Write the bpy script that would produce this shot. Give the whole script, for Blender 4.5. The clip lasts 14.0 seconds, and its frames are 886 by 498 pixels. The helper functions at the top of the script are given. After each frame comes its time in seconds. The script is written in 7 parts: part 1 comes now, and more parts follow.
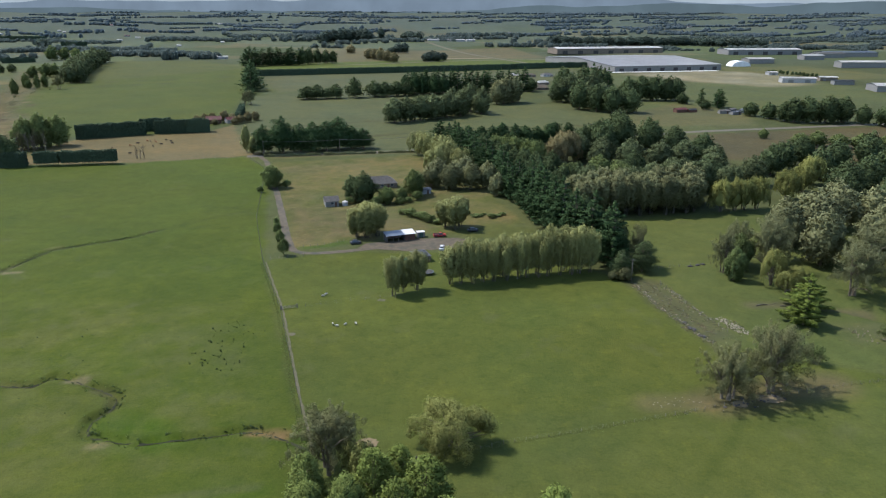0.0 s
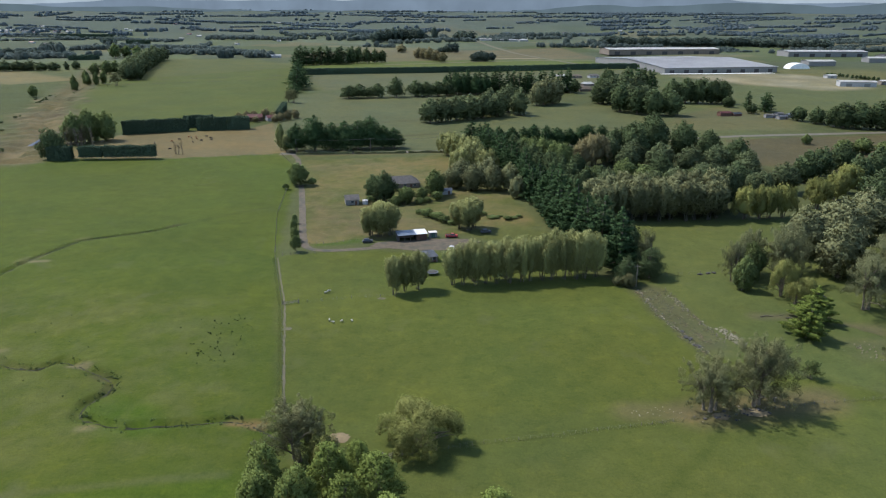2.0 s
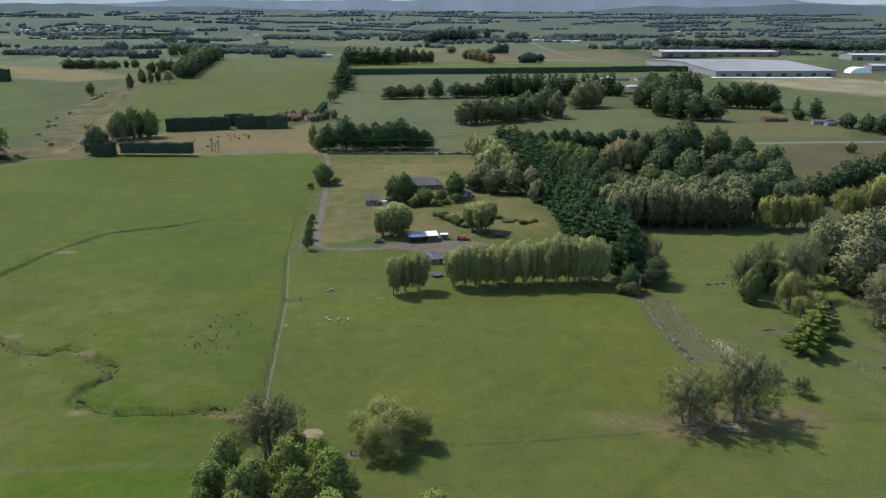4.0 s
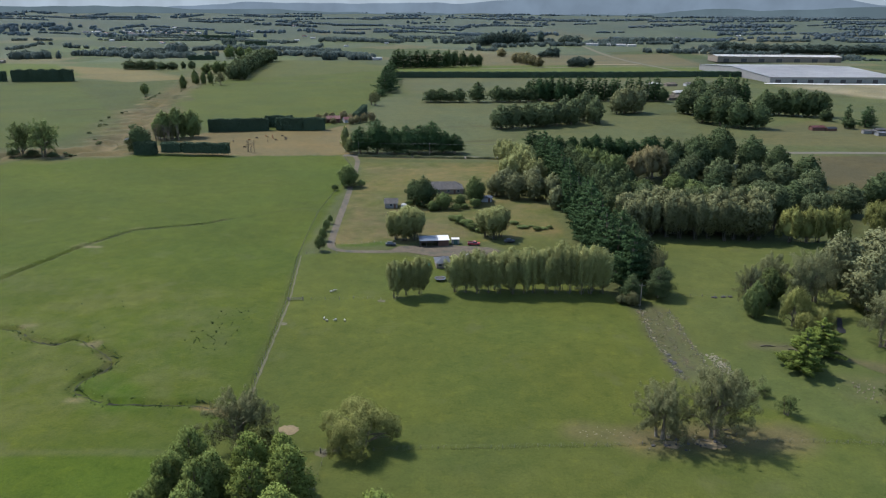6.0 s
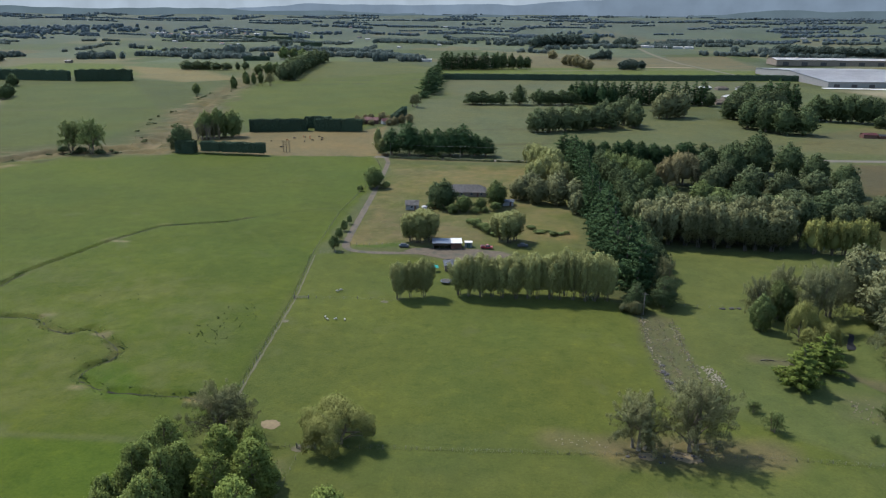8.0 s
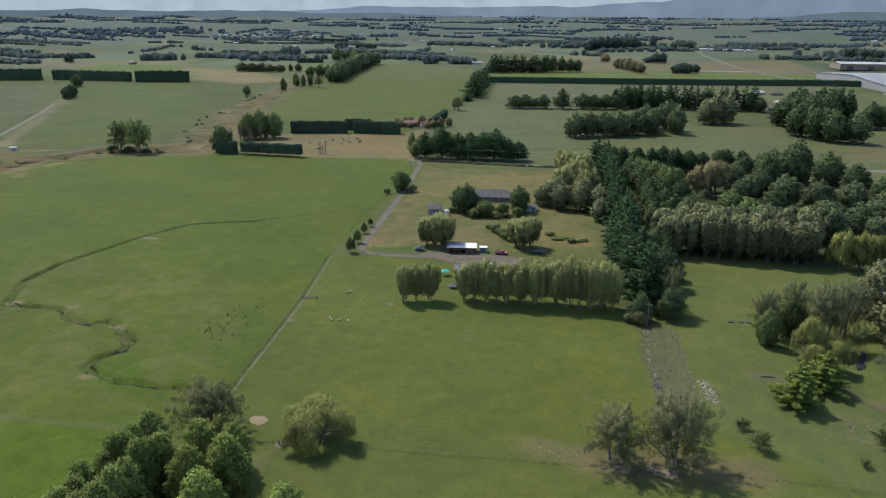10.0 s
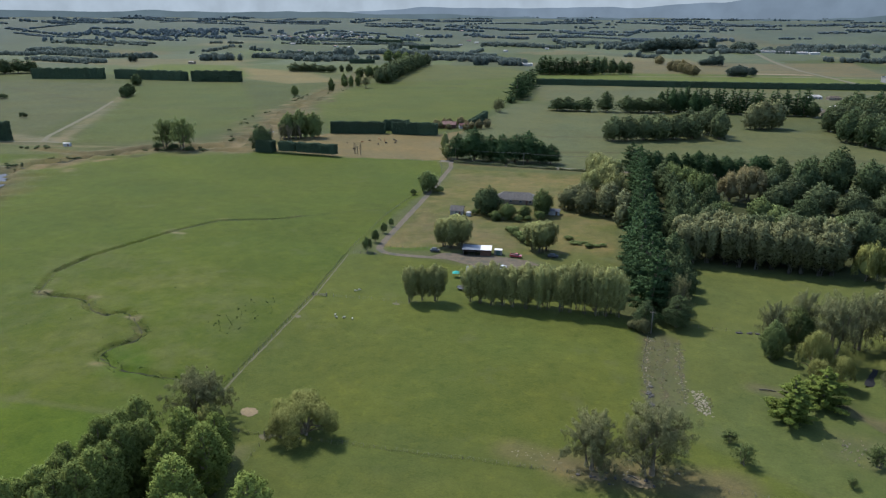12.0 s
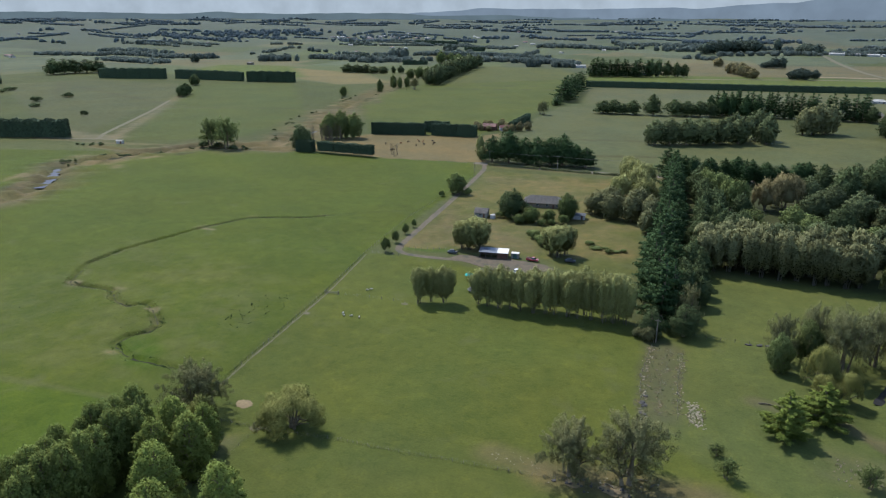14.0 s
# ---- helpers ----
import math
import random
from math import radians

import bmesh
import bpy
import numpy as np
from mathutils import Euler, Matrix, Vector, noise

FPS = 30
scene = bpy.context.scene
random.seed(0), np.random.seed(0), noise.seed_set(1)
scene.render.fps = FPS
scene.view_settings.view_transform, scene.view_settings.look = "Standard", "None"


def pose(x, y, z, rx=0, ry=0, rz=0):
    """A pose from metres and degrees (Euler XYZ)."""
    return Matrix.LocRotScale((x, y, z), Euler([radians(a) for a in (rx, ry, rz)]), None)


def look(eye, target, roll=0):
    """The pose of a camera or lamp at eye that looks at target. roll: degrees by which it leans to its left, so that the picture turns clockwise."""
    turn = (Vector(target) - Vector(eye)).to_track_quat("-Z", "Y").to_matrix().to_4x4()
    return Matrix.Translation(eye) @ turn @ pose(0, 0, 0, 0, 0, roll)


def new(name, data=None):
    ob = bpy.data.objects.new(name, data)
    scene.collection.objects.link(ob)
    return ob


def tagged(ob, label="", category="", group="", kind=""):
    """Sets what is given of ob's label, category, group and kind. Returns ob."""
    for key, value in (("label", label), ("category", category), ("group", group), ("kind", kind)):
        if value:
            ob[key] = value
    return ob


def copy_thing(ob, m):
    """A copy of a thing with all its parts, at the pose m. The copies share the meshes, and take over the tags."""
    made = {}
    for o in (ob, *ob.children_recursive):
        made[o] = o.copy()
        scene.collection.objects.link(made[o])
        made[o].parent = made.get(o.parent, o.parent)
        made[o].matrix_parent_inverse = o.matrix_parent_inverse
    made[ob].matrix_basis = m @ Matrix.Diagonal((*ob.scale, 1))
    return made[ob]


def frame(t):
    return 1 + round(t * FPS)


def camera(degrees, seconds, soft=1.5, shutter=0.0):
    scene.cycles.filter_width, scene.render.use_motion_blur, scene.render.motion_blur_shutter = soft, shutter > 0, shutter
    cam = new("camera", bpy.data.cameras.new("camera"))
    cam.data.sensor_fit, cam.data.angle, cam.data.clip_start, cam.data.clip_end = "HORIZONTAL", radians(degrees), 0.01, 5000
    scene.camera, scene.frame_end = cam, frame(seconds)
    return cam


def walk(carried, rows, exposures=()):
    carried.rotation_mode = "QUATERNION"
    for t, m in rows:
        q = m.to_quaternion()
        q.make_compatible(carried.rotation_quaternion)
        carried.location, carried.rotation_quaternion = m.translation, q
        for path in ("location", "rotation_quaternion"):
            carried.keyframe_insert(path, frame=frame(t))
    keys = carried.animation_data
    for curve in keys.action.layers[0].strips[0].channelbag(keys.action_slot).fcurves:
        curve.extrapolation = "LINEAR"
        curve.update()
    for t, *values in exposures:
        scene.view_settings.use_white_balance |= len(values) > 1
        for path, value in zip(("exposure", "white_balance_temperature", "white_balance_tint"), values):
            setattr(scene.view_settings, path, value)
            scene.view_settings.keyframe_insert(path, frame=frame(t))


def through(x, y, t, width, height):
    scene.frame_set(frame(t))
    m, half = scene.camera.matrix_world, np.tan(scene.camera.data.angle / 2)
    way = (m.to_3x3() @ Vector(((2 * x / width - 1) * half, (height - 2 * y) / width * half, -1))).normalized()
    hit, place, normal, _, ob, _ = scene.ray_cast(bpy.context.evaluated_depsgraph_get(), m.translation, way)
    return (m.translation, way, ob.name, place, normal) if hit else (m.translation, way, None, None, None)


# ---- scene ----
cam = camera(64.9, 14.0, soft=1.15)
PATH = [
    (0, (6.04, 12.332, 87.274), (6.178, 14.22, 86.628), 0.1),
    (0.5, (10.123, 11.738, 87.461), (10.223, 13.628, 86.815), 0.2),
    (1, (14.223, 11.136, 87.756), (14.286, 13.028, 87.11), 0.2),
    (1.5, (18.414, 10.556, 88.154), (18.439, 12.449, 87.507), 0.2),
    (2, (22.622, 9.95, 88.464), (22.61, 11.842, 87.816), 0.2),
    (2.5, (26.784, 9.533, 88.792), (26.735, 11.425, 88.144), 0.2),
    (3, (30.911, 9.263, 89.096), (30.825, 11.153, 88.448), 0.3),
    (5.5, (52.717, 8.819, 91.445), (52.444, 10.692, 90.8), 0.3),
    (6, (57.045, 8.992, 91.772), (56.734, 10.86, 91.129), 0.4),
    (6.5, (61.34, 9.335, 92.101), (60.991, 11.197, 91.459), 0.4),
    (7, (65.648, 9.71, 92.443), (65.262, 11.565, 91.802), 0.4),
    (7.5, (69.816, 10.188, 92.801), (69.392, 12.035, 92.159), 0.4),
    (8, (73.778, 10.774, 93.165), (73.318, 12.612, 92.524), 0.4),
    (10.5, (94.068, 14.27, 95.405), (93.423, 16.052, 94.768), 0.3),
    (11, (97.943, 15.139, 95.583), (97.263, 16.908, 94.946), 0.3),
    (11.5, (101.834, 16.247, 95.804), (101.119, 18.003, 95.168), 0.3),
    (12, (105.847, 17.566, 96.091), (105.095, 19.307, 95.455), 0.3),
    (12.5, (109.797, 18.825, 96.406), (109.01, 20.55, 95.77), 0.2),
    (13, (113.706, 20.109, 96.633), (112.882, 21.818, 95.998), 0.3),
    (13.5, (117.516, 21.547, 96.891), (116.656, 23.238, 96.256), 0.3),
    (14, (121.331, 23.074, 97.116), (120.435, 24.746, 96.482), 0.2),
]
walk(cam, [(t, look(eye, target, roll)) for t, eye, target, roll in PATH])

# ---- light ----
SUN_EL, SUN_DIR = 54.0, Vector((0.90, -0.44, 0))          # elevation, and the way shadows fall on the ground
world = bpy.data.worlds.new("world")
scene.world = world
world.use_nodes = True
wn = world.node_tree
sky = wn.nodes.new("ShaderNodeTexSky")
sky.sky_type, sky.sun_disc = "NISHITA", False
sky.sun_elevation = radians(SUN_EL)
sky.sun_rotation = math.atan2(-SUN_DIR.x, -SUN_DIR.y)
sky.air_density, sky.dust_density, sky.ozone_density = 1.0, 0.6, 2.0
wn.nodes["Background"].inputs[1].default_value = 0.15
wn.links.new(sky.outputs[0], wn.nodes["Background"].inputs[0])
sun = new("sun", bpy.data.lights.new("sun", "SUN"))
sun.data.energy, sun.data.angle, sun.data.color = 2.95, radians(0.55), (1.0, 0.965, 0.945)
flat = SUN_DIR.normalized() * math.cos(radians(SUN_EL))
sun.matrix_world = look((0, 0, 300), (flat.x, flat.y, 300 - math.sin(radians(SUN_EL))))
scene.view_settings.exposure = 1.29


# ---- materials ----
def material(name):
    m = bpy.data.materials.new(name)
    m.use_nodes = True
    return m, m.node_tree.nodes, m.node_tree.links


def mix(nodes, links, a, b, fac, mode="MIX"):
    n = nodes.new("ShaderNodeMix")
    n.data_type, n.blend_type = "RGBA", mode
    for sock, v in ((6, a), (7, b), (0, fac)):
        if isinstance(v, bpy.types.NodeSocket):
            links.new(v, n.inputs[sock])
        elif sock == 0:
            n.inputs[0].default_value = v
        else:
            n.inputs[sock].default_value = (*v, 1)
    return n.outputs[2]


def noise_fac(nodes, links, scale, detail=4, low=0.35, high=0.65, coords="Object", rough=0.55):
    tc = nodes.new("ShaderNodeTexCoord")
    n = nodes.new("ShaderNodeTexNoise")
    n.inputs["Scale"].default_value, n.inputs["Detail"].default_value = scale, detail
    n.inputs["Roughness"].default_value = rough
    links.new(tc.outputs[coords], n.inputs["Vector"])
    r = nodes.new("ShaderNodeMapRange")
    r.inputs["From Min"].default_value, r.inputs["From Max"].default_value = low, high
    links.new(n.outputs["Fac"], r.inputs["Value"])
    return r.outputs[0]


def bump(nodes, links, height, strength, dist):
    b = nodes.new("ShaderNodeBump")
    b.inputs["Strength"].default_value, b.inputs["Distance"].default_value = strength, dist
    links.new(height, b.inputs["Height"])
    return b.outputs[0]


def rough_mat(name, base, dark, scale=2.0, rough=0.85, metal=0.0, fine=14.0, bumpy=0.3, dist=0.02, blotch=None):
    """A weathered opaque surface: base colour, darker variation at two scales, fine relief."""
    m, nodes, links = material(name)
    p = nodes["Principled BSDF"]
    c = mix(nodes, links, dark, base, noise_fac(nodes, links, scale))
    c = mix(nodes, links, c, tuple(v * 0.72 for v in base), noise_fac(nodes, links, fine, 3, 0.5, 0.8))
    if blotch:
        c = mix(nodes, links, c, blotch, noise_fac(nodes, links, scale * 0.35, 3, 0.52, 0.66))
    links.new(c, p.inputs["Base Color"])
    p.inputs["Roughness"].default_value, p.inputs["Metallic"].default_value = rough, metal
    p.inputs["Specular IOR Level"].default_value = 0.2 if rough > 0.7 else 0.5
    links.new(bump(nodes, links, noise_fac(nodes, links, fine, 3, 0.2, 0.8), bumpy, dist), p.inputs["Normal"])
    return m


def leaf_mat(name, light, dark, tip=None, through=0.18):
    """Foliage: colour varies leaf clump by leaf clump, over the crown and from tree to tree."""
    m, nodes, links = material(name)
    p = nodes["Principled BSDF"]
    geo, info = nodes.new("ShaderNodeNewGeometry"), nodes.new("ShaderNodeObjectInfo")
    c = mix(nodes, links, tuple(0.42 * a + 0.58 * b for a, b in zip(dark, light)), light, geo.outputs["Random Per Island"])
    c = mix(nodes, links, c, dark, noise_fac(nodes, links, 0.55, 2, 0.55, 0.95))
    if tip:
        c = mix(nodes, links, c, tip, noise_fac(nodes, links, 0.3, 2, 0.52, 0.7))
    hsv = nodes.new("ShaderNodeHueSaturation")
    val = nodes.new("ShaderNodeMapRange")
    val.inputs["To Min"].default_value, val.inputs["To Max"].default_value = 0.82, 1.2
    links.new(info.outputs["Random"], val.inputs["Value"])
    links.new(val.outputs[0], hsv.inputs["Value"])
    links.new(c, hsv.inputs["Color"])
    links.new(hsv.outputs[0], p.inputs["Base Color"])
    p.inputs["Roughness"].default_value = 0.8
    p.inputs["Specular IOR Level"].default_value = 0.03
    tr = nodes.new("ShaderNodeBsdfTranslucent")
    links.new(hsv.outputs[0], tr.inputs["Color"])
    mx = nodes.new("ShaderNodeMixShader")
    mx.inputs[0].default_value = through
    links.new(p.outputs[0], mx.inputs[1])
    links.new(tr.outputs[0], mx.inputs[2])
    links.new(mx.outputs[0], nodes["Material Output"].inputs[0])
    return m


def grass_mat(name):
    m, nodes, links = material(name)
    p = nodes["Principled BSDF"]
    att = nodes.new("ShaderNodeAttribute")
    att.attribute_name = "sward"
    big = noise_fac(nodes, links, 0.018, 5, 0.38, 0.62)
    mid = noise_fac(nodes, links, 0.16, 5, 0.35, 0.7)
    fine = noise_fac(nodes, links, 1.6, 5, 0.3, 0.75, rough=0.7)
    c = mix(nodes, links, att.outputs["Color"], (1.18, 1.08, 0.95), big, "MULTIPLY")
    c = mix(nodes, links, c, (0.80, 0.86, 0.86), mid, "MULTIPLY")
    c = mix(nodes, links, c, (0.70, 0.74, 0.72), fine, "MULTIPLY")
    tuft = noise_fac(nodes, links, 0.42, 6, 0.50, 0.80, rough=0.75)
    c = mix(nodes, links, c, (0.62, 0.72, 0.66), tuft, "MULTIPLY")
    pale = noise_fac(nodes, links, 0.26, 6, 0.52, 0.80, rough=0.75)
    c = mix(nodes, links, c, (1.42, 1.26, 1.04), pale, "MULTIPLY")
    dry = noise_fac(nodes, links, 0.07, 6, 0.60, 0.95)
    c = mix(nodes, links, c, (0.062, 0.064, 0.029), dry)
    links.new(c, p.inputs["Base Color"])
    p.inputs["Roughness"].default_value = 0.95
    p.inputs["Specular IOR Level"].default_value = 0.06
    links.new(bump(nodes, links, fine, 0.7, 0.12), p.inputs["Normal"])
    return m


# A backdrop surface that glows by itself, taking no light from the sun.
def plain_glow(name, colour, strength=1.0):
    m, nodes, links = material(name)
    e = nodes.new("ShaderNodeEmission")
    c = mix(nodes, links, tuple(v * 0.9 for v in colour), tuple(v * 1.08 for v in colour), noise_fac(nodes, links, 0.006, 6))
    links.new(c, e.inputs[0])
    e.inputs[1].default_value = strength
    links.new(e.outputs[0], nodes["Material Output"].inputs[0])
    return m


GRASS = grass_mat("pasture")
GRAVEL = rough_mat("gravel", (0.082, 0.066, 0.044), (0.056, 0.046, 0.032), 0.5, 0.95, fine=3.0, bumpy=0.5, dist=0.03, blotch=(0.045, 0.044, 0.030))
ASPHALT = rough_mat("asphalt", (0.092, 0.080, 0.058), (0.068, 0.060, 0.044), 0.3, 0.9, fine=4.0)
DIRT = rough_mat("bare_earth", (0.150, 0.114, 0.063), (0.108, 0.084, 0.045), 0.6, 0.97, fine=3.0, bumpy=0.6, dist=0.05)
TRACK = rough_mat("worn_track", (0.090, 0.077, 0.048), (0.053, 0.053, 0.025), 0.5, 0.97, fine=3.0, bumpy=0.5, dist=0.04)
# Mud of the stream bed, kept dark to stand in for bank shade too.
MUD_SHADE = rough_mat("stream_mud_shade", (0.030, 0.032, 0.016), (0.012, 0.014, 0.007), 0.4, 1.0, fine=3.0, bumpy=0.5, dist=0.05)
STONE = rough_mat("stone", (0.120, 0.108, 0.092), (0.060, 0.056, 0.048), 1.5, 0.9, fine=8.0, bumpy=0.5, dist=0.05)
HEAPSTONE = rough_mat("pale_rubble", (0.200, 0.176, 0.128), (0.110, 0.098, 0.070), 1.5, 0.95, fine=8.0, bumpy=0.5, dist=0.05)
DARKROCK = rough_mat("dark_rock", (0.056, 0.052, 0.048), (0.024, 0.024, 0.024), 1.5, 0.85, fine=8.0, bumpy=0.5, dist=0.05)
BARK = rough_mat("bark", (0.152, 0.124, 0.088), (0.072, 0.060, 0.044), 1.2, 0.95, fine=7.0, bumpy=0.8, dist=0.05)
PALEBARK = rough_mat("pale_bark", (0.085, 0.075, 0.055), (0.045, 0.040, 0.030), 1.2, 0.95, fine=7.0, bumpy=0.8, dist=0.05)
RUBBLE = rough_mat("stony_earth", (0.106, 0.082, 0.045), (0.056, 0.060, 0.030), 0.9, 0.97, fine=2.2, bumpy=0.8, dist=0.08, blotch=(0.052, 0.058, 0.026))
_n, _l = RUBBLE.node_tree.nodes, RUBBLE.node_tree.links
_l.new(noise_fac(_n, _l, 0.55, 5, 0.47, 0.62, rough=0.7), _n["Principled BSDF"].inputs["Alpha"])
POSTWOOD = rough_mat("weathered_timber", (0.150, 0.136, 0.114), (0.090, 0.080, 0.066), 3.0, 0.9, fine=20.0)
STRAW = rough_mat("dead_twigs", (0.260, 0.216, 0.166), (0.160, 0.134, 0.104), 3.0, 0.95, fine=20.0)
WIRE = rough_mat("galvanised_wire", (0.090, 0.090, 0.085), (0.060, 0.060, 0.055), 3.0, 0.7, 0.2)
WATER, _n, _l = material("creek_water")
_n["Principled BSDF"].inputs["Base Color"].default_value = (0.030, 0.036, 0.052, 1)
_n["Principled BSDF"].inputs["Roughness"].default_value = 0.5
_n["Principled BSDF"].inputs["Specular IOR Level"].default_value = 0.05
_l.new(bump(_n, _l, noise_fac(_n, _l, 0.8, 3, 0.2, 0.8), 0.15, 0.05), _n["Principled BSDF"].inputs["Normal"])
# Pool water with the shade of the trees put into its near-black colour.
POOL = rough_mat("shade_dark_creek_water", (0.010, 0.011, 0.012), (0.005, 0.006, 0.006), 0.6, 0.85, fine=3.0, bumpy=0.1)
ROOF_GREY = rough_mat("grey_iron_roof", (0.142, 0.132, 0.122), (0.104, 0.098, 0.091), 0.8, 0.8, 0.0, fine=6.0, bumpy=0.2)
ROOF_BLUE = rough_mat("blue_grey_iron_roof", (0.073, 0.086, 0.108), (0.052, 0.065, 0.082), 0.8, 0.5, 0.0, fine=6.0, bumpy=0.2)
ROOF_PALE = rough_mat("pale_iron_roof", (0.470, 0.458, 0.424), (0.380, 0.372, 0.350), 0.6, 0.8, 0.0, fine=6.0, bumpy=0.2)
ROOF_COTTAGE = rough_mat("light_blue_iron_roof", (0.150, 0.160, 0.176), (0.112, 0.122, 0.138), 0.8, 0.75, 0.0, fine=6.0, bumpy=0.2)
FABRIC = rough_mat("white_fabric", (0.620, 0.615, 0.600), (0.500, 0.495, 0.480), 0.3, 0.8, fine=3.0)
ROOF_DARK = rough_mat("dark_iron_roof", (0.030, 0.032, 0.035), (0.019, 0.022, 0.022), 0.8, 0.6, 0.0, fine=6.0, bumpy=0.2)
ROOF_RED = rough_mat("red_iron_roof", (0.130, 0.030, 0.026), (0.086, 0.022, 0.019), 0.8, 0.6, fine=6.0, bumpy=0.2)
ROOF_GLASS = rough_mat("factory_roof", (0.330, 0.330, 0.326), (0.280, 0.282, 0.282), 0.05, 0.8, fine=0.3, bumpy=0.1)
WALL_WHITE = rough_mat("white_weatherboard", (0.311, 0.307, 0.294), (0.242, 0.238, 0.224), 1.0, 0.75, fine=6.0)
WALL_TAN = rough_mat("tan_cladding", (0.155, 0.125, 0.095), (0.116, 0.095, 0.073), 0.6, 0.8, fine=5.0)
WALL_BRICK = rough_mat("brown_boards", (0.108, 0.056, 0.039), (0.073, 0.039, 0.028), 1.0, 0.85, fine=7.0)
WALL_GREY = rough_mat("grey_cladding", (0.150, 0.144, 0.132), (0.118, 0.114, 0.106), 0.4, 0.7, fine=5.0)
WALL_GREEN = rough_mat("green_cladding", (0.022, 0.073, 0.056), (0.015, 0.052, 0.039), 0.5, 0.6, fine=5.0)
INSIDE = rough_mat("shed_inside", (0.06, 0.055, 0.05), (0.03, 0.03, 0.03), 1.0, 0.95)
GLASS = rough_mat("window_glass", (0.04, 0.05, 0.06), (0.03, 0.035, 0.04), 1.0, 0.1, bumpy=0.02)
TYRE = rough_mat("tyre_rubber", (0.03, 0.03, 0.03), (0.02, 0.02, 0.02), 4.0, 0.9)
RED_PAINT = rough_mat("red_car_paint", (0.252, 0.021, 0.024), (0.204, 0.018, 0.021), 1.0, 0.3, bumpy=0.03)
WHITE_PAINT = rough_mat("white_car_paint", (0.450, 0.450, 0.444), (0.396, 0.396, 0.390), 1.0, 0.3, bumpy=0.03)
GREEN_CLOTH = rough_mat("green_cloth", (0.018, 0.228, 0.180), (0.012, 0.168, 0.132), 1.0, 0.8)
WOOL = rough_mat("sheep_wool", (0.300, 0.284, 0.244), (0.230, 0.218, 0.186), 4.0, 0.98, fine=20.0, bumpy=0.8)
HIDE_DARK = rough_mat("dark_hide", (0.040, 0.032, 0.028), (0.020, 0.016, 0.016), 2.0, 0.8)
HIDE_TAN = rough_mat("tan_hide", (0.224, 0.104, 0.048), (0.144, 0.068, 0.032), 2.0, 0.8)
# Both ranges glow, with daylight and haze put into their blue-grey.
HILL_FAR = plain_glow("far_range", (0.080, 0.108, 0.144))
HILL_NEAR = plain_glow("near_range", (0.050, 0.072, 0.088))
SKY_GLOW = plain_glow("cloudy_horizon", (0.168, 0.206, 0.248))

LEAF = {
    "willow": leaf_mat("willow_leaf", (0.212, 0.220, 0.086), (0.108, 0.116, 0.044)),
    "gold": leaf_mat("golden_willow_leaf", (0.192, 0.198, 0.062), (0.098, 0.106, 0.034)),
    "poplar": leaf_mat("poplar_leaf", (0.130, 0.164, 0.040), (0.060, 0.082, 0.021)),
    "poplar_dark": leaf_mat("poplar_dark_leaf", (0.122, 0.152, 0.042), (0.058, 0.076, 0.022)),
    "broad": leaf_mat("broadleaf", (0.104, 0.132, 0.046), (0.050, 0.066, 0.024)),
    "wood": leaf_mat("grey_green_wood_leaf", (0.082, 0.102, 0.047), (0.040, 0.051, 0.025)),
    "dark": leaf_mat("dark_leaf", (0.062, 0.084, 0.036), (0.028, 0.041, 0.018)),
    "pine": leaf_mat("pine_needles", (0.038, 0.066, 0.026), (0.012, 0.027, 0.011), through=0.12),
    "olive": leaf_mat("olive_leaf", (0.148, 0.154, 0.074), (0.080, 0.087, 0.041)),
    "grey": leaf_mat("grey_green_leaf", (0.118, 0.120, 0.056), (0.062, 0.066, 0.030)),
    "lime": leaf_mat("yellow_green_needles", (0.118, 0.150, 0.032), (0.050, 0.070, 0.016)),
    "rust": leaf_mat("rusty_leaf", (0.164, 0.142, 0.070), (0.096, 0.086, 0.042)),
    "hedge": leaf_mat("hedge_leaf", (0.052, 0.076, 0.046), (0.026, 0.040, 0.025), through=0.12),
    # Far leaves: haze blue is put into their colour, translucency lifts them.
    "far": leaf_mat("hazed_leaf", (0.100, 0.124, 0.108), (0.080, 0.102, 0.092), through=0.65),
    "far_tree": leaf_mat("hazed_tree_leaf", (0.076, 0.100, 0.078), (0.052, 0.070, 0.056), through=0.4),
    "farther": leaf_mat("hazed_forest_leaf", (0.112, 0.142, 0.150), (0.098, 0.126, 0.134), through=0.7),
}


# ---- mesh helpers ----
def mesh_from(name, verts, faces, mats=()):
    """A mesh from numpy vertices and faces of one corner count (or a list of faces)."""
    me = bpy.data.meshes.new(name)
    if isinstance(faces, np.ndarray):
        k = faces.shape[1]
        me.vertices.add(len(verts))
        me.vertices.foreach_set("co", np.asarray(verts, dtype=np.float32).ravel())
        me.loops.add(faces.size)
        me.loops.foreach_set("vertex_index", faces.astype(np.int32).ravel())
        me.polygons.add(len(faces))
        me.polygons.foreach_set("loop_start", np.arange(0, faces.size, k, dtype=np.int32))
        me.update(calc_edges=True)
    else:
        me.from_pydata([tuple(v) for v in verts], [], faces)
        me.update()
    for m in mats:
        me.materials.append(m)
    return me


def smooth(me):
    me.polygons.foreach_set("use_smooth", np.ones(len(me.polygons), dtype=bool))
    return me


def part_mesh(name, me, parent, label=""):
    ob = new(name, me)
    ob.parent = parent
    return tagged(ob, label)


def part(name, bm, mat, parent, label=""):
    me = bpy.data.meshes.new(name)
    bm.to_mesh(me)
    bm.free()
    me.materials.append(mat)
    return part_mesh(name, me, parent, label)


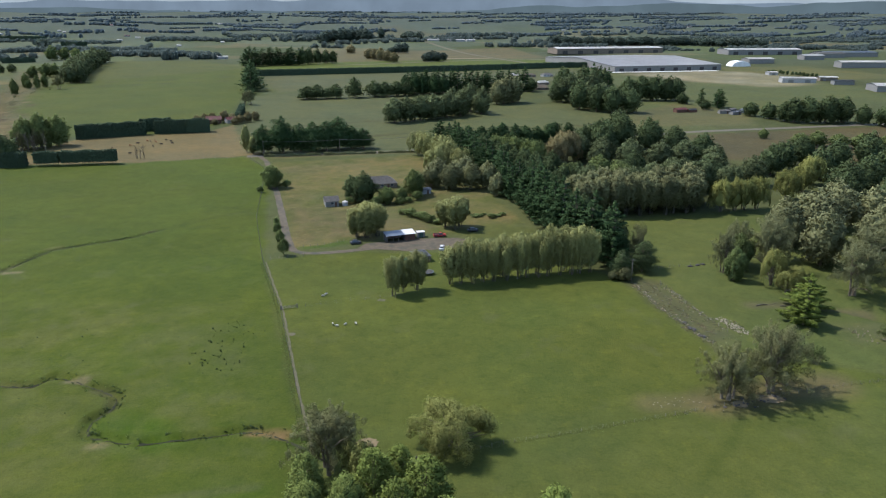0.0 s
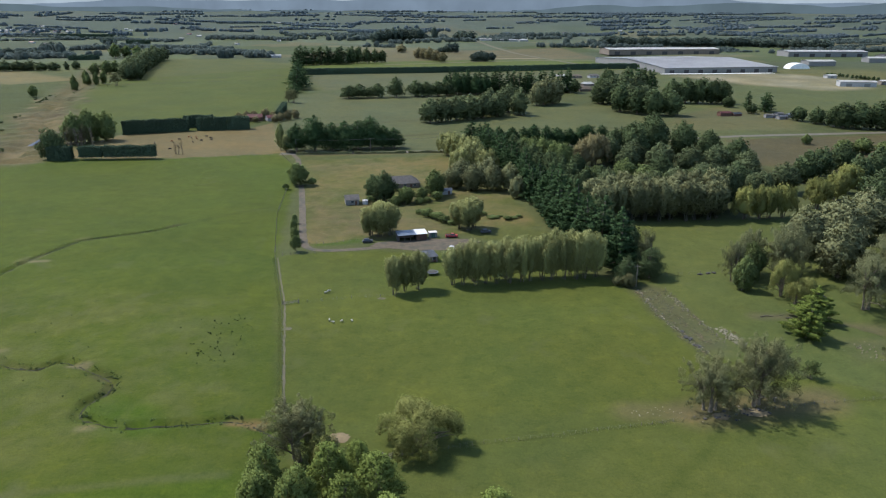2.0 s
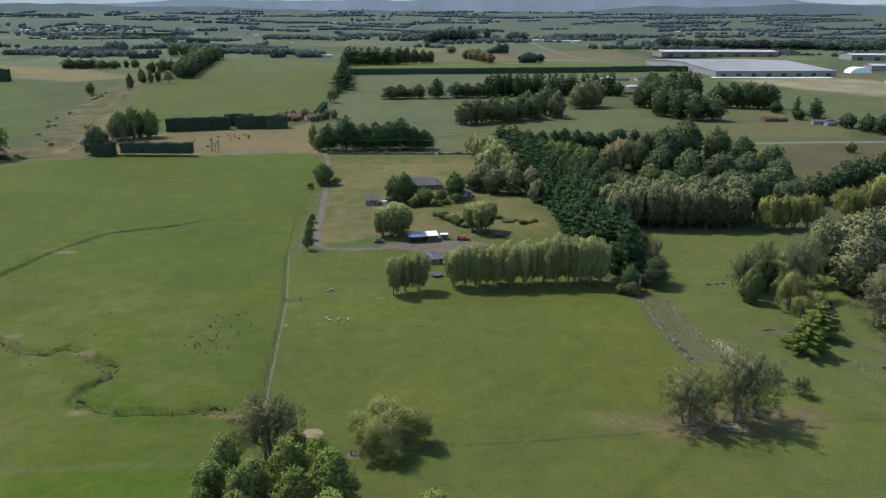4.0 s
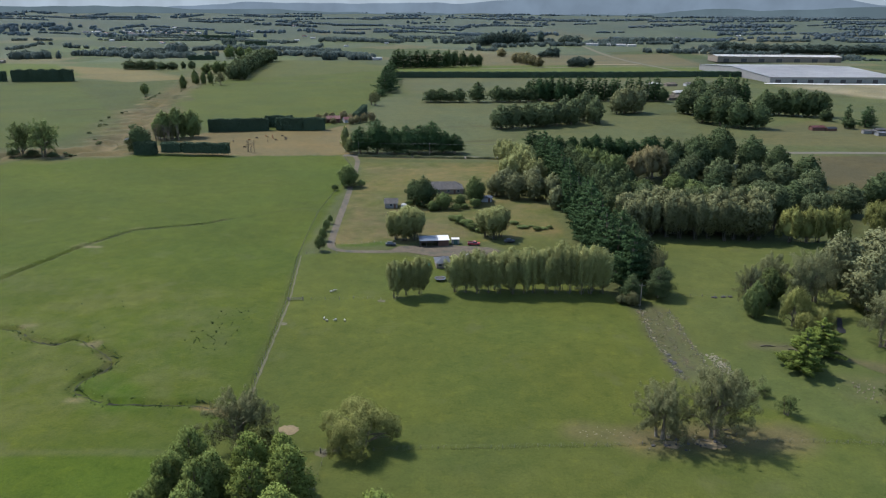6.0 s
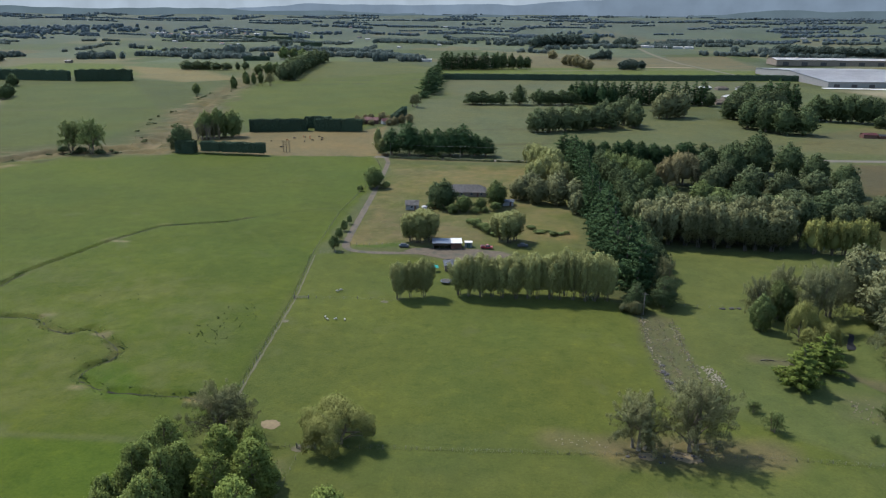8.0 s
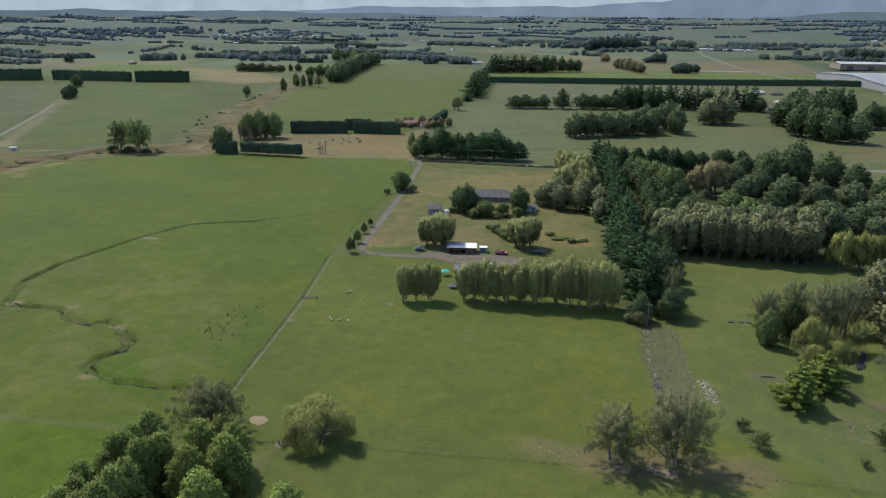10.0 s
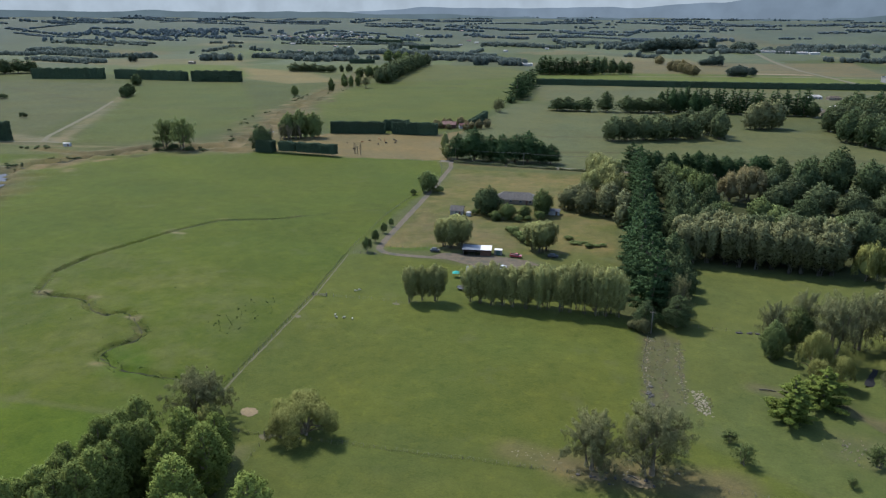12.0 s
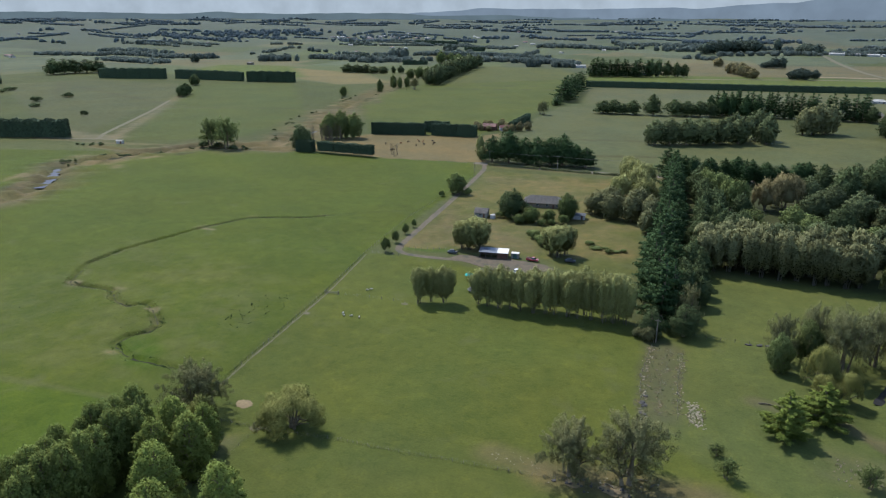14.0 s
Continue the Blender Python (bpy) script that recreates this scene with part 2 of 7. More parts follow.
def thing(name, m, label, category, group="", kind=""):
    ob = new(name)
    ob.empty_display_size = 0.5
    ob.matrix_basis = m
    return tagged(ob, label, category, group, kind)


def box(bm, x0, x1, y0, y1, z0, z1, bevel=0.0):
    g = bmesh.ops.create_cube(bm, size=1.0)
    for v in g["verts"]:
        v.co = Vector((x0 + (v.co.x + 0.5) * (x1 - x0), y0 + (v.co.y + 0.5) * (y1 - y0), z0 + (v.co.z + 0.5) * (z1 - z0)))
    if bevel:
        edges = list({e for v in g["verts"] for e in v.link_edges})
        bmesh.ops.bevel(bm, geom=edges, offset=bevel, segments=2, affect="EDGES")
    return bm


def one_box(*a, bevel=0.0):
    return box(bmesh.new(), *a, bevel=bevel)


def prism(profile, x0, x1):
    """A solid with the (y, z) profile, drawn along x."""
    bm = bmesh.new()
    a = [bm.verts.new((x0, y, z)) for y, z in profile]
    b = [bm.verts.new((x1, y, z)) for y, z in profile]
    n = len(profile)
    bm.faces.new(a)
    bm.faces.new(b[::-1])
    for i in range(n):
        bm.faces.new((a[i], b[i], b[(i + 1) % n], a[(i + 1) % n]))
    bmesh.ops.recalc_face_normals(bm, faces=bm.faces)
    return bm


def cylinder(r0, r1, z0, z1, sides=12, x=0.0, y=0.0):
    bm = bmesh.new()
    g = bmesh.ops.create_cone(bm, cap_ends=True, segments=sides, radius1=r0, radius2=r1, depth=z1 - z0)
    for v in g["verts"]:
        v.co += Vector((x, y, (z0 + z1) / 2))
    return bm


def tube(points, radii, sides=6):
    """A tapering tube along points: vertices and quads."""
    P, R = np.asarray(points, float), np.asarray(radii, float)
    d = np.gradient(P, axis=0)
    d /= np.linalg.norm(d, axis=1)[:, None] + 1e-9
    up = np.where(np.abs(d[:, 2:3]) > 0.9, [[1.0, 0, 0]], [[0, 0, 1.0]])
    a = np.cross(d, up)
    a /= np.linalg.norm(a, axis=1)[:, None] + 1e-9
    b = np.cross(d, a)
    t = np.linspace(0, 2 * np.pi, sides, endpoint=False)
    V = (P[:, None] + R[:, None, None] * (np.cos(t)[None, :, None] * a[:, None] + np.sin(t)[None, :, None] * b[:, None])).reshape(-1, 3)
    i, j = np.meshgrid(np.arange(len(P) - 1), np.arange(sides), indexing="ij")
    q = np.stack([i * sides + j, i * sides + (j + 1) % sides, (i + 1) * sides + (j + 1) % sides, (i + 1) * sides + j], -1).reshape(-1, 4)
    return V, q


def join(pieces):
    V, F, n = [], [], 0
    for v, q in pieces:
        V.append(v)
        F.append(q + n)
        n += len(v)
    return np.concatenate(V), np.concatenate(F)


# ---- the lie of the land ----
STREAM = [(-92, 300), (-100, 291), (-126, 276), (-134, 250), (-139, 212), (-136, 193), (-122.6, 174.3), (-101.5, 178), (-93, 172), (-84, 170.5),
          (-80, 176), (-72, 171.5), (-61, 164.5), (-60, 159), (-63.6, 154), (-62, 148), (-50, 144.2), (-34.7, 146.4), (-26, 148), (-20, 145), (-12, 139)]
CREEK = [(-285, 205), (-268, 240), (-278, 258), (-298, 284), (-326, 308), (-330, 333), (-322, 357), (-316, 382), (-306, 412), (-285, 424), (-252, 442), (-262, 461), (-275, 522),
         (-332, 623), (-382, 748), (-446, 929), (-540, 1150)]
DRAIN = [(-372, 372), (-330, 372), (-300, 402), (-262, 424), (-232, 428)]
SIDE_CREEK = [(150, 262), (148, 240), (143, 222), (146, 205), (158, 190), (185, 176)]
CENTRE = np.array((60.0, 10.0))


def to_line(x, y, pts):
    """The distance from points to a broken line."""
    best = np.full(np.shape(x), 1e9)
    for (ax, ay), (bx, by) in zip(pts, pts[1:]):
        dx, dy = bx - ax, by - ay
        t = np.clip(((x - ax) * dx + (y - ay) * dy) / (dx * dx + dy * dy), 0, 1)
        best = np.minimum(best, np.hypot(x - ax - t * dx, y - ay - t * dy))
    return best


def land(x, y):
    """The height of the ground: nearly flat, with stream channels, and country that climbs far off."""
    x, y = np.asarray(x, float), np.asarray(y, float)
    d = np.hypot(x - CENTRE[0], y - CENTRE[1])
    z = 0.10 * np.sin(x * 0.071 + 1.3) * np.cos(y * 0.083) + 0.06 * np.sin(x * 0.19 + y * 0.15)
    roll = np.clip((d - 900) / 1200, 0, 1)
    z = z + roll * (3.5 * np.sin(x * 0.0041 + 0.6) * np.cos(y * 0.0057 + 1.0) + 2.2 * np.sin(x * 0.0112 + y * 0.0093))
    u = np.clip((d - 2100) / 2700, 0, 1.02)
    z = z + 92 * (1 - d / (d + 36000 * u ** 3))
    rough = (x > -420) & (x < -220) & (y > 240) & (y < 760)
    if np.any(rough):
        px, py = (x[rough], y[rough]) if x.ndim else (x, y)
        swell = 1.1 * np.exp(-(to_line(px, py, CREEK) / 20) ** 2) * (np.sin(px * 0.42 + 1.5 * np.sin(py * 0.11)) * np.cos(py * 0.29 + px * 0.1) + 0.6 * np.sin(px * 0.17 - py * 0.23))
        if x.ndim:
            z[rough] += swell
        else:
            z = z + swell
    for pts, wide, deep in ((STREAM[3:], 1.0, 0.9), (STREAM[:4], 1.2, 0.3), (CREEK, 4.5, 2.0), (DRAIN, 2.5, 1.2), (SIDE_CREEK, 4.0, 1.8)):
        xs, ys = [p[0] for p in pts], [p[1] for p in pts]
        near = (x > min(xs) - 20) & (x < max(xs) + 20) & (y > min(ys) - 20) & (y < max(ys) + 20)
        if np.any(near):
            w = to_line(x[near] if x.ndim else x, y[near] if y.ndim else y, pts) + 0.5 * np.sin((x[near] if x.ndim else x) * 0.9) * np.cos((y[near] if y.ndim else y) * 0.8)
            cut = deep * np.clip(1.5 - np.abs(w) / wide, 0, 1) ** 0.7
            if x.ndim:
                z[near] -= cut
            else:
                z = z - cut
    return z


def height(x, y):
    return float(land(np.array([x]), np.array([y]))[0])


def axis(stops):
    """Coordinates from (end, step) stretches."""
    out = [stops[0][0]]
    for (a, _), (b, step) in zip(stops, stops[1:]):
        out += list(np.linspace(a, b, max(1, round((b - a) / step)) + 1)[1:])
    return np.array(out)


gx = axis([(-4900, 0), (-2400, 110), (-1000, 28), (-420, 9), (-150, 3.6), (-10, 1.0), (165, 1.8), (320, 5), (800, 14), (2000, 40), (4900, 120)])
gy = axis([(-700, 0), (60, 60), (110, 8), (300, 1.1), (470, 2.4), (560, 3.5), (900, 7), (1500, 14), (2600, 32), (4880, 70)])
X, Y = np.meshgrid(gx, gy)
Z = land(X, Y)
FENCE_DIR = math.radians(13.2)                   # the farm's fences lie this far off the y axis


def inside(x, y, poly):
    """1 inside a polygon, 0 outside, soft over the given edge."""
    hit = np.zeros(np.shape(x), bool)
    for (ax, ay), (bx, by) in zip(poly, poly[1:] + poly[:1]):
        cross = ((ay > y) != (by > y)) & (x < (bx - ax) * (y - ay) / (by - ay + 1e-12) + ax)
        hit ^= cross
    return hit


def soft_inside(x, y, poly, edge):
    d = to_line(x, y, poly + poly[:1])
    s = np.where(inside(x, y, poly), d, -d)
    return np.clip(0.5 + s / edge, 0, 1)


# colours of the sward, field by field; FAR has haze blue mixed in
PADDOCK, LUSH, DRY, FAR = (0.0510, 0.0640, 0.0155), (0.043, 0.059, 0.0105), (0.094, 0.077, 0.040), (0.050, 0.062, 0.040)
cf, sf = math.cos(FENCE_DIR), math.sin(FENCE_DIR)
U, W = X * cf + Y * sf, -X * sf + Y * cf
cell_u, cell_w = np.floor(U / 190 + 0.3 * np.sin(np.floor(W / 260) * 2.1)), np.floor(W / 240 + 0.35 * np.sin(np.floor(U / 190) * 1.7))
h1 = np.abs(np.sin(cell_u * 127.1 + cell_w * 311.7) * 43758.5) % 1.0
h2 = np.abs(np.sin(cell_u * 269.5 + cell_w * 183.3) * 24634.6) % 1.0
sward = np.empty((*X.shape, 3))
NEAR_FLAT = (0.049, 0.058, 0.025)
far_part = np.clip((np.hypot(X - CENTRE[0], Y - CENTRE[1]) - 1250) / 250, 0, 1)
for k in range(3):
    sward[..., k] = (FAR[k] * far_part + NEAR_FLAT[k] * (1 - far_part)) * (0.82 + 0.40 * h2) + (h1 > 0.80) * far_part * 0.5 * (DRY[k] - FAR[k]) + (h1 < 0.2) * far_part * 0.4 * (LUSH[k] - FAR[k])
# Haze over the farthest land is painted into the sward as blue-grey.
haze_part = np.clip((np.hypot(X - CENTRE[0], Y - CENTRE[1]) - 2200) / 900, 0, 1)[..., None]
sward = sward * (1 - 0.75 * haze_part) + 0.75 * haze_part * np.array((0.046, 0.060, 0.056))


def mottle(x, y, size, seed):
    """Smooth random blotches of about the given size, 0 to 1."""
    g = np.random.default_rng(seed).random((64, 64))
    u, w = x / size, y / size
    a, b = np.floor(u).astype(int), np.floor(w).astype(int)
    fu, fw = u - a, w - b
    fu, fw = fu * fu * (3 - 2 * fu), fw * fw * (3 - 2 * fw)
    pick = lambda p, q: g[p % 64, q % 64]
    return (pick(a, b) * (1 - fu) + pick(a + 1, b) * fu) * (1 - fw) + (pick(a, b + 1) * (1 - fu) + pick(a + 1, b + 1) * fu) * fw


def paint(poly, colour, edge=4.0, strength=1.0, patchy=0.0, size=9.0):
    xs, ys = [p[0] for p in poly], [p[1] for p in poly]
    i0, i1 = np.searchsorted(gx, (min(xs) - edge, max(xs) + edge))
    j0, j1 = np.searchsorted(gy, (min(ys) - edge, max(ys) + edge))
    s = np.s_[j0:j1, i0:i1]
    wob = 1.2 * np.sin(X[s] * 0.31) * np.cos(Y[s] * 0.27)
    f = (soft_inside(X[s] + wob, Y[s] - wob, poly, edge) * strength)[..., None]
    if patchy:
        blot = 0.6 * mottle(X[s], Y[s], size, 3) + 0.4 * mottle(X[s] + 40, Y[s], size * 0.35, 4)
        f = f * (1 - patchy * np.clip(1.8 * blot - 0.3, 0, 1))[..., None]
    sward[s] = sward[s] * (1 - f) + np.array(colour) * f


def paint_line(pts, colour, wide, strength=1.0):
    xs, ys = [p[0] for p in pts], [p[1] for p in pts]
    i0, i1 = np.searchsorted(gx, (min(xs) - wide * 2, max(xs) + wide * 2))
    j0, j1 = np.searchsorted(gy, (min(ys) - wide * 2, max(ys) + wide * 2))
    s = np.s_[j0:j1, i0:i1]
    d = to_line(X[s], Y[s], pts) + wide * 0.3 * np.sin(X[s] * 0.13 + 1) * np.cos(Y[s] * 0.11)
    f = (np.clip(1.5 - d / wide, 0, 1) * strength)[..., None]
    sward[s] = sward[s] * (1 - f) + np.array(colour) * f


paint([(-1100, 200), (-1100, 900), (-560, 900), (-420, 1010), (-190, 1060), (-60, 470), (-240, 420)], (0.040, 0.050, 0.018), 20)
paint([(-420, -700), (-420, 330), (-330, 370), (-236, 432), (-88, 455), (-66, 418), (-42, 257), (-16, 150), (10, -700)], LUSH, 3)
paint([(10, -700), (-16, 150), (-42, 257), (-20, 266), (60, 262), (82, 232), (93, 180), (134, 160), (420, 120), (420, -700)], PADDOCK, 3)
paint([(-16, 145), (134, 158), (300, 120), (300, -700), (0, -700)], (0.0515, 0.065, 0.0175), 3)
paint([(96, 228), (93, 180), (134, 160), (260, 150), (260, 330), (90, 300), (82, 236)], (0.055, 0.068, 0.022), 3)
paint([(-66, 436), (-34, 272), (62, 300), (40, 458)], (0.049, 0.060, 0.018), 3)
paint([(-66, 436), (-34, 272), (62, 300), (40, 458)], (0.094, 0.080, 0.038), 3, 0.95, 0.95, 11)
paint([(-64, 434), (-34, 274), (60, 300), (40, 456)], (0.042, 0.056, 0.017), 3, 0.6, 1.0, 5)
paint([(-64, 434), (-36, 278), (60, 304), (38, 456)], (0.092, 0.078, 0.042), 6, 0.55, 1.0, 4.3)
paint([(-62, 425), (-50, 368), (30, 385), (36, 440)], (0.094, 0.082, 0.040), 8, 0.8, 0.95, 14)
paint([(-32, 276), (-40, 330), (-34, 326), (-10, 320), (20, 305), (22, 290), (-8, 282)], (0.090, 0.073, 0.038), 5, 0.9, 0.85, 6)
paint([(-31, 273.5), (-12, 279.5), (-11, 275.5), (-29, 269.5)], (0.040, 0.061, 0.014), 2)
paint([(30, 288), (48, 300), (66, 292), (60, 276), (38, 280)], (0.052, 0.061, 0.020), 3)
paint([(-228, 440), (-222, 527), (-133, 555), (-122, 590), (-78, 461), (-150, 441)], DRY, 4)
paint([(-88, 470), (-118, 572), (-141, 790), (18, 885), (34, 700), (20, 475)], (0.056, 0.064, 0.032), 5)
paint([(-120, 832), (-186, 1030), (300, 1160), (260, 940), (18, 905)], (0.058, 0.064, 0.034), 6)
paint([(-136, 560), (-150, 790), (-190, 1040), (-215, 1180), (-430, 940), (-350, 700), (-225, 535)], (0.046, 0.058, 0.014), 5)
paint([(-215, 1180), (-330, 1345), (-490, 1335), (-432, 938)], (0.053, 0.061, 0.022), 8)
paint([(-190, 1045), (-260, 1300), (600, 1480), (480, 1190)], (0.056, 0.072, 0.018), 8)
paint([(-240, 1300), (-300, 1620), (300, 1800), (330, 1450), (60, 1370)], (0.080, 0.069, 0.041), 14, 0.8)
paint([(23, 568), (67, 657), (137, 711), (195, 690), (240, 620), (236, 560), (60, 500)], (0.056, 0.064, 0.030), 5)
paint([(200, 560), (225, 640), (285, 700), (330, 640), (300, 560)], (0.065, 0.065, 0.032), 8)
paint([(205, 430), (226, 518), (420, 552), (420, 430), (300, 400)], (0.053, 0.047, 0.026), 6)
paint([(345, 1040), (500, 1095), (640, 1060), (540, 880), (470, 850), (400, 930)], (0.170, 0.150, 0.110), 20, 0.95, 0.5, 40)
paint([(500, 1180), (700, 1180), (760, 980), (600, 930)], (0.064, 0.065, 0.028), 15)
paint([(-378, 401), (-520, 571), (-697, 780), (-590, 868), (-358, 608), (-304, 453)], (0.043, 0.055, 0.016), 6)
paint([(-430, 400), (-555, 590), (-720, 780), (-905, 765), (-940, 640), (-480, 400)], (0.046, 0.053, 0.024), 6)
paint([(-632, 935), (-518, 886), (-470, 960), (-613, 1083), (-830, 1121)], (0.095, 0.083, 0.041), 8)
paint([(-900, 900), (-640, 960), (-830, 1150), (-1000, 1130)], (0.052, 0.069, 0.016), 8)
for p, q in (((-432, 938), (-190, 1040)), ((-400, 890), (-180, 985)), ((-700, 560), (-880, 690)), ((-555, 592), (-905, 700)), ((-60, 505), (22, 540)), ((-110, 560), (30, 620)), ((60, 520), (225, 600)), ((-520, 572), (-370, 640))):
    paint_line([p, q], (0.040, 0.043, 0.022), 3.0, 0.7)
paint_line([(-393, 402), (-470, 500), (-552, 600), (-600, 660)], (0.088, 0.078, 0.050), 5.0, 0.9)
paint_line([(-240, 434), (-300, 412), (-372, 388), (-480, 366)], (0.080, 0.070, 0.042), 4.0, 0.7)
paint_line([(-66, 452), (20, 463), (60, 472)], (0.075, 0.068, 0.034), 3.0, 0.7)
paint_line(CREEK, (0.078, 0.068, 0.038), 17, 0.8)
paint_line([(-290, 423), (-252, 442), (-262, 461), (-275, 522), (-332, 623)], (0.080, 0.069, 0.040), 27, 0.7)
cr_rng = np.random.default_rng(23)
for (ax, ay), (bx, by) in zip(CREEK[:-3], CREEK[1:-2]):
    for _ in range(max(3, int(math.hypot(bx - ax, by - ay) / 4))):
        f, off, L = cr_rng.random(), cr_rng.normal(0, 13), cr_rng.uniform(3, 11)
        x, y = ax + (bx - ax) * f + off, ay + (by - ay) * f + 0.6 * off
        run = math.hypot(bx - ax, by - ay)
        paint_line([(x, y), (x + (bx - ax) / run * L, y + (by - ay) / run * L)], ((0.110, 0.092, 0.058), (0.036, 0.040, 0.018), (0.056, 0.046, 0.026))[int(cr_rng.integers(3))], float(cr_rng.uniform(2.0, 4.5)), float(cr_rng.uniform(0.4, 0.9)))
paint_line(DRAIN, (0.075, 0.065, 0.035), 7, 0.8)
paint_line([(-395, 402), (-428, 398), (-480, 400)], (0.103, 0.089, 0.059), 12, 0.7)
# Broken dark strokes: rank growth and bank shade put into the sward colour.
bank_rng = np.random.default_rng(19)
for (ax, ay), (bx, by) in zip(STREAM[:16], STREAM[1:17]):
    cuts = max(2, int(math.hypot(bx - ax, by - ay) / 4))
    for k in range(cuts):
        f, g = k / cuts, (k + 1) / cuts
        paint_line([(ax + (bx - ax) * f, ay + (by - ay) * f), (ax + (bx - ax) * g, ay + (by - ay) * g)], (0.022, 0.030, 0.008), float(bank_rng.uniform(0.9, 2.2)), float(bank_rng.uniform(0.0, 0.55)))
        if bank_rng.random() < 0.3:
            sx, sy = bank_rng.uniform(-3, 3, 2)
            paint_line([(ax + (bx - ax) * f + sx, ay + (by - ay) * f + sy), (ax + (bx - ax) * g + sx, ay + (by - ay) * g + sy)], (0.072, 0.070, 0.036), 1.2, 0.5)
paint_line(STREAM[15:], (0.034, 0.053, 0.008), 4.5, 0.8)
paint([(-63, 151), (-58, 158), (-46, 152), (-40, 143), (-52, 140)], (0.034, 0.059, 0.007), 5)
paint_line([(90.5, 227), (91.5, 205), (97.5, 184)], (0.062, 0.062, 0.042), 5.0, 0.3)
paint([(86.5, 228), (94.5, 228), (101.5, 186), (93, 184)], (0.057, 0.062, 0.034), 4, 0.8, 0.3, 3)
paint_line([(80, 150), (98, 156), (113, 157)], (0.079, 0.065, 0.041), 6, 0.7)
paint_line([(66, 152), (76, 151)], (0.087, 0.075, 0.044), 4, 0.55)
paint([(132, 176), (148, 178), (150, 192), (134, 190)], (0.070, 0.066, 0.038), 6, 0.7, 0.6, 4)
paint_line([(118, 206), (132, 206), (150, 200)], (0.079, 0.067, 0.044), 3, 0.6)
# Shade under the pines and wood, painted as dark sward.
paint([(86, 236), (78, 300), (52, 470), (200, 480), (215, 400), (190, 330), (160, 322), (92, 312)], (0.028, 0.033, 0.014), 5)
for x, y, r in ((-122, 176.5, 2.2), (-74, 172.8, 1.5), (-128, 251.5, 2.4), (-58, 143.5, 1.3), (-100, 180, 1.4)):
    paint_line([(x - r, y - 0.3), (x + r, y + 0.3)], (0.115, 0.100, 0.066), 1.3, 0.8)
paint_line([(-26, 146.6), (-19, 145.4)], (0.130, 0.088, 0.048), 1.9, 0.9)
paint([(-150, 120), (-24, 130), (-32, 218), (-150, 225)], (0.068, 0.076, 0.030), 12, 0.48, 1.0, 6.5)
paint([(-12, 128), (134, 156), (280, 120), (280, 60), (0, 60)], (0.060, 0.071, 0.022), 6, 0.45, 1.0, 7)
paint_line([(-92, 300), (-60, 330), (-91, 342)], (0.035, 0.050, 0.012), 1.6, 0.5)

paint_line([(82.6, 141.5), (73.4, 131.7), (66.2, 124.3)], (0.036, 0.050, 0.013), 1.6, 0.55)
paint([(2, 104), (4, 128), (9, 131), (12.5, 118), (14, 104)], (0.080, 0.080, 0.046), 3, 0.75, 0.6, 3)
paint([(-150, 100), (-66, 119.5), (-36, 125.5), (-20, 127), (-8, 90), (-8, 40), (-150, 40)], (0.041, 0.064, 0.008), 5, 0.8)
paint_line([(-150, 100), (-66, 119.5), (-36, 125.5), (-22, 127.5)], (0.060, 0.068, 0.026), 1.3, 0.6)
V = np.stack([X, Y, Z], -1).reshape(-1, 3)
nx, ny = len(gx), len(gy)
i, j = np.meshgrid(np.arange(nx - 1), np.arange(ny - 1))
a = (j * nx + i).ravel()
ground_mesh = smooth(mesh_from("ground", V, np.stack([a, a + 1, a + nx + 1, a + nx], -1), [GRASS]))
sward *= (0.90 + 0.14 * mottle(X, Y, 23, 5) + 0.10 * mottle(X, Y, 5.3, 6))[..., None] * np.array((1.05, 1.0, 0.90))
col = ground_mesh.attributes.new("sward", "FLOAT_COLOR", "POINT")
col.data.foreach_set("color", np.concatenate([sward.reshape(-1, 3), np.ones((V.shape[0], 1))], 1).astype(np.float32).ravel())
tagged(new("ground", ground_mesh), "green pasture paddocks, dry and worn patches, painted haze and shade", "ground", kind="structure")


def ribbon(name, pts, wide, mat, label, category, lift=0.05, step=2.0, ragged=0.25, seed=1, kind="structure", level=None):
    """A strip laid on the ground along a broken line."""
    rng = np.random.default_rng(seed)
    P = np.array(pts, float)
    run = np.concatenate([[0], np.cumsum(np.hypot(*np.diff(P, axis=0).T))])
    s = np.linspace(0, run[-1], max(3, int(run[-1] / step)))
    q = np.stack([np.interp(s, run, P[:, 0]), np.interp(s, run, P[:, 1])], -1)
    for _ in range(3):
        q[1:-1] = 0.25 * q[:-2] + 0.5 * q[1:-1] + 0.25 * q[2:]
    d = np.gradient(q, axis=0)
    d /= np.linalg.norm(d, axis=1)[:, None]
    n = np.stack([-d[:, 1], d[:, 0]], -1)
    cols = np.linspace(-0.5, 0.5, 5)
    w = wide * (1 + ragged * rng.uniform(-1, 1, (len(q), 2)))
    G = []
    for c in cols:
        ww = w[:, 0] if c < 0 else w[:, 1]
        G.append(q + n * (c * ww)[:, None])
    G = np.stack(G, 1)
    z = land(G[..., 0], G[..., 1]) + lift if level is None else np.full(G.shape[:2], level)
    vv = np.concatenate([G, z[..., None]], -1).reshape(-1, 3)
    ii, jj = np.meshgrid(np.arange(len(q) - 1), np.arange(4), indexing="ij")
    a = (ii * 5 + jj).ravel()
    return tagged(new(name, mesh_from(name, vv, np.stack([a, a + 5, a + 6, a + 1], -1)[:, ::-1], [mat])), label, category, kind=kind)


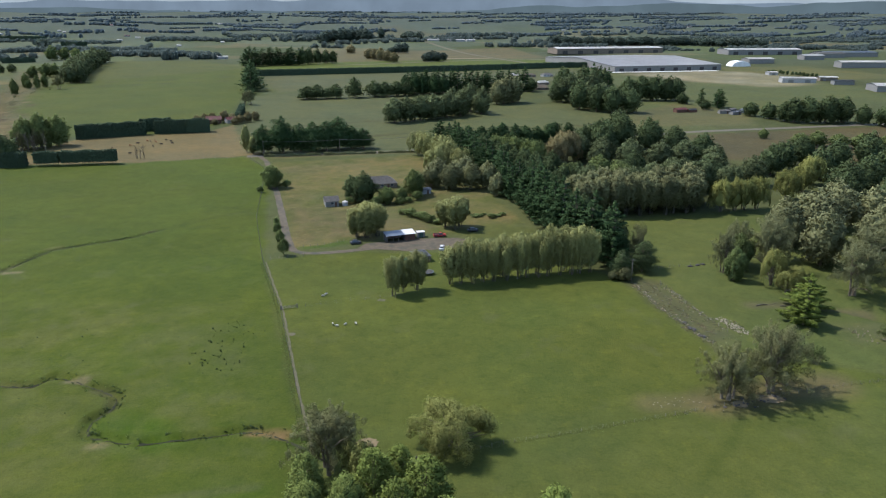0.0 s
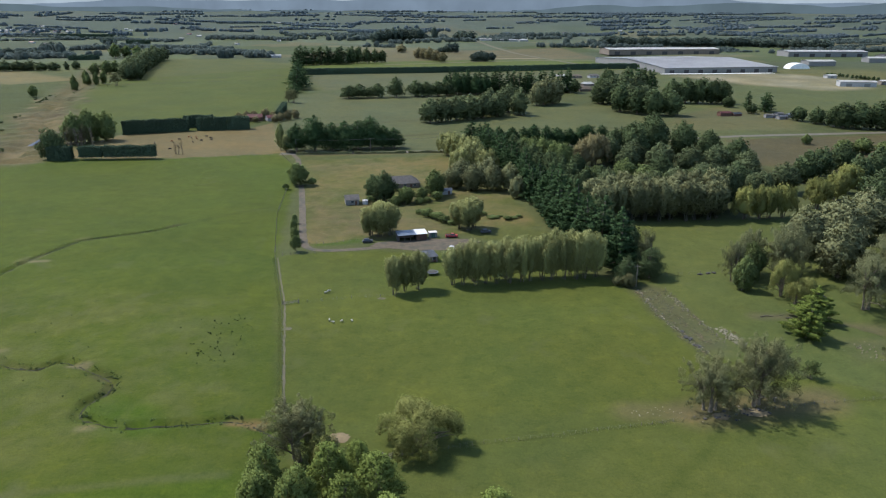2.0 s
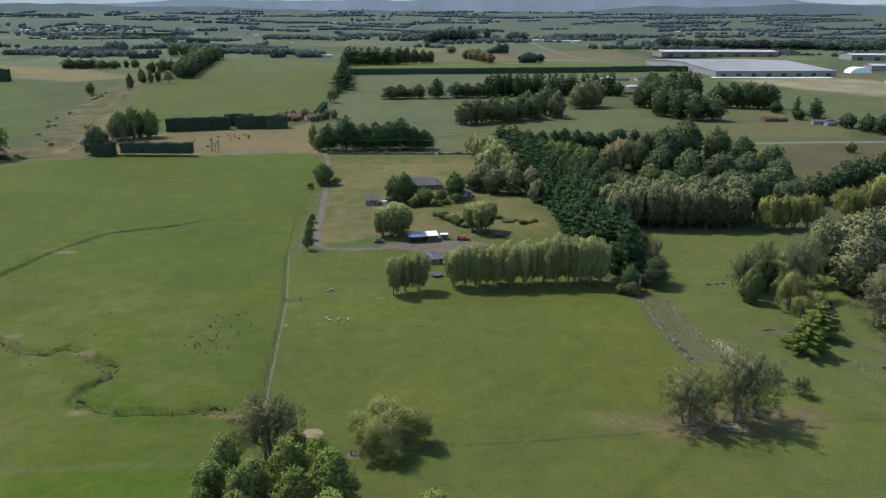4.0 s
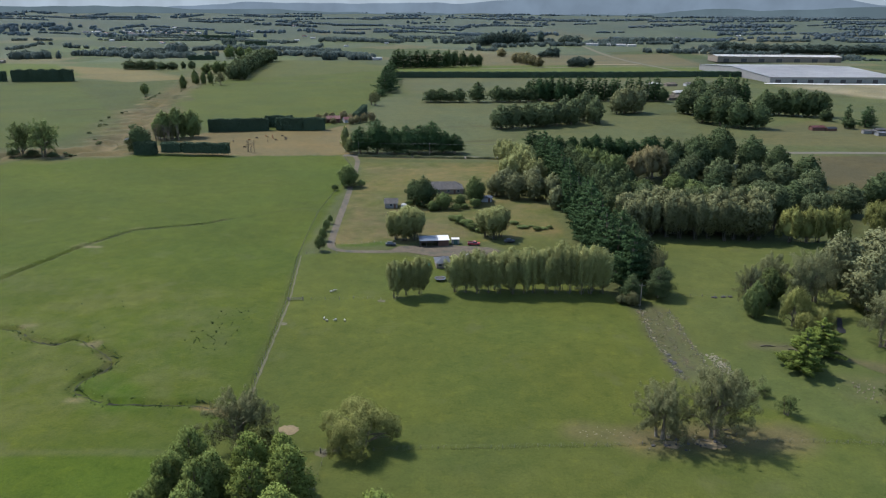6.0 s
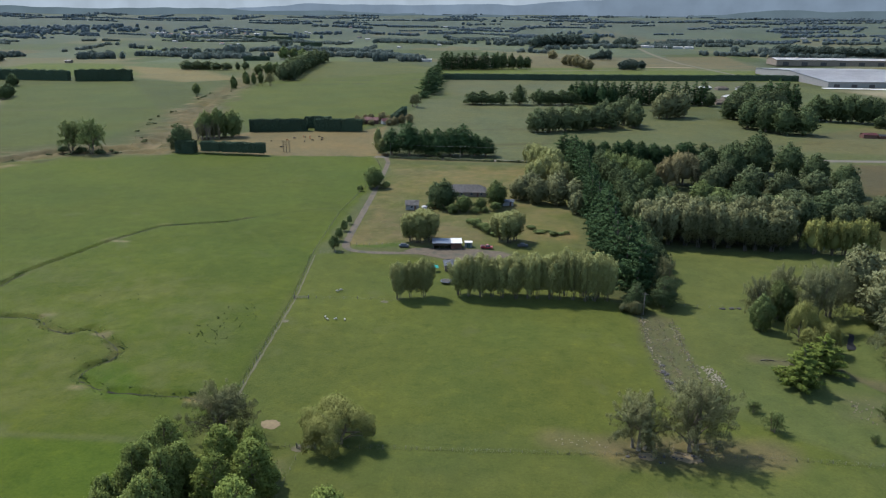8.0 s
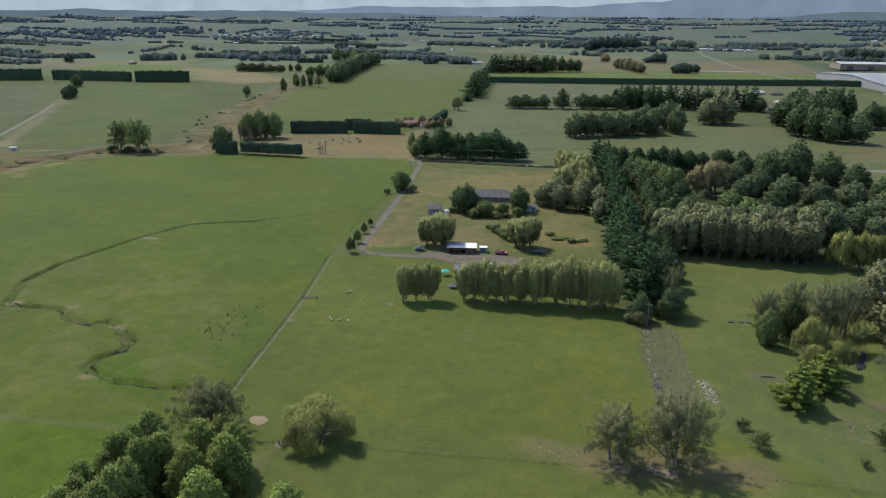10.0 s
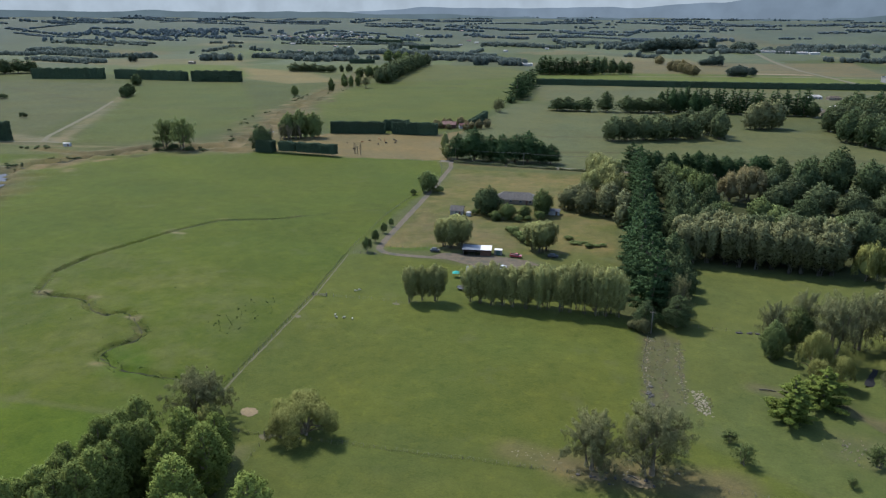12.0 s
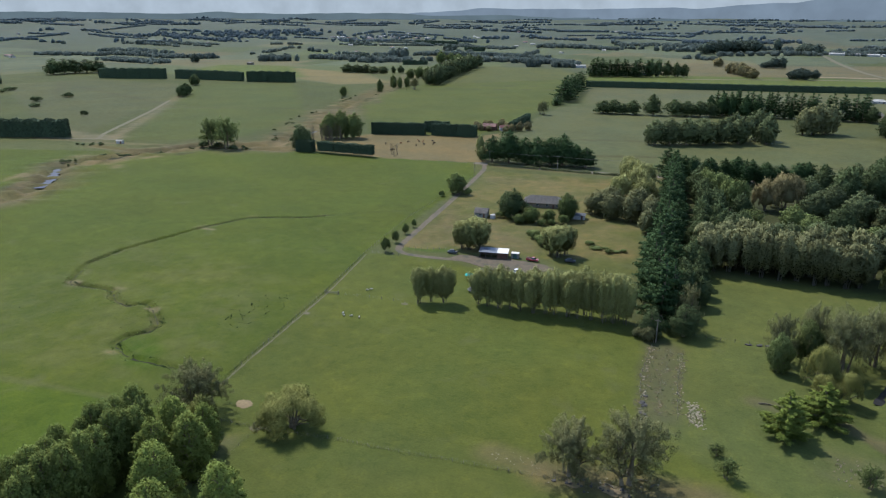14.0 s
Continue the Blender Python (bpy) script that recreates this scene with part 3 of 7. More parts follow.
def patch(name, poly, mat, label, category, lift=0.04, step=2.0, kind="structure", seed=3):
    """A flat area laid on the ground inside a polygon, with an uneven edge."""
    rng = np.random.default_rng(seed)
    bm = bmesh.new()
    vs = []
    for (ax, ay), (bx, by) in zip(poly, poly[1:] + poly[:1]):
        n = max(1, int(math.hypot(bx - ax, by - ay) / step))
        for k in range(n):
            x, y = ax + (bx - ax) * k / n + rng.uniform(-0.2, 0.2) * step, ay + (by - ay) * k / n + rng.uniform(-0.2, 0.2) * step
            vs.append(bm.verts.new((x, y, height(x, y) + lift)))
    f = bm.faces.new(vs)
    bmesh.ops.triangulate(bm, faces=[f])
    bmesh.ops.recalc_face_normals(bm, faces=bm.faces)
    me = bpy.data.meshes.new(name)
    bm.to_mesh(me)
    bm.free()
    me.materials.append(mat)
    return tagged(new(name, me), label, category, kind=kind)


DRIVE = [(-78, 456), (-71, 440), (-61.5, 399), (-51.3, 353.5), (-44.3, 319.3), (-38.4, 290), (-34.6, 274), (-32.5, 267.5), (-27, 265.2), (-14, 267), (-4, 269.5), (12, 273), (30, 277)]
ribbon("driveway", DRIVE, 3.0, GRAVEL, "grey gravel driveway running up to the road", "driveway", 0.06, ragged=0.12)
patch("yard", [(-8, 271), (-5, 276.5), (13, 280.5), (30, 281), (36, 278), (30, 268), (12, 266), (2, 268)], GRAVEL, "grey gravel farm yard before the sheds", "yard", 0.10)
ribbon("road", [(-86, 456), (-78, 457), (16, 467.5), (225, 530), (370, 554), (520, 575), (900, 640)], 7.5, ASPHALT, "pale grey sealed country road", "road", 0.10, 6, 0.03)
ribbon("stock_track", [(-41.3, 257), (-28.6, 212), (-17.2, 160), (-12, 138)], 0.6, TRACK, "pale worn stock track along the fence", "track", 0.05, 1.5, 0.5, 5)
ribbon("creek", [(-284, 268), (-298, 284), (-313, 297), (-326, 307)], 5.5, WATER, "still blue-grey creek water", "water", kind="structure", level=-1.5, step=2, ragged=0.5)
ribbon("creek", [(-266, 486), (-271, 505), (-274, 520)], 3.0, WATER, "narrow blue-grey creek water between rough banks", "water", kind="structure", level=-1.2, step=4)
# The shadow below the creek bank, laid on the ground as a dark ribbon.
ribbon("bank_shadow", [(-329, 322), (-330, 333), (-322, 357), (-316, 382), (-307, 411)], 2.6, MUD_SHADE, "dark ribbon standing in for the creek bank shadow", "bank", 0.15, 3, 0.7, 21)
ribbon("farm_track", [(-402, 396), (-420, 414), (-458, 468), (-515, 547), (-570, 617)], 4.0, TRACK, "pale farm track between paddocks", "track", 0.12, 4, 0.2, 22)
ribbon("farm_track", [(-560, 362), (-470, 372), (-422, 384), (-402, 396), (-384, 398)], 4.0, TRACK, "pale farm track beside the creek", "track", 0.12, 4, 0.3, 23)
ribbon("creek", [(147.5, 222), (148.5, 228), (150.5, 234)], 3.2, POOL, "creek water under trees, darkened in colour for their shade", "water", kind="structure", level=-1.1, step=2, ragged=0.3)
ribbon("stream", STREAM[3:], 0.45, MUD_SHADE, "dark narrow stream bed between grassy banks", "stream", 0.10, 1.6, 0.85, 12)
ribbon("stream", STREAM[1:4], 0.22, MUD_SHADE, "dark narrow drain between grassy banks", "stream", 0.10, 1.6, 0.9, 13)


def disc(name, x, y, r, mat, label, category, lift=0.05, seed=0, squash=0.8):
    rng = np.random.default_rng(seed)
    n = 28
    bm = bmesh.new()
    c = bm.verts.new((x, y, height(x, y) + lift))
    ring = []
    for k in range(n):
        t = 2 * math.pi * k / n
        rr = r * (0.85 + 0.3 * rng.random())
        px, py = x + rr * math.cos(t), y + rr * math.sin(t) * squash
        ring.append(bm.verts.new((px, py, height(px, py) + lift)))
    for k in range(n):
        bm.faces.new((c, ring[k], ring[(k + 1) % n]))
    me = bpy.data.meshes.new(name)
    bm.to_mesh(me)
    bm.free()
    me.materials.append(mat)
    return tagged(new(name, me), label, category, kind="structure")


disc("bare_patch", -0.8, 140.3, 2.4, DIRT, "round patch of bare tan earth", "bare earth", seed=1)
disc("bare_patch", -24.0, 195.2, 1.3, TRACK, "small worn bare patch beside the fence", "bare earth", seed=2)
disc("bare_patch", 9.8, 133.0, 1.5, TRACK, "worn earth in the gateway", "bare earth", seed=3)
disc("bare_patch", 1.5, 218, 1.3, TRACK, "small worn bare patch in the pasture", "bare earth", seed=5)


# ---- far ranges ----
def ridge(name, mat, d, skyline, label, seed):
    """A far range: skyline gives degrees east of north and the height above the eye in thousandths of the distance."""
    az = np.linspace(skyline[0][0], skyline[-1][0], 420)
    up = np.interp(az, [a for a, _ in skyline], [u for _, u in skyline])
    rng = np.random.default_rng(seed)
    for k in range(1, 8):
        up = up + (0.9 / k) * np.sin(az * (0.4 * k + 0.2 * rng.random()) + rng.random() * 6)
    a = np.radians(az)
    x, y = CENTRE[0] + d * np.sin(a), CENTRE[1] + d * np.cos(a)
    vv = np.concatenate([np.stack([x, y, np.zeros_like(x)], -1), np.stack([x, y, 92 + up * d / 1000], -1)])
    q, n = np.arange(len(az) - 1), len(az)
    tagged(new(name, mesh_from(name, vv, np.stack([q, q + 1, q + n + 1, q + n], -1), [mat])), label, "mountain range", kind="structure")


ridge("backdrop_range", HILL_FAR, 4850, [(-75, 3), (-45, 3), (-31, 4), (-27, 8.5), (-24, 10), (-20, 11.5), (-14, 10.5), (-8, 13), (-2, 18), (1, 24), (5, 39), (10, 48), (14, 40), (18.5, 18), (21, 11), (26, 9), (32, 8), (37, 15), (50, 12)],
      "mountain range backdrop glowing blue-grey, haze in its colour", 4)
ridge("backdrop_hills", HILL_NEAR, 4350, [(-80, 3.5), (-62, 4.5), (-45, 4), (-34, 4.5), (-24, 2), (-12, -2), (-2, -4), (4, -1), (10, 5), (16, 6), (20, 9), (27, 6), (33, 10), (38, 12), (50, 8)], "foothill backdrop glowing blue-grey, haze in its colour", 9)
az = np.radians(np.linspace(-80, 56, 60))
sx, sy = CENTRE[0] + 4890 * np.sin(az), CENTRE[1] + 4890 * np.cos(az)
q = np.arange(59)
tagged(new("backdrop_sky", mesh_from("backdrop_sky", np.concatenate([np.stack([sx, sy, np.full(60, z)], -1) for z in (60.0, 320.0)]), np.stack([q, q + 1, q + 61, q + 60], -1), [SKY_GLOW])),
       "pale grey-blue cloudy sky on the horizon", "sky", kind="structure")


# ---- trees ----
def leaves(rng, blobs, n, leaf, droop=0.0, spread=0.5, keep=0.5, slim=0.6, clump=0.52):
    """Leaf clumps over the skins of many lobes. blobs: rows of centre, radii, turn about z."""
    B = np.asarray(blobs, float)
    area = B[:, 3] * B[:, 4] + B[:, 4] * B[:, 5] + B[:, 3] * B[:, 5]
    idx = rng.choice(len(B), n, p=area / area.sum())
    d = rng.normal(size=(n, 3))
    d /= np.linalg.norm(d, axis=1)[:, None]
    r = 0.38 + 0.72 * np.sqrt(rng.random(n)) + (rng.random(n) < 0.13) * rng.uniform(0.1, 0.45, n)
    loc = d * B[idx, 3:6] * r[:, None]
    c, s = np.cos(B[idx, 6]), np.sin(B[idx, 6])
    loc = np.stack([c * loc[:, 0] - s * loc[:, 1], s * loc[:, 0] + c * loc[:, 1], loc[:, 2]], -1)
    nn = d / B[idx, 3:6]
    nn = np.stack([c * nn[:, 0] - s * nn[:, 1], s * nn[:, 0] + c * nn[:, 1], nn[:, 2]], -1)
    nn /= np.linalg.norm(nn, axis=1)[:, None]
    p = B[idx, :3] + loc + rng.normal(0, 0.22, (n, 3)) * B[idx, 3:6].mean(1)[:, None]
    ok = np.ones(n, bool)
    for b_i, b in enumerate(B):
        q = p - b[:3]
        cc, ss = math.cos(-b[6]), math.sin(-b[6])
        q = np.stack([cc * q[:, 0] - ss * q[:, 1], ss * q[:, 0] + cc * q[:, 1], q[:, 2]], -1) / b[3:6]
        ok &= ~((np.einsum("ij,ij->i", q, q) < keep ** 2) & (idx != b_i))
    p, nn = p[ok], nn[ok]
    m = len(p)
    middle = np.array((0.0, 0.0, np.average(B[:, 2], weights=area)))
    out = (p - middle) / (np.abs(p - middle).max(axis=0) + 1e-6)
    out /= np.linalg.norm(out, axis=1)[:, None] + 1e-9
    shade = clump * nn + (1.07 - clump) * out + 0.12 * rng.normal(size=(m, 3))
    shade /= np.linalg.norm(shade, axis=1)[:, None]
    nn = nn + spread * rng.normal(size=(m, 3)) + np.array((0, 0, 0.25))
    nn /= np.linalg.norm(nn, axis=1)[:, None]
    nn = np.where(np.einsum("ij,ij->i", nn, shade)[:, None] < 0, -nn, nn)
    t = np.cross(nn, rng.normal(size=(m, 3)))
    t = t + droop * np.array((0, 0, -1.0))
    t -= nn * np.einsum("ij,ij->i", t, nn)[:, None]
    t /= np.linalg.norm(t, axis=1)[:, None] + 1e-9
    b = np.cross(nn, t)
    size = leaf * rng.uniform(0.55, 1.25, m)[:, None]
    Vq = np.stack([p + t * size, p - t * size * 0.7 + b * size * slim, p - t * size * 0.7 - b * size * slim], 1).reshape(-1, 3)
    return Vq, np.arange(3 * m).reshape(m, 3), np.repeat(shade, 3, axis=0)


def heart(rng, c, r, around=9, up=5):
    """The dense inside of a crown: a lumpy closed blob of triangles."""
    V = [(0, 0, -1.0)]
    for j in range(1, up):
        p = math.pi * j / up
        for k in range(around):
            q = 2 * math.pi * (k + 0.5 * (j % 2)) / around
            f = rng.uniform(0.8, 1.12)
            V.append((f * math.sin(p) * math.cos(q), f * math.sin(p) * math.sin(q), -f * math.cos(p)))
    V.append((0, 0, 1.0))
    F = []
    for k in range(around):
        n = (k + 1) % around
        F.append((0, 1 + n, 1 + k))
        for j in range(up - 2):
            a0, a1, b0, b1 = 1 + j * around + k, 1 + j * around + n, 1 + (j + 1) * around + k, 1 + (j + 1) * around + n
            F += [(a0, a1, b0), (a1, b1, b0)]
        last = 1 + (up - 2) * around
        F.append((last + k, last + n, len(V) - 1))
    V = np.array(V)
    N = V / np.linalg.norm(V, axis=1)[:, None]
    return np.asarray(c) + V * np.asarray(r), np.array(F), N


def golden(k, n, rng, jitter=0.3):
    return k * 2.39996 + rng.uniform(-jitter, jitter)


def lobes(kind, rng):
    """Nominal height and width of a kind of tree, its lobes, and the stems that carry them."""
    B, stems = [], []
    f1, f2, f3, f4 = rng.uniform(0, 6.3, 4)

    def uneven(a, zz):
        """How far the crown swells out this way."""
        return 1 + 0.17 * math.sin(2 * a + f1) * (0.4 + 0.6 * math.cos(zz * 2 + f4)) + 0.12 * math.sin(3 * a + f2 + 2 * zz) + 0.10 * math.sin(5 * a + f3 - 3 * zz)

    if kind in ("willow", "backwillow"):
        H, Wd = 15.0, 8.0
        low, plumes = (0.20, 11) if kind == "willow" else (0.22, 13)
        for k in range(plumes):
            r, a = Wd * 0.37 * math.sqrt((k + 0.25) / plumes), golden(k, plumes, rng, 0.5)
            top, foot = H * (0.93 - 0.15 * k / plumes) * rng.uniform(0.93, 1.03), H * (low + rng.uniform(-0.08, 0.10))
            for j in range(7):
                f = (j + 0.5) / 7
                w = (0.42 + 0.74 * math.sin(math.pi * (0.12 + 0.72 * f))) * rng.uniform(0.82, 1.15)
                out = r * (0.72 + 0.42 * f)
                B.append((out * math.cos(a) + rng.normal(0, 0.22), out * math.sin(a) + rng.normal(0, 0.22), foot + (top - foot) * f, w * 0.9, w * 0.9, w * 1.35, 0))
        stems = [(0.1, 0.05)] + [(0.62 * math.cos(q * 1.571 + f1), 0.62 * math.sin(q * 1.571 + f1)) for q in (0, 1.4, 2.7)]
    elif kind == "round":
        H, Wd = 11.0, 16.0
        n = 30
        for k in range(n):
            u = (k + 0.5) / n
            a = golden(k, n, rng, 0.6)
            swell = 0.25 + 0.75 * uneven(a, u)
            rad, z = Wd * 0.42 * math.sqrt(u) * swell * rng.uniform(0.9, 1.06), H * (0.84 - 0.36 * u ** 2) * rng.uniform(0.88, 1.06) * (0.65 + 0.35 * swell)
            w = rng.uniform(0.95, 1.65)
            x, y = rad * math.cos(a), rad * math.sin(a)
            B.append((x, y, z, w, w, w * 0.95, 0))
            for q in range(6):
                ww, side = rng.uniform(0.35, 0.7), rng.uniform(0, 6.3)
                B.append((x * 1.03 + w * 0.75 * math.cos(side), y * 1.03 + w * 0.75 * math.sin(side), max(z - rng.uniform(0.5, 2.4) - 1.0 * u, 0.9), ww, ww, ww * rng.uniform(1.5, 2.4), 0))
        stems = [(0, 0), (1.0, 0.5), (-0.9, 0.6)]
    elif kind == "aspen":
        H, Wd = 17.0, 9.0
        for k in range(190):
            u = (k + 0.5) / 190
            a = golden(k, 190, rng, 0.6)
            z = 0.06 + 0.90 * u
            R = Wd * 0.43 * min(1.0, (z / 0.22) ** 0.6) * max(0.05, 1 - ((z - 0.30) / 0.70) ** 2 if z > 0.30 else 1) ** 0.75
            rr = R * rng.uniform(0.62, 1.10) * (0.55 + 0.45 * uneven(a, z * 3))
            w = rng.uniform(0.38, 0.80) * (1.1 - 0.35 * z)
            B.append((rr * math.cos(a), rr * math.sin(a), H * z, w, w, w * rng.uniform(1.2, 1.9), 0))
        B.append((0, 0, H * 0.45, Wd * 0.24, Wd * 0.24, H * 0.32, 0))
        stems = [(0, 0)]
    elif kind == "poplar":
        H, Wd = 17.0, 9.0
        for k in range(46):
            u = (k + 0.5) / 46
            a = golden(k, 46, rng, 0.6)
            L, tilt = H * (0.36 * (1 - u) + 0.09) * rng.uniform(0.75, 1.15), math.radians(rng.uniform(20, 40) - 8 * u)
            for f in (0.3, 0.5, 0.7, 0.88, 1.0):
                rad, z = 0.3 + L * f * math.sin(tilt), H * (0.05 + 0.76 * u) + L * f * math.cos(tilt)
                w = (1.15 - 0.7 * f) * rng.uniform(0.7, 1.15)
                B.append((rad * math.cos(a) + rng.normal(0, 0.15), rad * math.sin(a) + rng.normal(0, 0.15), min(z, H * 0.98), w, w, w * 1.5, 0))
        B.append((0, 0, H * 0.45, Wd * 0.2, Wd * 0.2, H * 0.30, 0))
        stems = [(0, 0)]
    elif kind == "broad":
        H, Wd = 14.0, 13.0
        for k in range(190):
            u = (k + 0.5) / 190
            zz, a = 1 - 1.94 * u, golden(k, 190, rng)
            full = math.sqrt(max(0.0, 1 - zz * zz)) if zz > 0 else max(math.sqrt(max(0.0, 1 - zz * zz)), 0.78)
            rr = full * rng.uniform(0.62, 1.06) * uneven(a, zz)
            w = rng.uniform(0.5, 1.2)
            B.append((rr * math.cos(a) * Wd * 0.39, rr * math.sin(a) * Wd * 0.39, H * 0.49 + zz * H * 0.43 * rng.uniform(0.85, 1.06) * (uneven(a * 0.5 + 1, zz) if zz > 0 else 1), w, w, w * rng.uniform(0.7, 1.15), 0))
        stems = [(0, 0), (0.4, -0.3)]
    elif kind == "pine":
        H, Wd = 20.0, 9.0
        for tier in range(10):
            f = tier / 9
            z, R = H * (0.07 + 0.86 * f), Wd * 0.52 * (1 - f) ** 0.75 + 0.45
            arms = 6 if f < 0.7 else 4
            for k in range(arms):
                a = 2 * math.pi * k / arms + tier * 1.1 + rng.uniform(-0.35, 0.35)
                L, rise = R * rng.uniform(0.58, 1.20), rng.uniform(0.15, 0.45)
                zz = z + rng.uniform(-0.5, 0.5)
                for g in (0.34, 0.66, 0.96):
                    B.append((L * g * math.cos(a), L * g * math.sin(a), zz + rise * L * g * g, 0.21 * L + 0.14, 0.10 * L + 0.24, 0.30 + 0.06 * L * (1 - g), a))
        B.append((0, 0, H * 0.96, 0.3, 0.3, 1.1, 0))
        stems = [(0, 0)]
    elif kind == "cypress":
        H, Wd = 17.0, 14.0
        for tier in range(11):
            f = tier / 10
            z, R = H * (0.14 + 0.80 * f), Wd * 0.5 * (1 - f ** 1.6) ** 0.6 + 0.5
            arms = 8 if f < 0.6 else 5
            for k in range(arms):
                a = 2 * math.pi * k / arms + tier * 0.9 + rng.uniform(-0.4, 0.4)
                L = R * rng.uniform(0.6, 1.15)
                B.append((0.6 * L * math.cos(a), 0.6 * L * math.sin(a), z + 0.12 * L + rng.uniform(-0.8, 0.8), 0.42 * L, 0.26 * L + 0.3, 0.5 + 0.07 * L, a))
        stems = [(0, 0), (0.5, 0.2)]
    elif kind == "sparse":
        H, Wd = 14.0, 15.0
        for k in range(74):
            u = (k + 0.5) / 74
            a = golden(k, 74, rng, 0.9)
            tilt = math.radians(105 - 90 * u + rng.uniform(-12, 12))
            L = Wd * 0.48 * rng.uniform(0.72, 1.08) * (0.4 + 0.6 * uneven(a, u))
            for f in (0.35, 0.55, 0.72, 0.88, 1.0):
                rad, z = L * f * math.sin(tilt), H * (0.30 + 0.24 * u) + L * f * math.cos(tilt) * 0.85 + 0.10 * L * math.sin(f * 2.4)
                w = rng.uniform(0.30, 0.68) * (1.2 - 0.45 * f)
                B.append((rad * math.cos(a) + rng.normal(0, 0.25), rad * math.sin(a) + rng.normal(0, 0.25), max(z, 0.8), w, w, w * rng.uniform(1.2, 2.2), 0))
        stems = [(0, 0), (1.2, 0.4), (-1.0, 0.8)]
    elif kind == "bush":
        H, Wd = 4.0, 5.0
        for k in range(18):
            u = (k + 0.5) / 18
            zz, a = 1 - 1.4 * u, golden(k, 18, rng)
            rr = math.sqrt(max(0.0, 1 - zz * zz)) * rng.uniform(0.7, 1.1)
            w = rng.uniform(0.55, 0.95)
            B.append((rr * math.cos(a) * Wd * 0.36, rr * math.sin(a) * Wd * 0.36, H * 0.45 + zz * H * 0.33, w, w, w, 0))
        stems = [(0, 0), (0.3, 0.2)]
    return H, Wd, np.array(B), stems


#            leaf size, clumps by nearness (near, middle, far)
LEAVES = {"willow": ((0.31, 14000), (0.40, 8500), (0.6, 2400)), "backwillow": ((0.38, 12000), (0.46, 8000), (0.7, 2200)),
          "round": ((0.20, 44000), (0.46, 11000), (0.7, 3000)), "poplar": ((0.26, 23000), (0.5, 7000), (0.7, 2400)), "aspen": ((0.235, 14500), (0.42, 8000), (0.8, 2400)),
          "broad": ((0.27, 22000), (0.42, 6600), (0.62, 2600), (0.85, 1400)), "pine": ((0.34, 22000), (0.44, 8600), (0.64, 2300), (0.8, 1500)),
          "cypress": ((0.24, 24000), (0.42, 8600), (0.70, 2800), (0.95, 1400)), "sparse": ((0.14, 42000), (0.33, 8000), (0.65, 2300)),
          "bush": ((0.17, 7000), (0.26, 1700), (0.36, 800))}
HEART = {"broad": (0.31, 0.50, 0.36), "cypress": (0.22, 0.45, 0.32), "round": (0.30, 0.42, 0.25)}
DROOP = {"willow": 1.4, "backwillow": 1.4, "round": 1.8, "sparse": 1.0, "poplar": -0.6, "aspen": -0.5, "pine": -0.7}
CLUMP = {"round": 0.60, "willow": 0.70, "backwillow": 0.55}
SLIM = {"willow": 0.36, "backwillow": 0.40, "round": 0.32, "sparse": 0.42, "pine": 0.34}
tree_store = {}


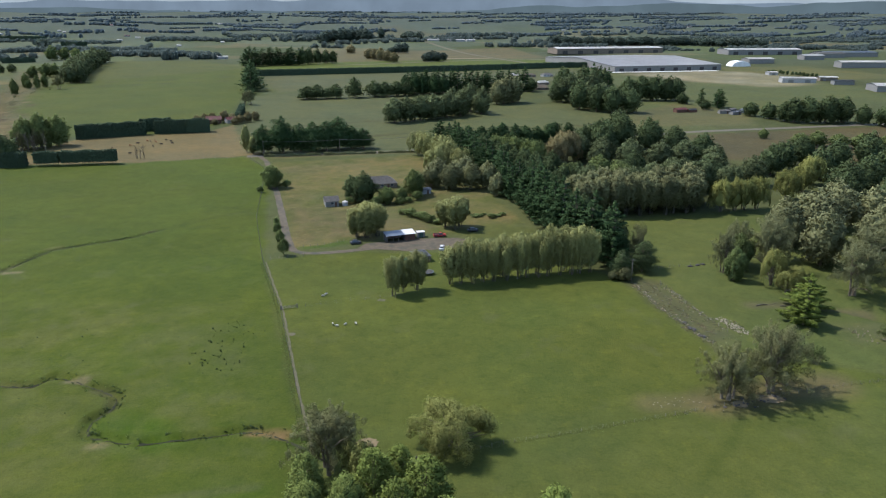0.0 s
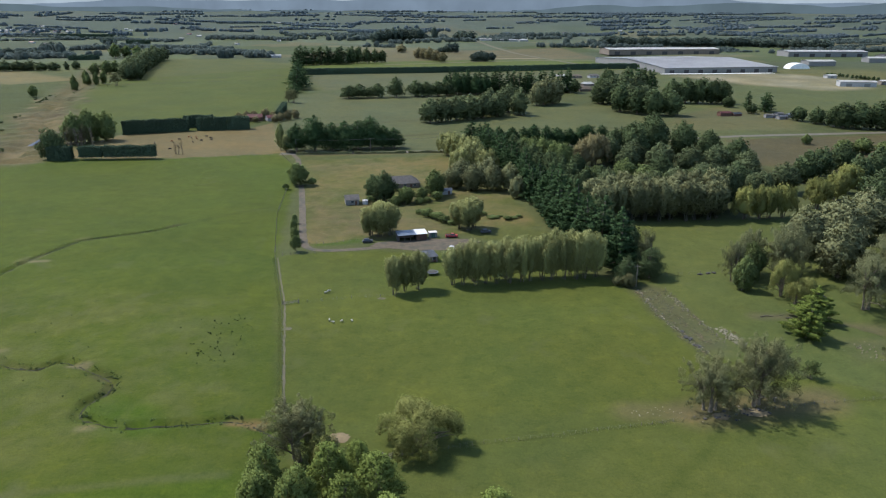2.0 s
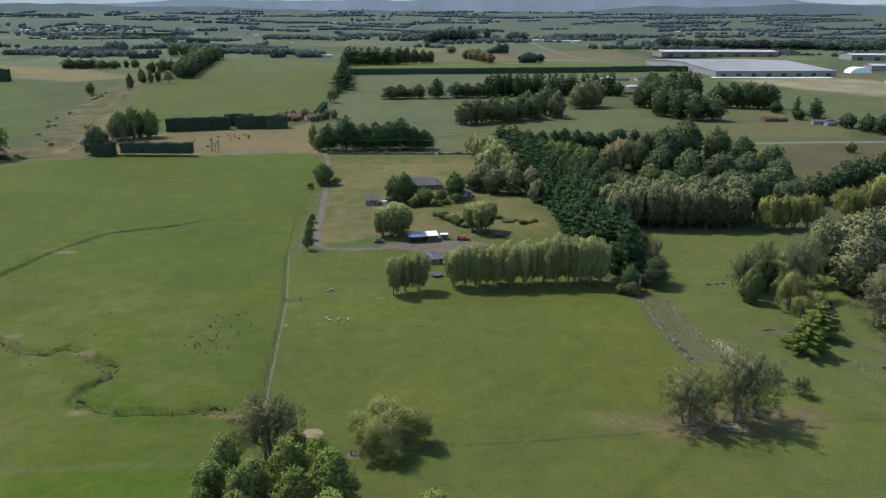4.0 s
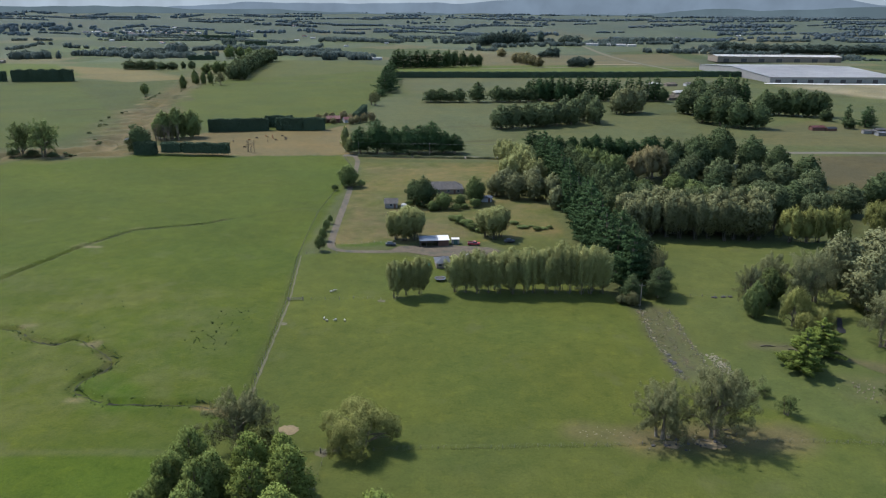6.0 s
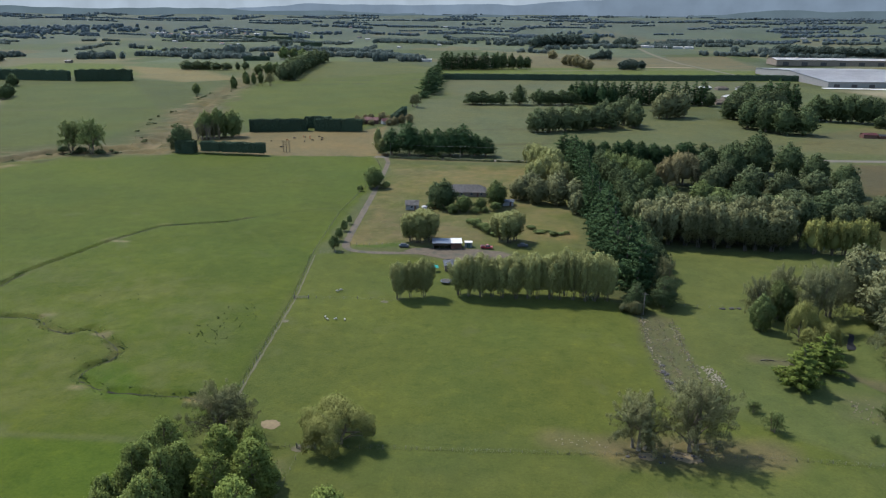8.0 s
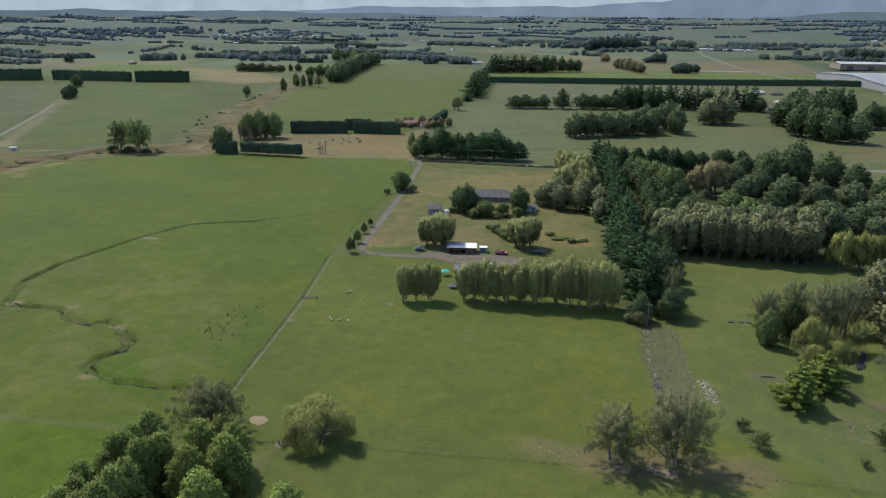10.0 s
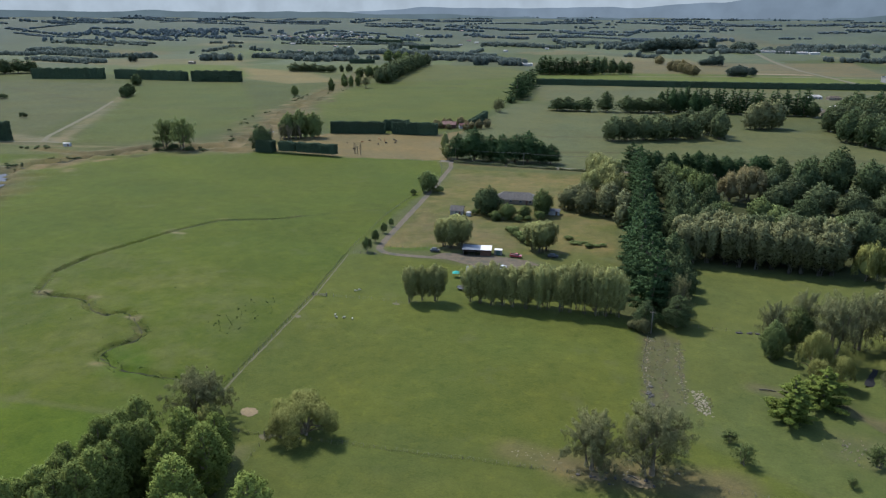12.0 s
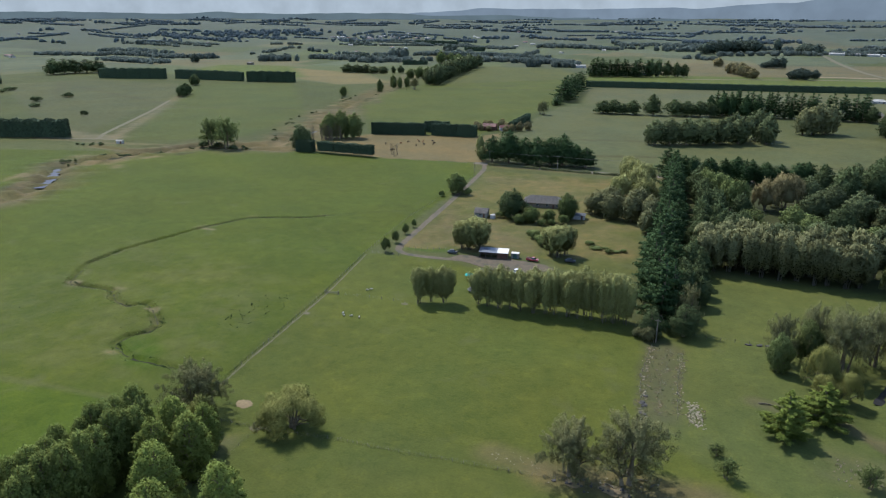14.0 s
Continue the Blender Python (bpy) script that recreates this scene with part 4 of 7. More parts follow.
def tree_meshes(kind, level, variant, leafmat, barkmat):
    key = (kind, level, variant, leafmat.name)
    if key in tree_store:
        return tree_store[key]
    rng = np.random.default_rng([len(kind) * 7 + ord(kind[0]), variant])
    H, Wd, B, stems = lobes(kind, rng)
    size, n = LEAVES[kind][level]
    hang = DROOP.get(kind, 0.0)
    V, F, N = leaves(rng, B, n, size, hang, spread=0.75 if hang > 0.5 else 0.55, slim=SLIM.get(kind, 0.55), clump=CLUMP.get(kind, 0.52))
    if level and kind in HEART:
        wide, mid, tall = HEART[kind]
        v, f, nv = heart(rng, (0, 0, H * mid), (Wd * wide, Wd * wide, H * tall))
        V, F, N = np.concatenate([V, v]), np.concatenate([F, f + len(V)]), np.concatenate([N, nv])
    V[:, 2] = np.maximum(V[:, 2], 0.15)
    crown = smooth(mesh_from("crown", V, F, [leafmat]))
    crown.normals_split_custom_set_from_vertices(N.tolist())
    pieces = []
    r0 = {"pine": 0.34, "cypress": 0.45, "bush": 0.08, "poplar": 0.3, "aspen": 0.3, "willow": 0.15, "backwillow": 0.2}.get(kind, 0.42)
    top = B[:, 2].max()
    bases = []
    for k, (sx, sy) in enumerate(stems):
        reach = 0.9 * top if kind in ("pine", "poplar", "aspen", "cypress") else 0.72 * top
        zs = np.linspace(-0.3, reach, 7)
        lean = 1 + 1.8 * (zs / top).clip(0) if len(stems) > 1 else np.zeros(7)
        wob = np.cumsum(rng.normal(0, 0.07 * H / 15, (7, 2)), axis=0)
        P = np.stack([sx * lean + wob[:, 0], sy * lean + wob[:, 1], zs], -1)
        R = r0 * (0.75 if k else 1.0) * (1 - 0.82 * np.linspace(0, 1, 7)) * np.array([1.35] + [1] * 6)
        pieces.append(tube(P, R, 7 if level < 2 else 5))
        bases.append(P)
    limbs = B[rng.permutation(len(B))[: (18 if level == 0 else 11 if level == 1 else 4)]]
    for b in limbs:
        P0 = bases[rng.integers(len(bases))]
        start = P0[min(5, max(1, int(6 * (b[2] - 0.35 * math.hypot(b[0], b[1])) / top)))]
        end = b[:3]
        if np.linalg.norm(end - start) < 0.4:
            continue
        f = np.linspace(0, 1, 4)[:, None]
        P = start * (1 - f) + end * f + np.array((0, 0, 0.10)) * np.linalg.norm(end - start) * np.sin(f * math.pi)
        pieces.append(tube(P, r0 * 0.42 * (1 - 0.8 * f[:, 0]), 5))
    V, F = join(pieces)
    trunk = smooth(mesh_from("trunk", V, F, [barkmat]))
    tree_store[key] = (H, Wd, crown, trunk)
    return tree_store[key]


NAMES = {"willow": "willow_tree", "backwillow": "willow_tree", "round": "willow_tree", "poplar": "poplar_tree", "aspen": "poplar_tree", "broad": "tree", "pine": "pine_tree",
         "cypress": "cypress_tree", "sparse": "tree", "bush": "bush"}
tree_rng = np.random.default_rng(11)


def tree(kind, x, y, h, w, leaf, label, group="", level=1, bark=None, variants=3):
    v = int(tree_rng.integers(variants))
    H, Wd, crown, trunk = tree_meshes(kind, level, v, LEAF[leaf], bark or BARK)
    turn = float(tree_rng.uniform(0, 360))
    m = Matrix.LocRotScale((x, y, height(x, y)), Euler((0, 0, radians(turn))), (w / Wd, w / Wd, h / H))
    t = thing(NAMES[kind], m, label, "bush" if kind == "bush" else "tree", group)
    part_mesh("trunk", trunk, t)
    part_mesh("crown", crown, t)
    return t


def plant(rows, kind, leaf, label, group="", level=1, bark=None):
    for x, y, h, w in rows:
        tree(kind, x, y, h, w, leaf, label, group, level, bark)


def along(p0, p1, n, h0, h1, w, seed, wobble=0.6):
    rng = np.random.default_rng(seed)
    for k in range(n):
        f = (k + 0.5) / n
        yield (p0[0] + (p1[0] - p0[0]) * f + rng.uniform(-wobble, wobble), p0[1] + (p1[1] - p0[1]) * f + rng.uniform(-wobble, wobble),
               (h0 + (h1 - h0) * f) * rng.uniform(0.92, 1.08), w * rng.uniform(0.88, 1.15))


# the row of willows across the paddock and the pair beside it
ROWLABEL = "tall grey-green willow with several pale stems in a row"
plant(along((22.5, 229.8), (77, 238.5), 14, 15.0, 18.2, 7.6, 1), "willow", "willow", ROWLABEL, "row of willows", 0, PALEBARK)
plant(along((29, 233.8), (75, 242), 8, 15.4, 18.6, 7.6, 2), "willow", "willow", ROWLABEL, "row of willows", 0, PALEBARK)
plant([(5.2, 221.6, 14.2, 7.2), (8.6, 224.6, 13.8, 6.2), (13.0, 226.2, 14.6, 8.4)], "willow", "willow", "grey-green willow standing beside the willow row", "pair of willows", 0, PALEBARK)

# nearest trees
plant([(17.0, 138.0, 9.3, 19.0)], "round", "gold", "round golden-green willow with foliage down to the grass", level=0)
plant([(84.2, 152.0, 13.8, 17.0), (96.8, 155.5, 17.8, 20.5)], "sparse", "grey", "sparse grey-olive tree over bare earth", "pair of olive-grey trees", 0)
plant([(1.5, 116.5, 15.4, 10.0), (10.4, 112.6, 16.0, 11.0), (13.6, 100.6, 16.6, 11.0), (30.6, 101.8, 16.8, 10.5), (5.4, 107.5, 15.6, 10.0), (21.0, 93.5, 15.0, 10.5), (6.0, 121.0, 12.6, 8.0)],
      "aspen", "poplar", "leafy mid-green poplar in a dense clump", "near poplars", 0)
plant(along((-10.0, 117.0), (-5.5, 74.0), 11, 15.0, 18.6, 8.6, 71, 1.0), "aspen", "poplar_dark", "dark green poplar in a dense clump", "near poplars", 0)
plant(along((-4.0, 113.0), (0.5, 78.0), 9, 15.6, 17.6, 9.0, 72, 1.0), "aspen", "poplar_dark", "dark green poplar in a dense clump", "near poplars", 0)
plant([(-7.8, 132.0, 14.4, 19.0)], "sparse", "grey", "grey-olive tree with thin foliage beside the poplars", level=0)
plant([(-1.5, 127.5, 9.0, 7.5)], "round", "gold", "golden-green willow beside the fence", level=1)
plant([(125.5, 191.5, 12.8, 10.5), (133.5, 203.0, 11.5, 10.5)], "pine", "lime", "bright yellow-green conifer on the grass", "yellow-green conifers", 0)
plant([(115.3, 168.0, 5.2, 6.0), (143.0, 179.0, 5.5, 6.5), (137.0, 168.5, 2.4, 3.0), (112.0, 176.0, 3.0, 4.6)], "sparse", "broad", "low straggling green bush on the grass", "bushes", 1)

# trees along the side creek
plant([(121.8, 227.5, 11.5, 8.0), (129.0, 238.0, 13.0, 9.0)], "broad", "broad", "dark ivy-clad tree beside the creek", "creek trees", 0)
plant([(132.5, 222.5, 12.5, 9.5), (133.8, 215.5, 7.4, 7.0), (139.0, 220.0, 9.0, 8.0)], "round", "gold", "golden-green willow beside the creek", "creek trees", 0)
plant([(138.0, 236.0, 20.0, 17.0), (130.0, 244.0, 16.5, 13.0), (121.5, 235.0, 15.5, 10.0), (147.0, 248.0, 19.0, 16.0)], "sparse", "olive", "tall olive-grey tree with thin foliage", "creek trees", 0)
plant([(155.0, 212.0, 18.5, 20.0), (168.0, 226.0, 19.0, 20.0), (172.0, 200.0, 16.0, 18.0)], "sparse", "olive", "wide spreading grey-green willow over the creek", "creek trees", 0)
plant([(160.0, 240.0, 20.0, 18.0), (174.0, 268.0, 20.0, 24.0), (158.0, 262.0, 18.5, 17.0), (190.0, 250.0, 19.0, 20.0), (192.0, 282.0, 19.0, 20.0), (208.0, 262.0, 18.0, 20.0)],
      "broad", "olive", "large grey-green tree in the creekside thicket", "creek trees")
plant([(222.0, 322.0, 20.0, 22.0), (236.0, 305.0, 19.0, 20.0), (212.0, 308.0, 17.0, 15.0), (240.0, 335.0, 18.0, 18.0)], "broad", "dark", "large dark green tree beyond the creek", "creek trees")
plant([(228.0, 360.0, 15.5, 15.0), (214.0, 345.0, 14.0, 13.0), (198.0, 330.0, 15.0, 13.0)], "round", "gold", "yellow-green willow beyond the creek", "creek trees")

# willows behind the far paddock
plant(along((86, 305.5), (147, 313.0), 11, 18.0, 19.5, 10.5, 5, 1.8), "backwillow", "olive", "tall grey-green willow in a close stand", "far willow stand", 1, PALEBARK)
plant(along((84, 313), (150, 321), 11, 20.0, 21.5, 10.5, 6, 2.2), "backwillow", "olive", "tall grey-green willow in a close stand", "far willow stand", 1, PALEBARK)
plant(along((92, 321), (160, 330), 9, 20.0, 21.0, 11.0, 7, 2.5), "backwillow", "wood", "tall green willow in a close stand", "far willow stand", 1, PALEBARK)
plant(along((153, 311), (178, 316), 4, 15.5, 15.0, 11.0, 8), "round", "gold", "yellow-green willow beside the stand", "far willow stand")

# the dark belt of pines
plant(along((83.5, 241), (45, 474), 20, 23.5, 19.5, 12.5, 9, 2.2), "pine", "pine", "tall dark green pine in a shelter belt", "pine belt")
plant(along((85.0, 247), (48, 470), 15, 18.5, 16.0, 10.5, 13, 2.6), "pine", "pine", "tall dark green pine in a shelter belt", "pine belt")
plant(along((77.5, 262), (60, 372), 13, 18.5, 16.0, 9.0, 10, 1.6), "pine", "pine", "dark green pine on the edge of the belt", "pine belt")
plant([(93.5, 238.5, 11.5, 10.5), (84.0, 233.5, 10.0, 8.0)], "cypress", "dark", "dark bushy conifer at the end of the belt", "pine belt", 0)
plant([(93.5, 244.0, 16.0, 9.5)], "sparse", "grey", "pale pinkish-grey tree behind dark conifers", level=0)
plant([(84.3, 229.6, 5.0, 5.0), (81.0, 231.0, 3.5, 4.5)], "bush", "grey", "grey leafless shrub beside a pole", "bushes", 0)

# mixed trees behind the pines
plant([(78, 420, 18.0, 18.5), (87, 408, 17.0, 17.5), (70, 434, 16.0, 15.5)], "round", "broad", "pale olive willow among dark trees", "mixed wood")
plant([(112, 428, 19.0, 20.0), (103, 418, 17.0, 15.0)], "round", "rust", "rusty olive willow among dark trees", "mixed wood")
plant([(122, 436, 16.1, 16.25), (134, 425, 14.95, 17.5), (146, 410, 16.1, 18.75), (126, 405, 14.95, 16.25), (160, 400, 16.1, 18.75), (176, 405, 16.1, 18.75), (190, 395, 14.95, 17.5)], "broad", "wood", "green tree in the mixed wood", "mixed wood")
plant([(140, 446, 21, 20), (155, 456, 24, 22), (172, 452, 22, 20), (158, 474, 24, 22), (142, 466, 20, 18), (184, 438, 19, 18), (196, 424, 17, 17), (128, 450, 18, 15)], "broad", "dark", "large dark dome-shaped tree", "mixed wood")
for k, (x, y) in enumerate(((112, 350), (128, 352), (146, 350), (162, 352), (178, 350), (196, 362), (100, 370), (118, 378), (138, 380), (160, 376), (182, 378), (150, 366), (126, 366), (172, 364))):
    kind, leaf, say = (("broad", "wood", "grey-green tree"), ("broad", "dark", "dark green tree"), ("sparse", "broad", "thin-leaved green tree"), ("round", "wood", "spreading grey-green willow"), ("broad", "broad", "green tree"))[k * 7 % 5]
    h = 11.0 + (k * 37 % 11) * 0.42
    plant([(x, y, h, 15.5 + (k * 23 % 7) * 0.6)], kind, leaf, say + " in the mixed wood", "mixed wood")
plant(along((50, 474), (130, 492), 15, 16.0, 13.5, 12.5, 12, 3.5), "cypress", "pine", "dark conifer in a row beyond the wood", "conifer row")
plant([(87, 471, 17, 7), (39, 488, 17.5, 15), (44, 478, 17, 12)], "pine", "pine", "dark pyramid-shaped conifer beside the road", "conifer row")
plant([(27, 440, 17, 17), (35, 428, 17, 17), (22, 455, 15, 13), (38, 412, 16.5, 16), (30, 402, 15, 15), (44, 398, 15, 14)], "round", "willow", "pale grey-green willow near the road", "roadside willows")

plant([(94, 330, 16, 12), (90, 346, 16, 12), (86, 362, 15, 12), (83, 380, 15, 12), (98, 346, 16, 12), (94, 388, 14, 12), (80, 398, 14, 12)], "broad", "dark", "dark green tree in the shade of the pines", "mixed wood")
plant(along((90, 250), (77, 385), 12, 13, 15, 9.5, 16, 1.5), "broad", "dark", "dark green tree in the shade of the pines", "mixed wood")
plant(along((93, 262), (84, 330), 7, 10, 13, 9.0, 14, 1.5), "broad", "dark", "dark green tree in the shade of the pines", "mixed wood")
plant(along((78, 385), (62, 455), 7, 14, 14, 12.0, 15, 2.5), "broad", "dark", "dark green tree in the shade of the pines", "mixed wood")
# house garden and drive
plant([(26, 368, 12.0, 13.5), (36, 363, 13.5, 13.5), (46, 362, 14.0, 13.0), (55, 364, 13.5, 12.5), (30, 381, 12.0, 14.0), (44, 383, 13.0, 14.0), (57, 347, 11.5, 9.0)], "broad", "olive", "green garden tree beside the house", "garden trees")
plant([(-8.0, 340, 14.18, 14.4), (-14, 345, 11.55, 10.8)], "broad", "dark", "dark green garden tree beside the garage", "garden trees")
plant([(2.5, 337, 8.0, 10.0), (16.4, 351, 13.12, 12.07), (10, 342, 6.3, 8.05), (-2, 333, 4.725, 6.9)], "broad", "broad", "green garden tree before the house", "garden trees")
plant([(17.5, 343, 5, 6), (9, 335, 3.5, 5), (13, 338, 3, 4), (-15, 338, 3.5, 5)], "bush", "broad", "green garden shrub beside the house", "bushes")
plant([(-1.0, 285.5, 14.0, 10.5), (-5.5, 284.0, 14.5, 10.5), (-4.0, 289.5, 14.5, 11.0)], "backwillow", "willow", "grey-green weeping willow behind the open shed", "yard willows", 0, PALEBARK)
plant([(-9.2, 284.5, 12.8, 9.5), (32.0, 293.0, 14.2, 10.5), (28.0, 296.0, 13.2, 9.5), (34.0, 297.0, 13.8, 9.5)], "backwillow", "willow", "grey-green weeping willow beside the yard", "yard willows", 0, PALEBARK)
plant([(10.5, 318, 2.4, 5.5), (13.5, 314, 3.8, 6.5), (16.5, 310.5, 3.0, 5.0), (18.8, 308.2, 4.0, 6.0), (21.5, 304.5, 3.4, 6.0), (24.5, 301.5, 2.2, 4.5), (38.5, 317, 1.8, 5), (43.0, 312, 1.2, 6), (49.5, 309.5, 2.0, 4.5), (55, 313, 1.5, 3.5), (46.5, 314.5, 0.9, 3.2), (52.5, 311.5, 1.1, 4.0)], "bush", "broad", "green scrub on the dry grass", "bushes")
plant([(-35.6, 263.6, 7.0, 4.6), (-38.8, 276.6, 6.4, 4.0), (-42.2, 291, 5.6, 3.4), (-44.2, 302, 4.6, 2.8), (-61.6, 362.5, 3.6, 4.0), (-49.5, 372, 4.5, 5)], "bush", "broad", "small green tree beside the driveway", "driveway saplings")
plant([(-56.5, 372, 12.0, 12.5)], "broad", "broad", "green tree with a round crown beside the drive")

# along the road
plant([(-77, 466, 19, 16), (-65, 467, 24, 20), (-54, 470, 19, 18), (-45.6, 471, 20, 19), (-37, 474, 20, 18), (-29.6, 478, 22, 19), (-13.7, 479, 14, 15), (-21, 479, 16, 15)], "cypress", "pine",
      "dark spreading conifer beside the road", "roadside conifers")
plant([(-88.7, 471, 19, 8), (-83, 462, 12, 8)], "poplar", "willow", "pale grey-green poplar beside the road", "roadside conifers")
plant([(-293, 414, 23, 22), (-277, 415, 25, 24)], "sparse", "broad", "tall open-crowned tree beside the drain", "drain trees")
plant([(-286, 414, 5, 8), (-296, 409, 5, 8), (-274, 417, 4, 7)], "bush", "dark", "dark low scrub beside the drain", "bushes")
plant([(-223, 438, 18.5, 19)], "broad", "dark", "dark rounded tree at the end of a hedge")
plant([(-237, 492, 20, 18), (-229, 497, 22, 19), (-220, 502, 20, 18)], "broad", "broad", "dark green tree behind the hedge", "hedge trees")
plant([(-236, 484, 13, 9), (-229, 490, 14, 9)], "sparse", "grey", "thin grey tree beside the creek", "hedge trees")


def bare_tree(x, y, h, w, label, group):
    """A leafless tree: stem, limbs and fine twigs."""
    H, Wd, crown, trunk = tree_meshes("sparse", 1, int(tree_rng.integers(3)), LEAF["grey"], PALEBARK)
    t = thing("bare_tree", Matrix.LocRotScale((x, y, height(x, y)), Euler((0, 0, float(tree_rng.uniform(0, 6)))), (w / Wd, w / Wd, h / H)), label, "tree", group)
    part_mesh("trunk", trunk, t)
    rng = np.random.default_rng(int(abs(x * 7)))
    pieces = []
    for _ in range(26):
        a, z = rng.uniform(0, 6.3), rng.uniform(0.3, 0.9) * H
        p0 = np.array((rng.normal(0, 0.8), rng.normal(0, 0.8), z))
        p1 = p0 + np.array((math.cos(a) * Wd * 0.3, math.sin(a) * Wd * 0.3, rng.uniform(0.6, 2.4)))
        pieces.append(tube([p0, (p0 + p1) / 2 + (0, 0, 0.3), p1], [0.14, 0.09, 0.03], 4))
    part_mesh("twig_crown", mesh_from("twig_crown", *join(pieces), [PALEBARK]), t)


for x, y, h, w in ((-153, 454.5, 9, 5), (-149, 455.2, 9.5, 5), (-150.5, 453.6, 8, 4)):
    bare_tree(x, y, h, w, "bare grey twiggy tree in the dry field", "bare trees")
for x, y, h, w in ((-241, 474, 13, 7), (-236, 479, 14, 7), (-231, 482, 13, 7), (-226, 479, 13, 7), (-246, 468, 12, 6), (-221, 484, 13, 6)):
    bare_tree(x, y, h, w, "thin grey leafless tree beside the creek", "bare trees")
scrub_rng = np.random.default_rng(41)
for pts, n, leaf, label, group in (([(-338, 344), (-318, 366), (-301, 395), (-286, 417), (-258, 425)], 40, "wood", "low olive scrub along the drain", "drain scrub"),
                                   ([(-394, 366), (-372, 384)], 12, "wood", "low olive scrub along the drain", "drain scrub"),
                                   ([(-334, 312), (-342, 345)], 7, "dark", "low dark scrub on the creek bank", "creek scrub"),
                                   ([(-262, 452), (-300, 500), (-330, 552), (-356, 625), (-372, 690), (-398, 735), (-402, 822), (-392, 880)], 30, "wood", "low grey-green scrub on the creek bank", "creek scrub")):
    run = scrub_rng.uniform(0, len(pts) - 1, n)
    for k, f in enumerate(run):
        px, py = np.interp(f, range(len(pts)), [p[0] for p in pts]), np.interp(f, range(len(pts)), [p[1] for p in pts])
        plant([(px + scrub_rng.normal(0, 4), py + scrub_rng.normal(0, 4), float(scrub_rng.uniform(0.7, 1.9)), float(scrub_rng.uniform(1.6, 4.2)))], "bush", leaf, label, group, 2)

# farther trees
plant([(7.7, 592, 19.38, 21), (18, 598, 20, 21), (30, 606, 20, 22.4), (42, 612, 20, 22.4), (54, 622, 21.25, 22.4), (66, 630, 21.25, 21), (78, 658, 25, 25.2), (60, 645, 21.25, 22.4), (36, 626, 18.75, 19.6), (86, 640, 22.5, 19.6)], "broad", "wood",
      "grey-green tree in a grove on the flat", "middle grove", 2)
plant([(118, 712, 26.4, 26), (128, 720, 25.3, 23.4), (110, 706, 22, 18.2)], "broad", "olive", "grey-green tree on the flat", "middle grove", 2)
plant([(-82, 760, 14.3, 21.6), (-72, 762, 15.6, 18.9), (-62, 765, 11.7, 16.2), (-52, 767, 15.6, 17.55), (-33, 772, 22.1, 20.25), (-12, 778, 18.2, 21.6), (0, 780, 16.9, 20.25), (12, 783, 16.9, 20.25), (22, 786, 15.6, 18.9)], "cypress", "dark",
      "dark tree in a field boundary row", "boundary row", 2)
plant(along((20, 804), (165, 826), 24, 26, 26, 15, 21, 3), "pine", "pine", "tall dark pine in a shelter belt", "tall shelter belt", 2)
plant(along((16, 792), (70, 800), 5, 24, 24, 13, 22, 3), "cypress", "pine", "dark spreading conifer in a shelter belt", "tall shelter belt", 2)
plant([(166, 817, 15, 15)], "broad", "dark", "dark tree beside the shelter belt", "tall shelter belt", 2)
plant([(178, 722, 23.52, 23.4), (190, 730, 26.88, 23.4), (203, 735, 28, 26), (216, 742, 28, 26), (192, 706, 22.4, 20.8), (203, 665, 22.4, 22.1), (196, 680, 22.4, 23.4), (210, 680, 21.28, 20.8), (228, 775, 29.12, 20.8), (218, 790, 29.12, 20.8), (240, 780, 26.88, 18.2)], "broad", "wood",
      "dark green tree in a wood on the flat", "eastern wood", 2)
plant([(212, 752, 34, 17), (222, 764, 36, 18), (231, 770, 34, 16), (205, 744, 31, 16), (238, 762, 31, 15)], "pine", "pine", "tall dark pine in a wood on the flat", "eastern wood", 2)
plant([(252, 735, 22, 23.4), (264, 732, 24.2, 23.4), (277, 730, 25.3, 26), (290, 727, 24.2, 23.4), (300, 728, 22, 20.8), (246, 728, 15.4, 18.2), (240, 722, 11, 15.6)], "broad", "dark", "dark green tree in a roadside wood", "eastern wood", 2)
plant([(310, 688, 18, 9), (317, 667, 19, 14), (322, 672, 18, 12)], "pine", "pine", "dark pine beside the industrial area", "eastern wood", 2)
plant([(322, 612, 12, 16), (330, 596, 13, 18), (336, 580, 16, 18), (340, 574, 20, 22), (351, 572, 21, 22), (364, 568, 22, 24), (380, 572, 20, 22), (391, 560, 15, 16), (402, 548, 17, 22), (300, 655, 9, 12), (296, 700, 10, 14)], "broad", "dark",
      "dark green tree beside the road", "road trees", 2)
plant([(285, 470, 9, 14), (296, 468, 10, 16), (308, 462, 9, 16), (320, 456, 10, 16), (334, 450, 10, 16), (275, 500, 7, 8)], "broad", "broad", "grey-green tree on the brown flat", "road trees", 2)
plant([(x, y, 17, 17) for x, y in ((240, 372), (252, 350), (262, 392), (250, 408), (232, 398), (218, 384), (276, 370), (266, 330), (286, 400), (300, 420), (280, 345), (256, 300), (270, 285))], "broad", "dark",
      "dark green tree in a wood on the flat", "southern wood", 2)
plant([(x, y, 17, 16) for x, y in ((210, 285), (226, 278), (222, 245), (206, 240), (190, 225), (186, 208), (205, 215), (225, 222), (244, 262), (202, 300))], "broad", "olive", "grey-green tree in the creekside thicket", "creek trees", 2)
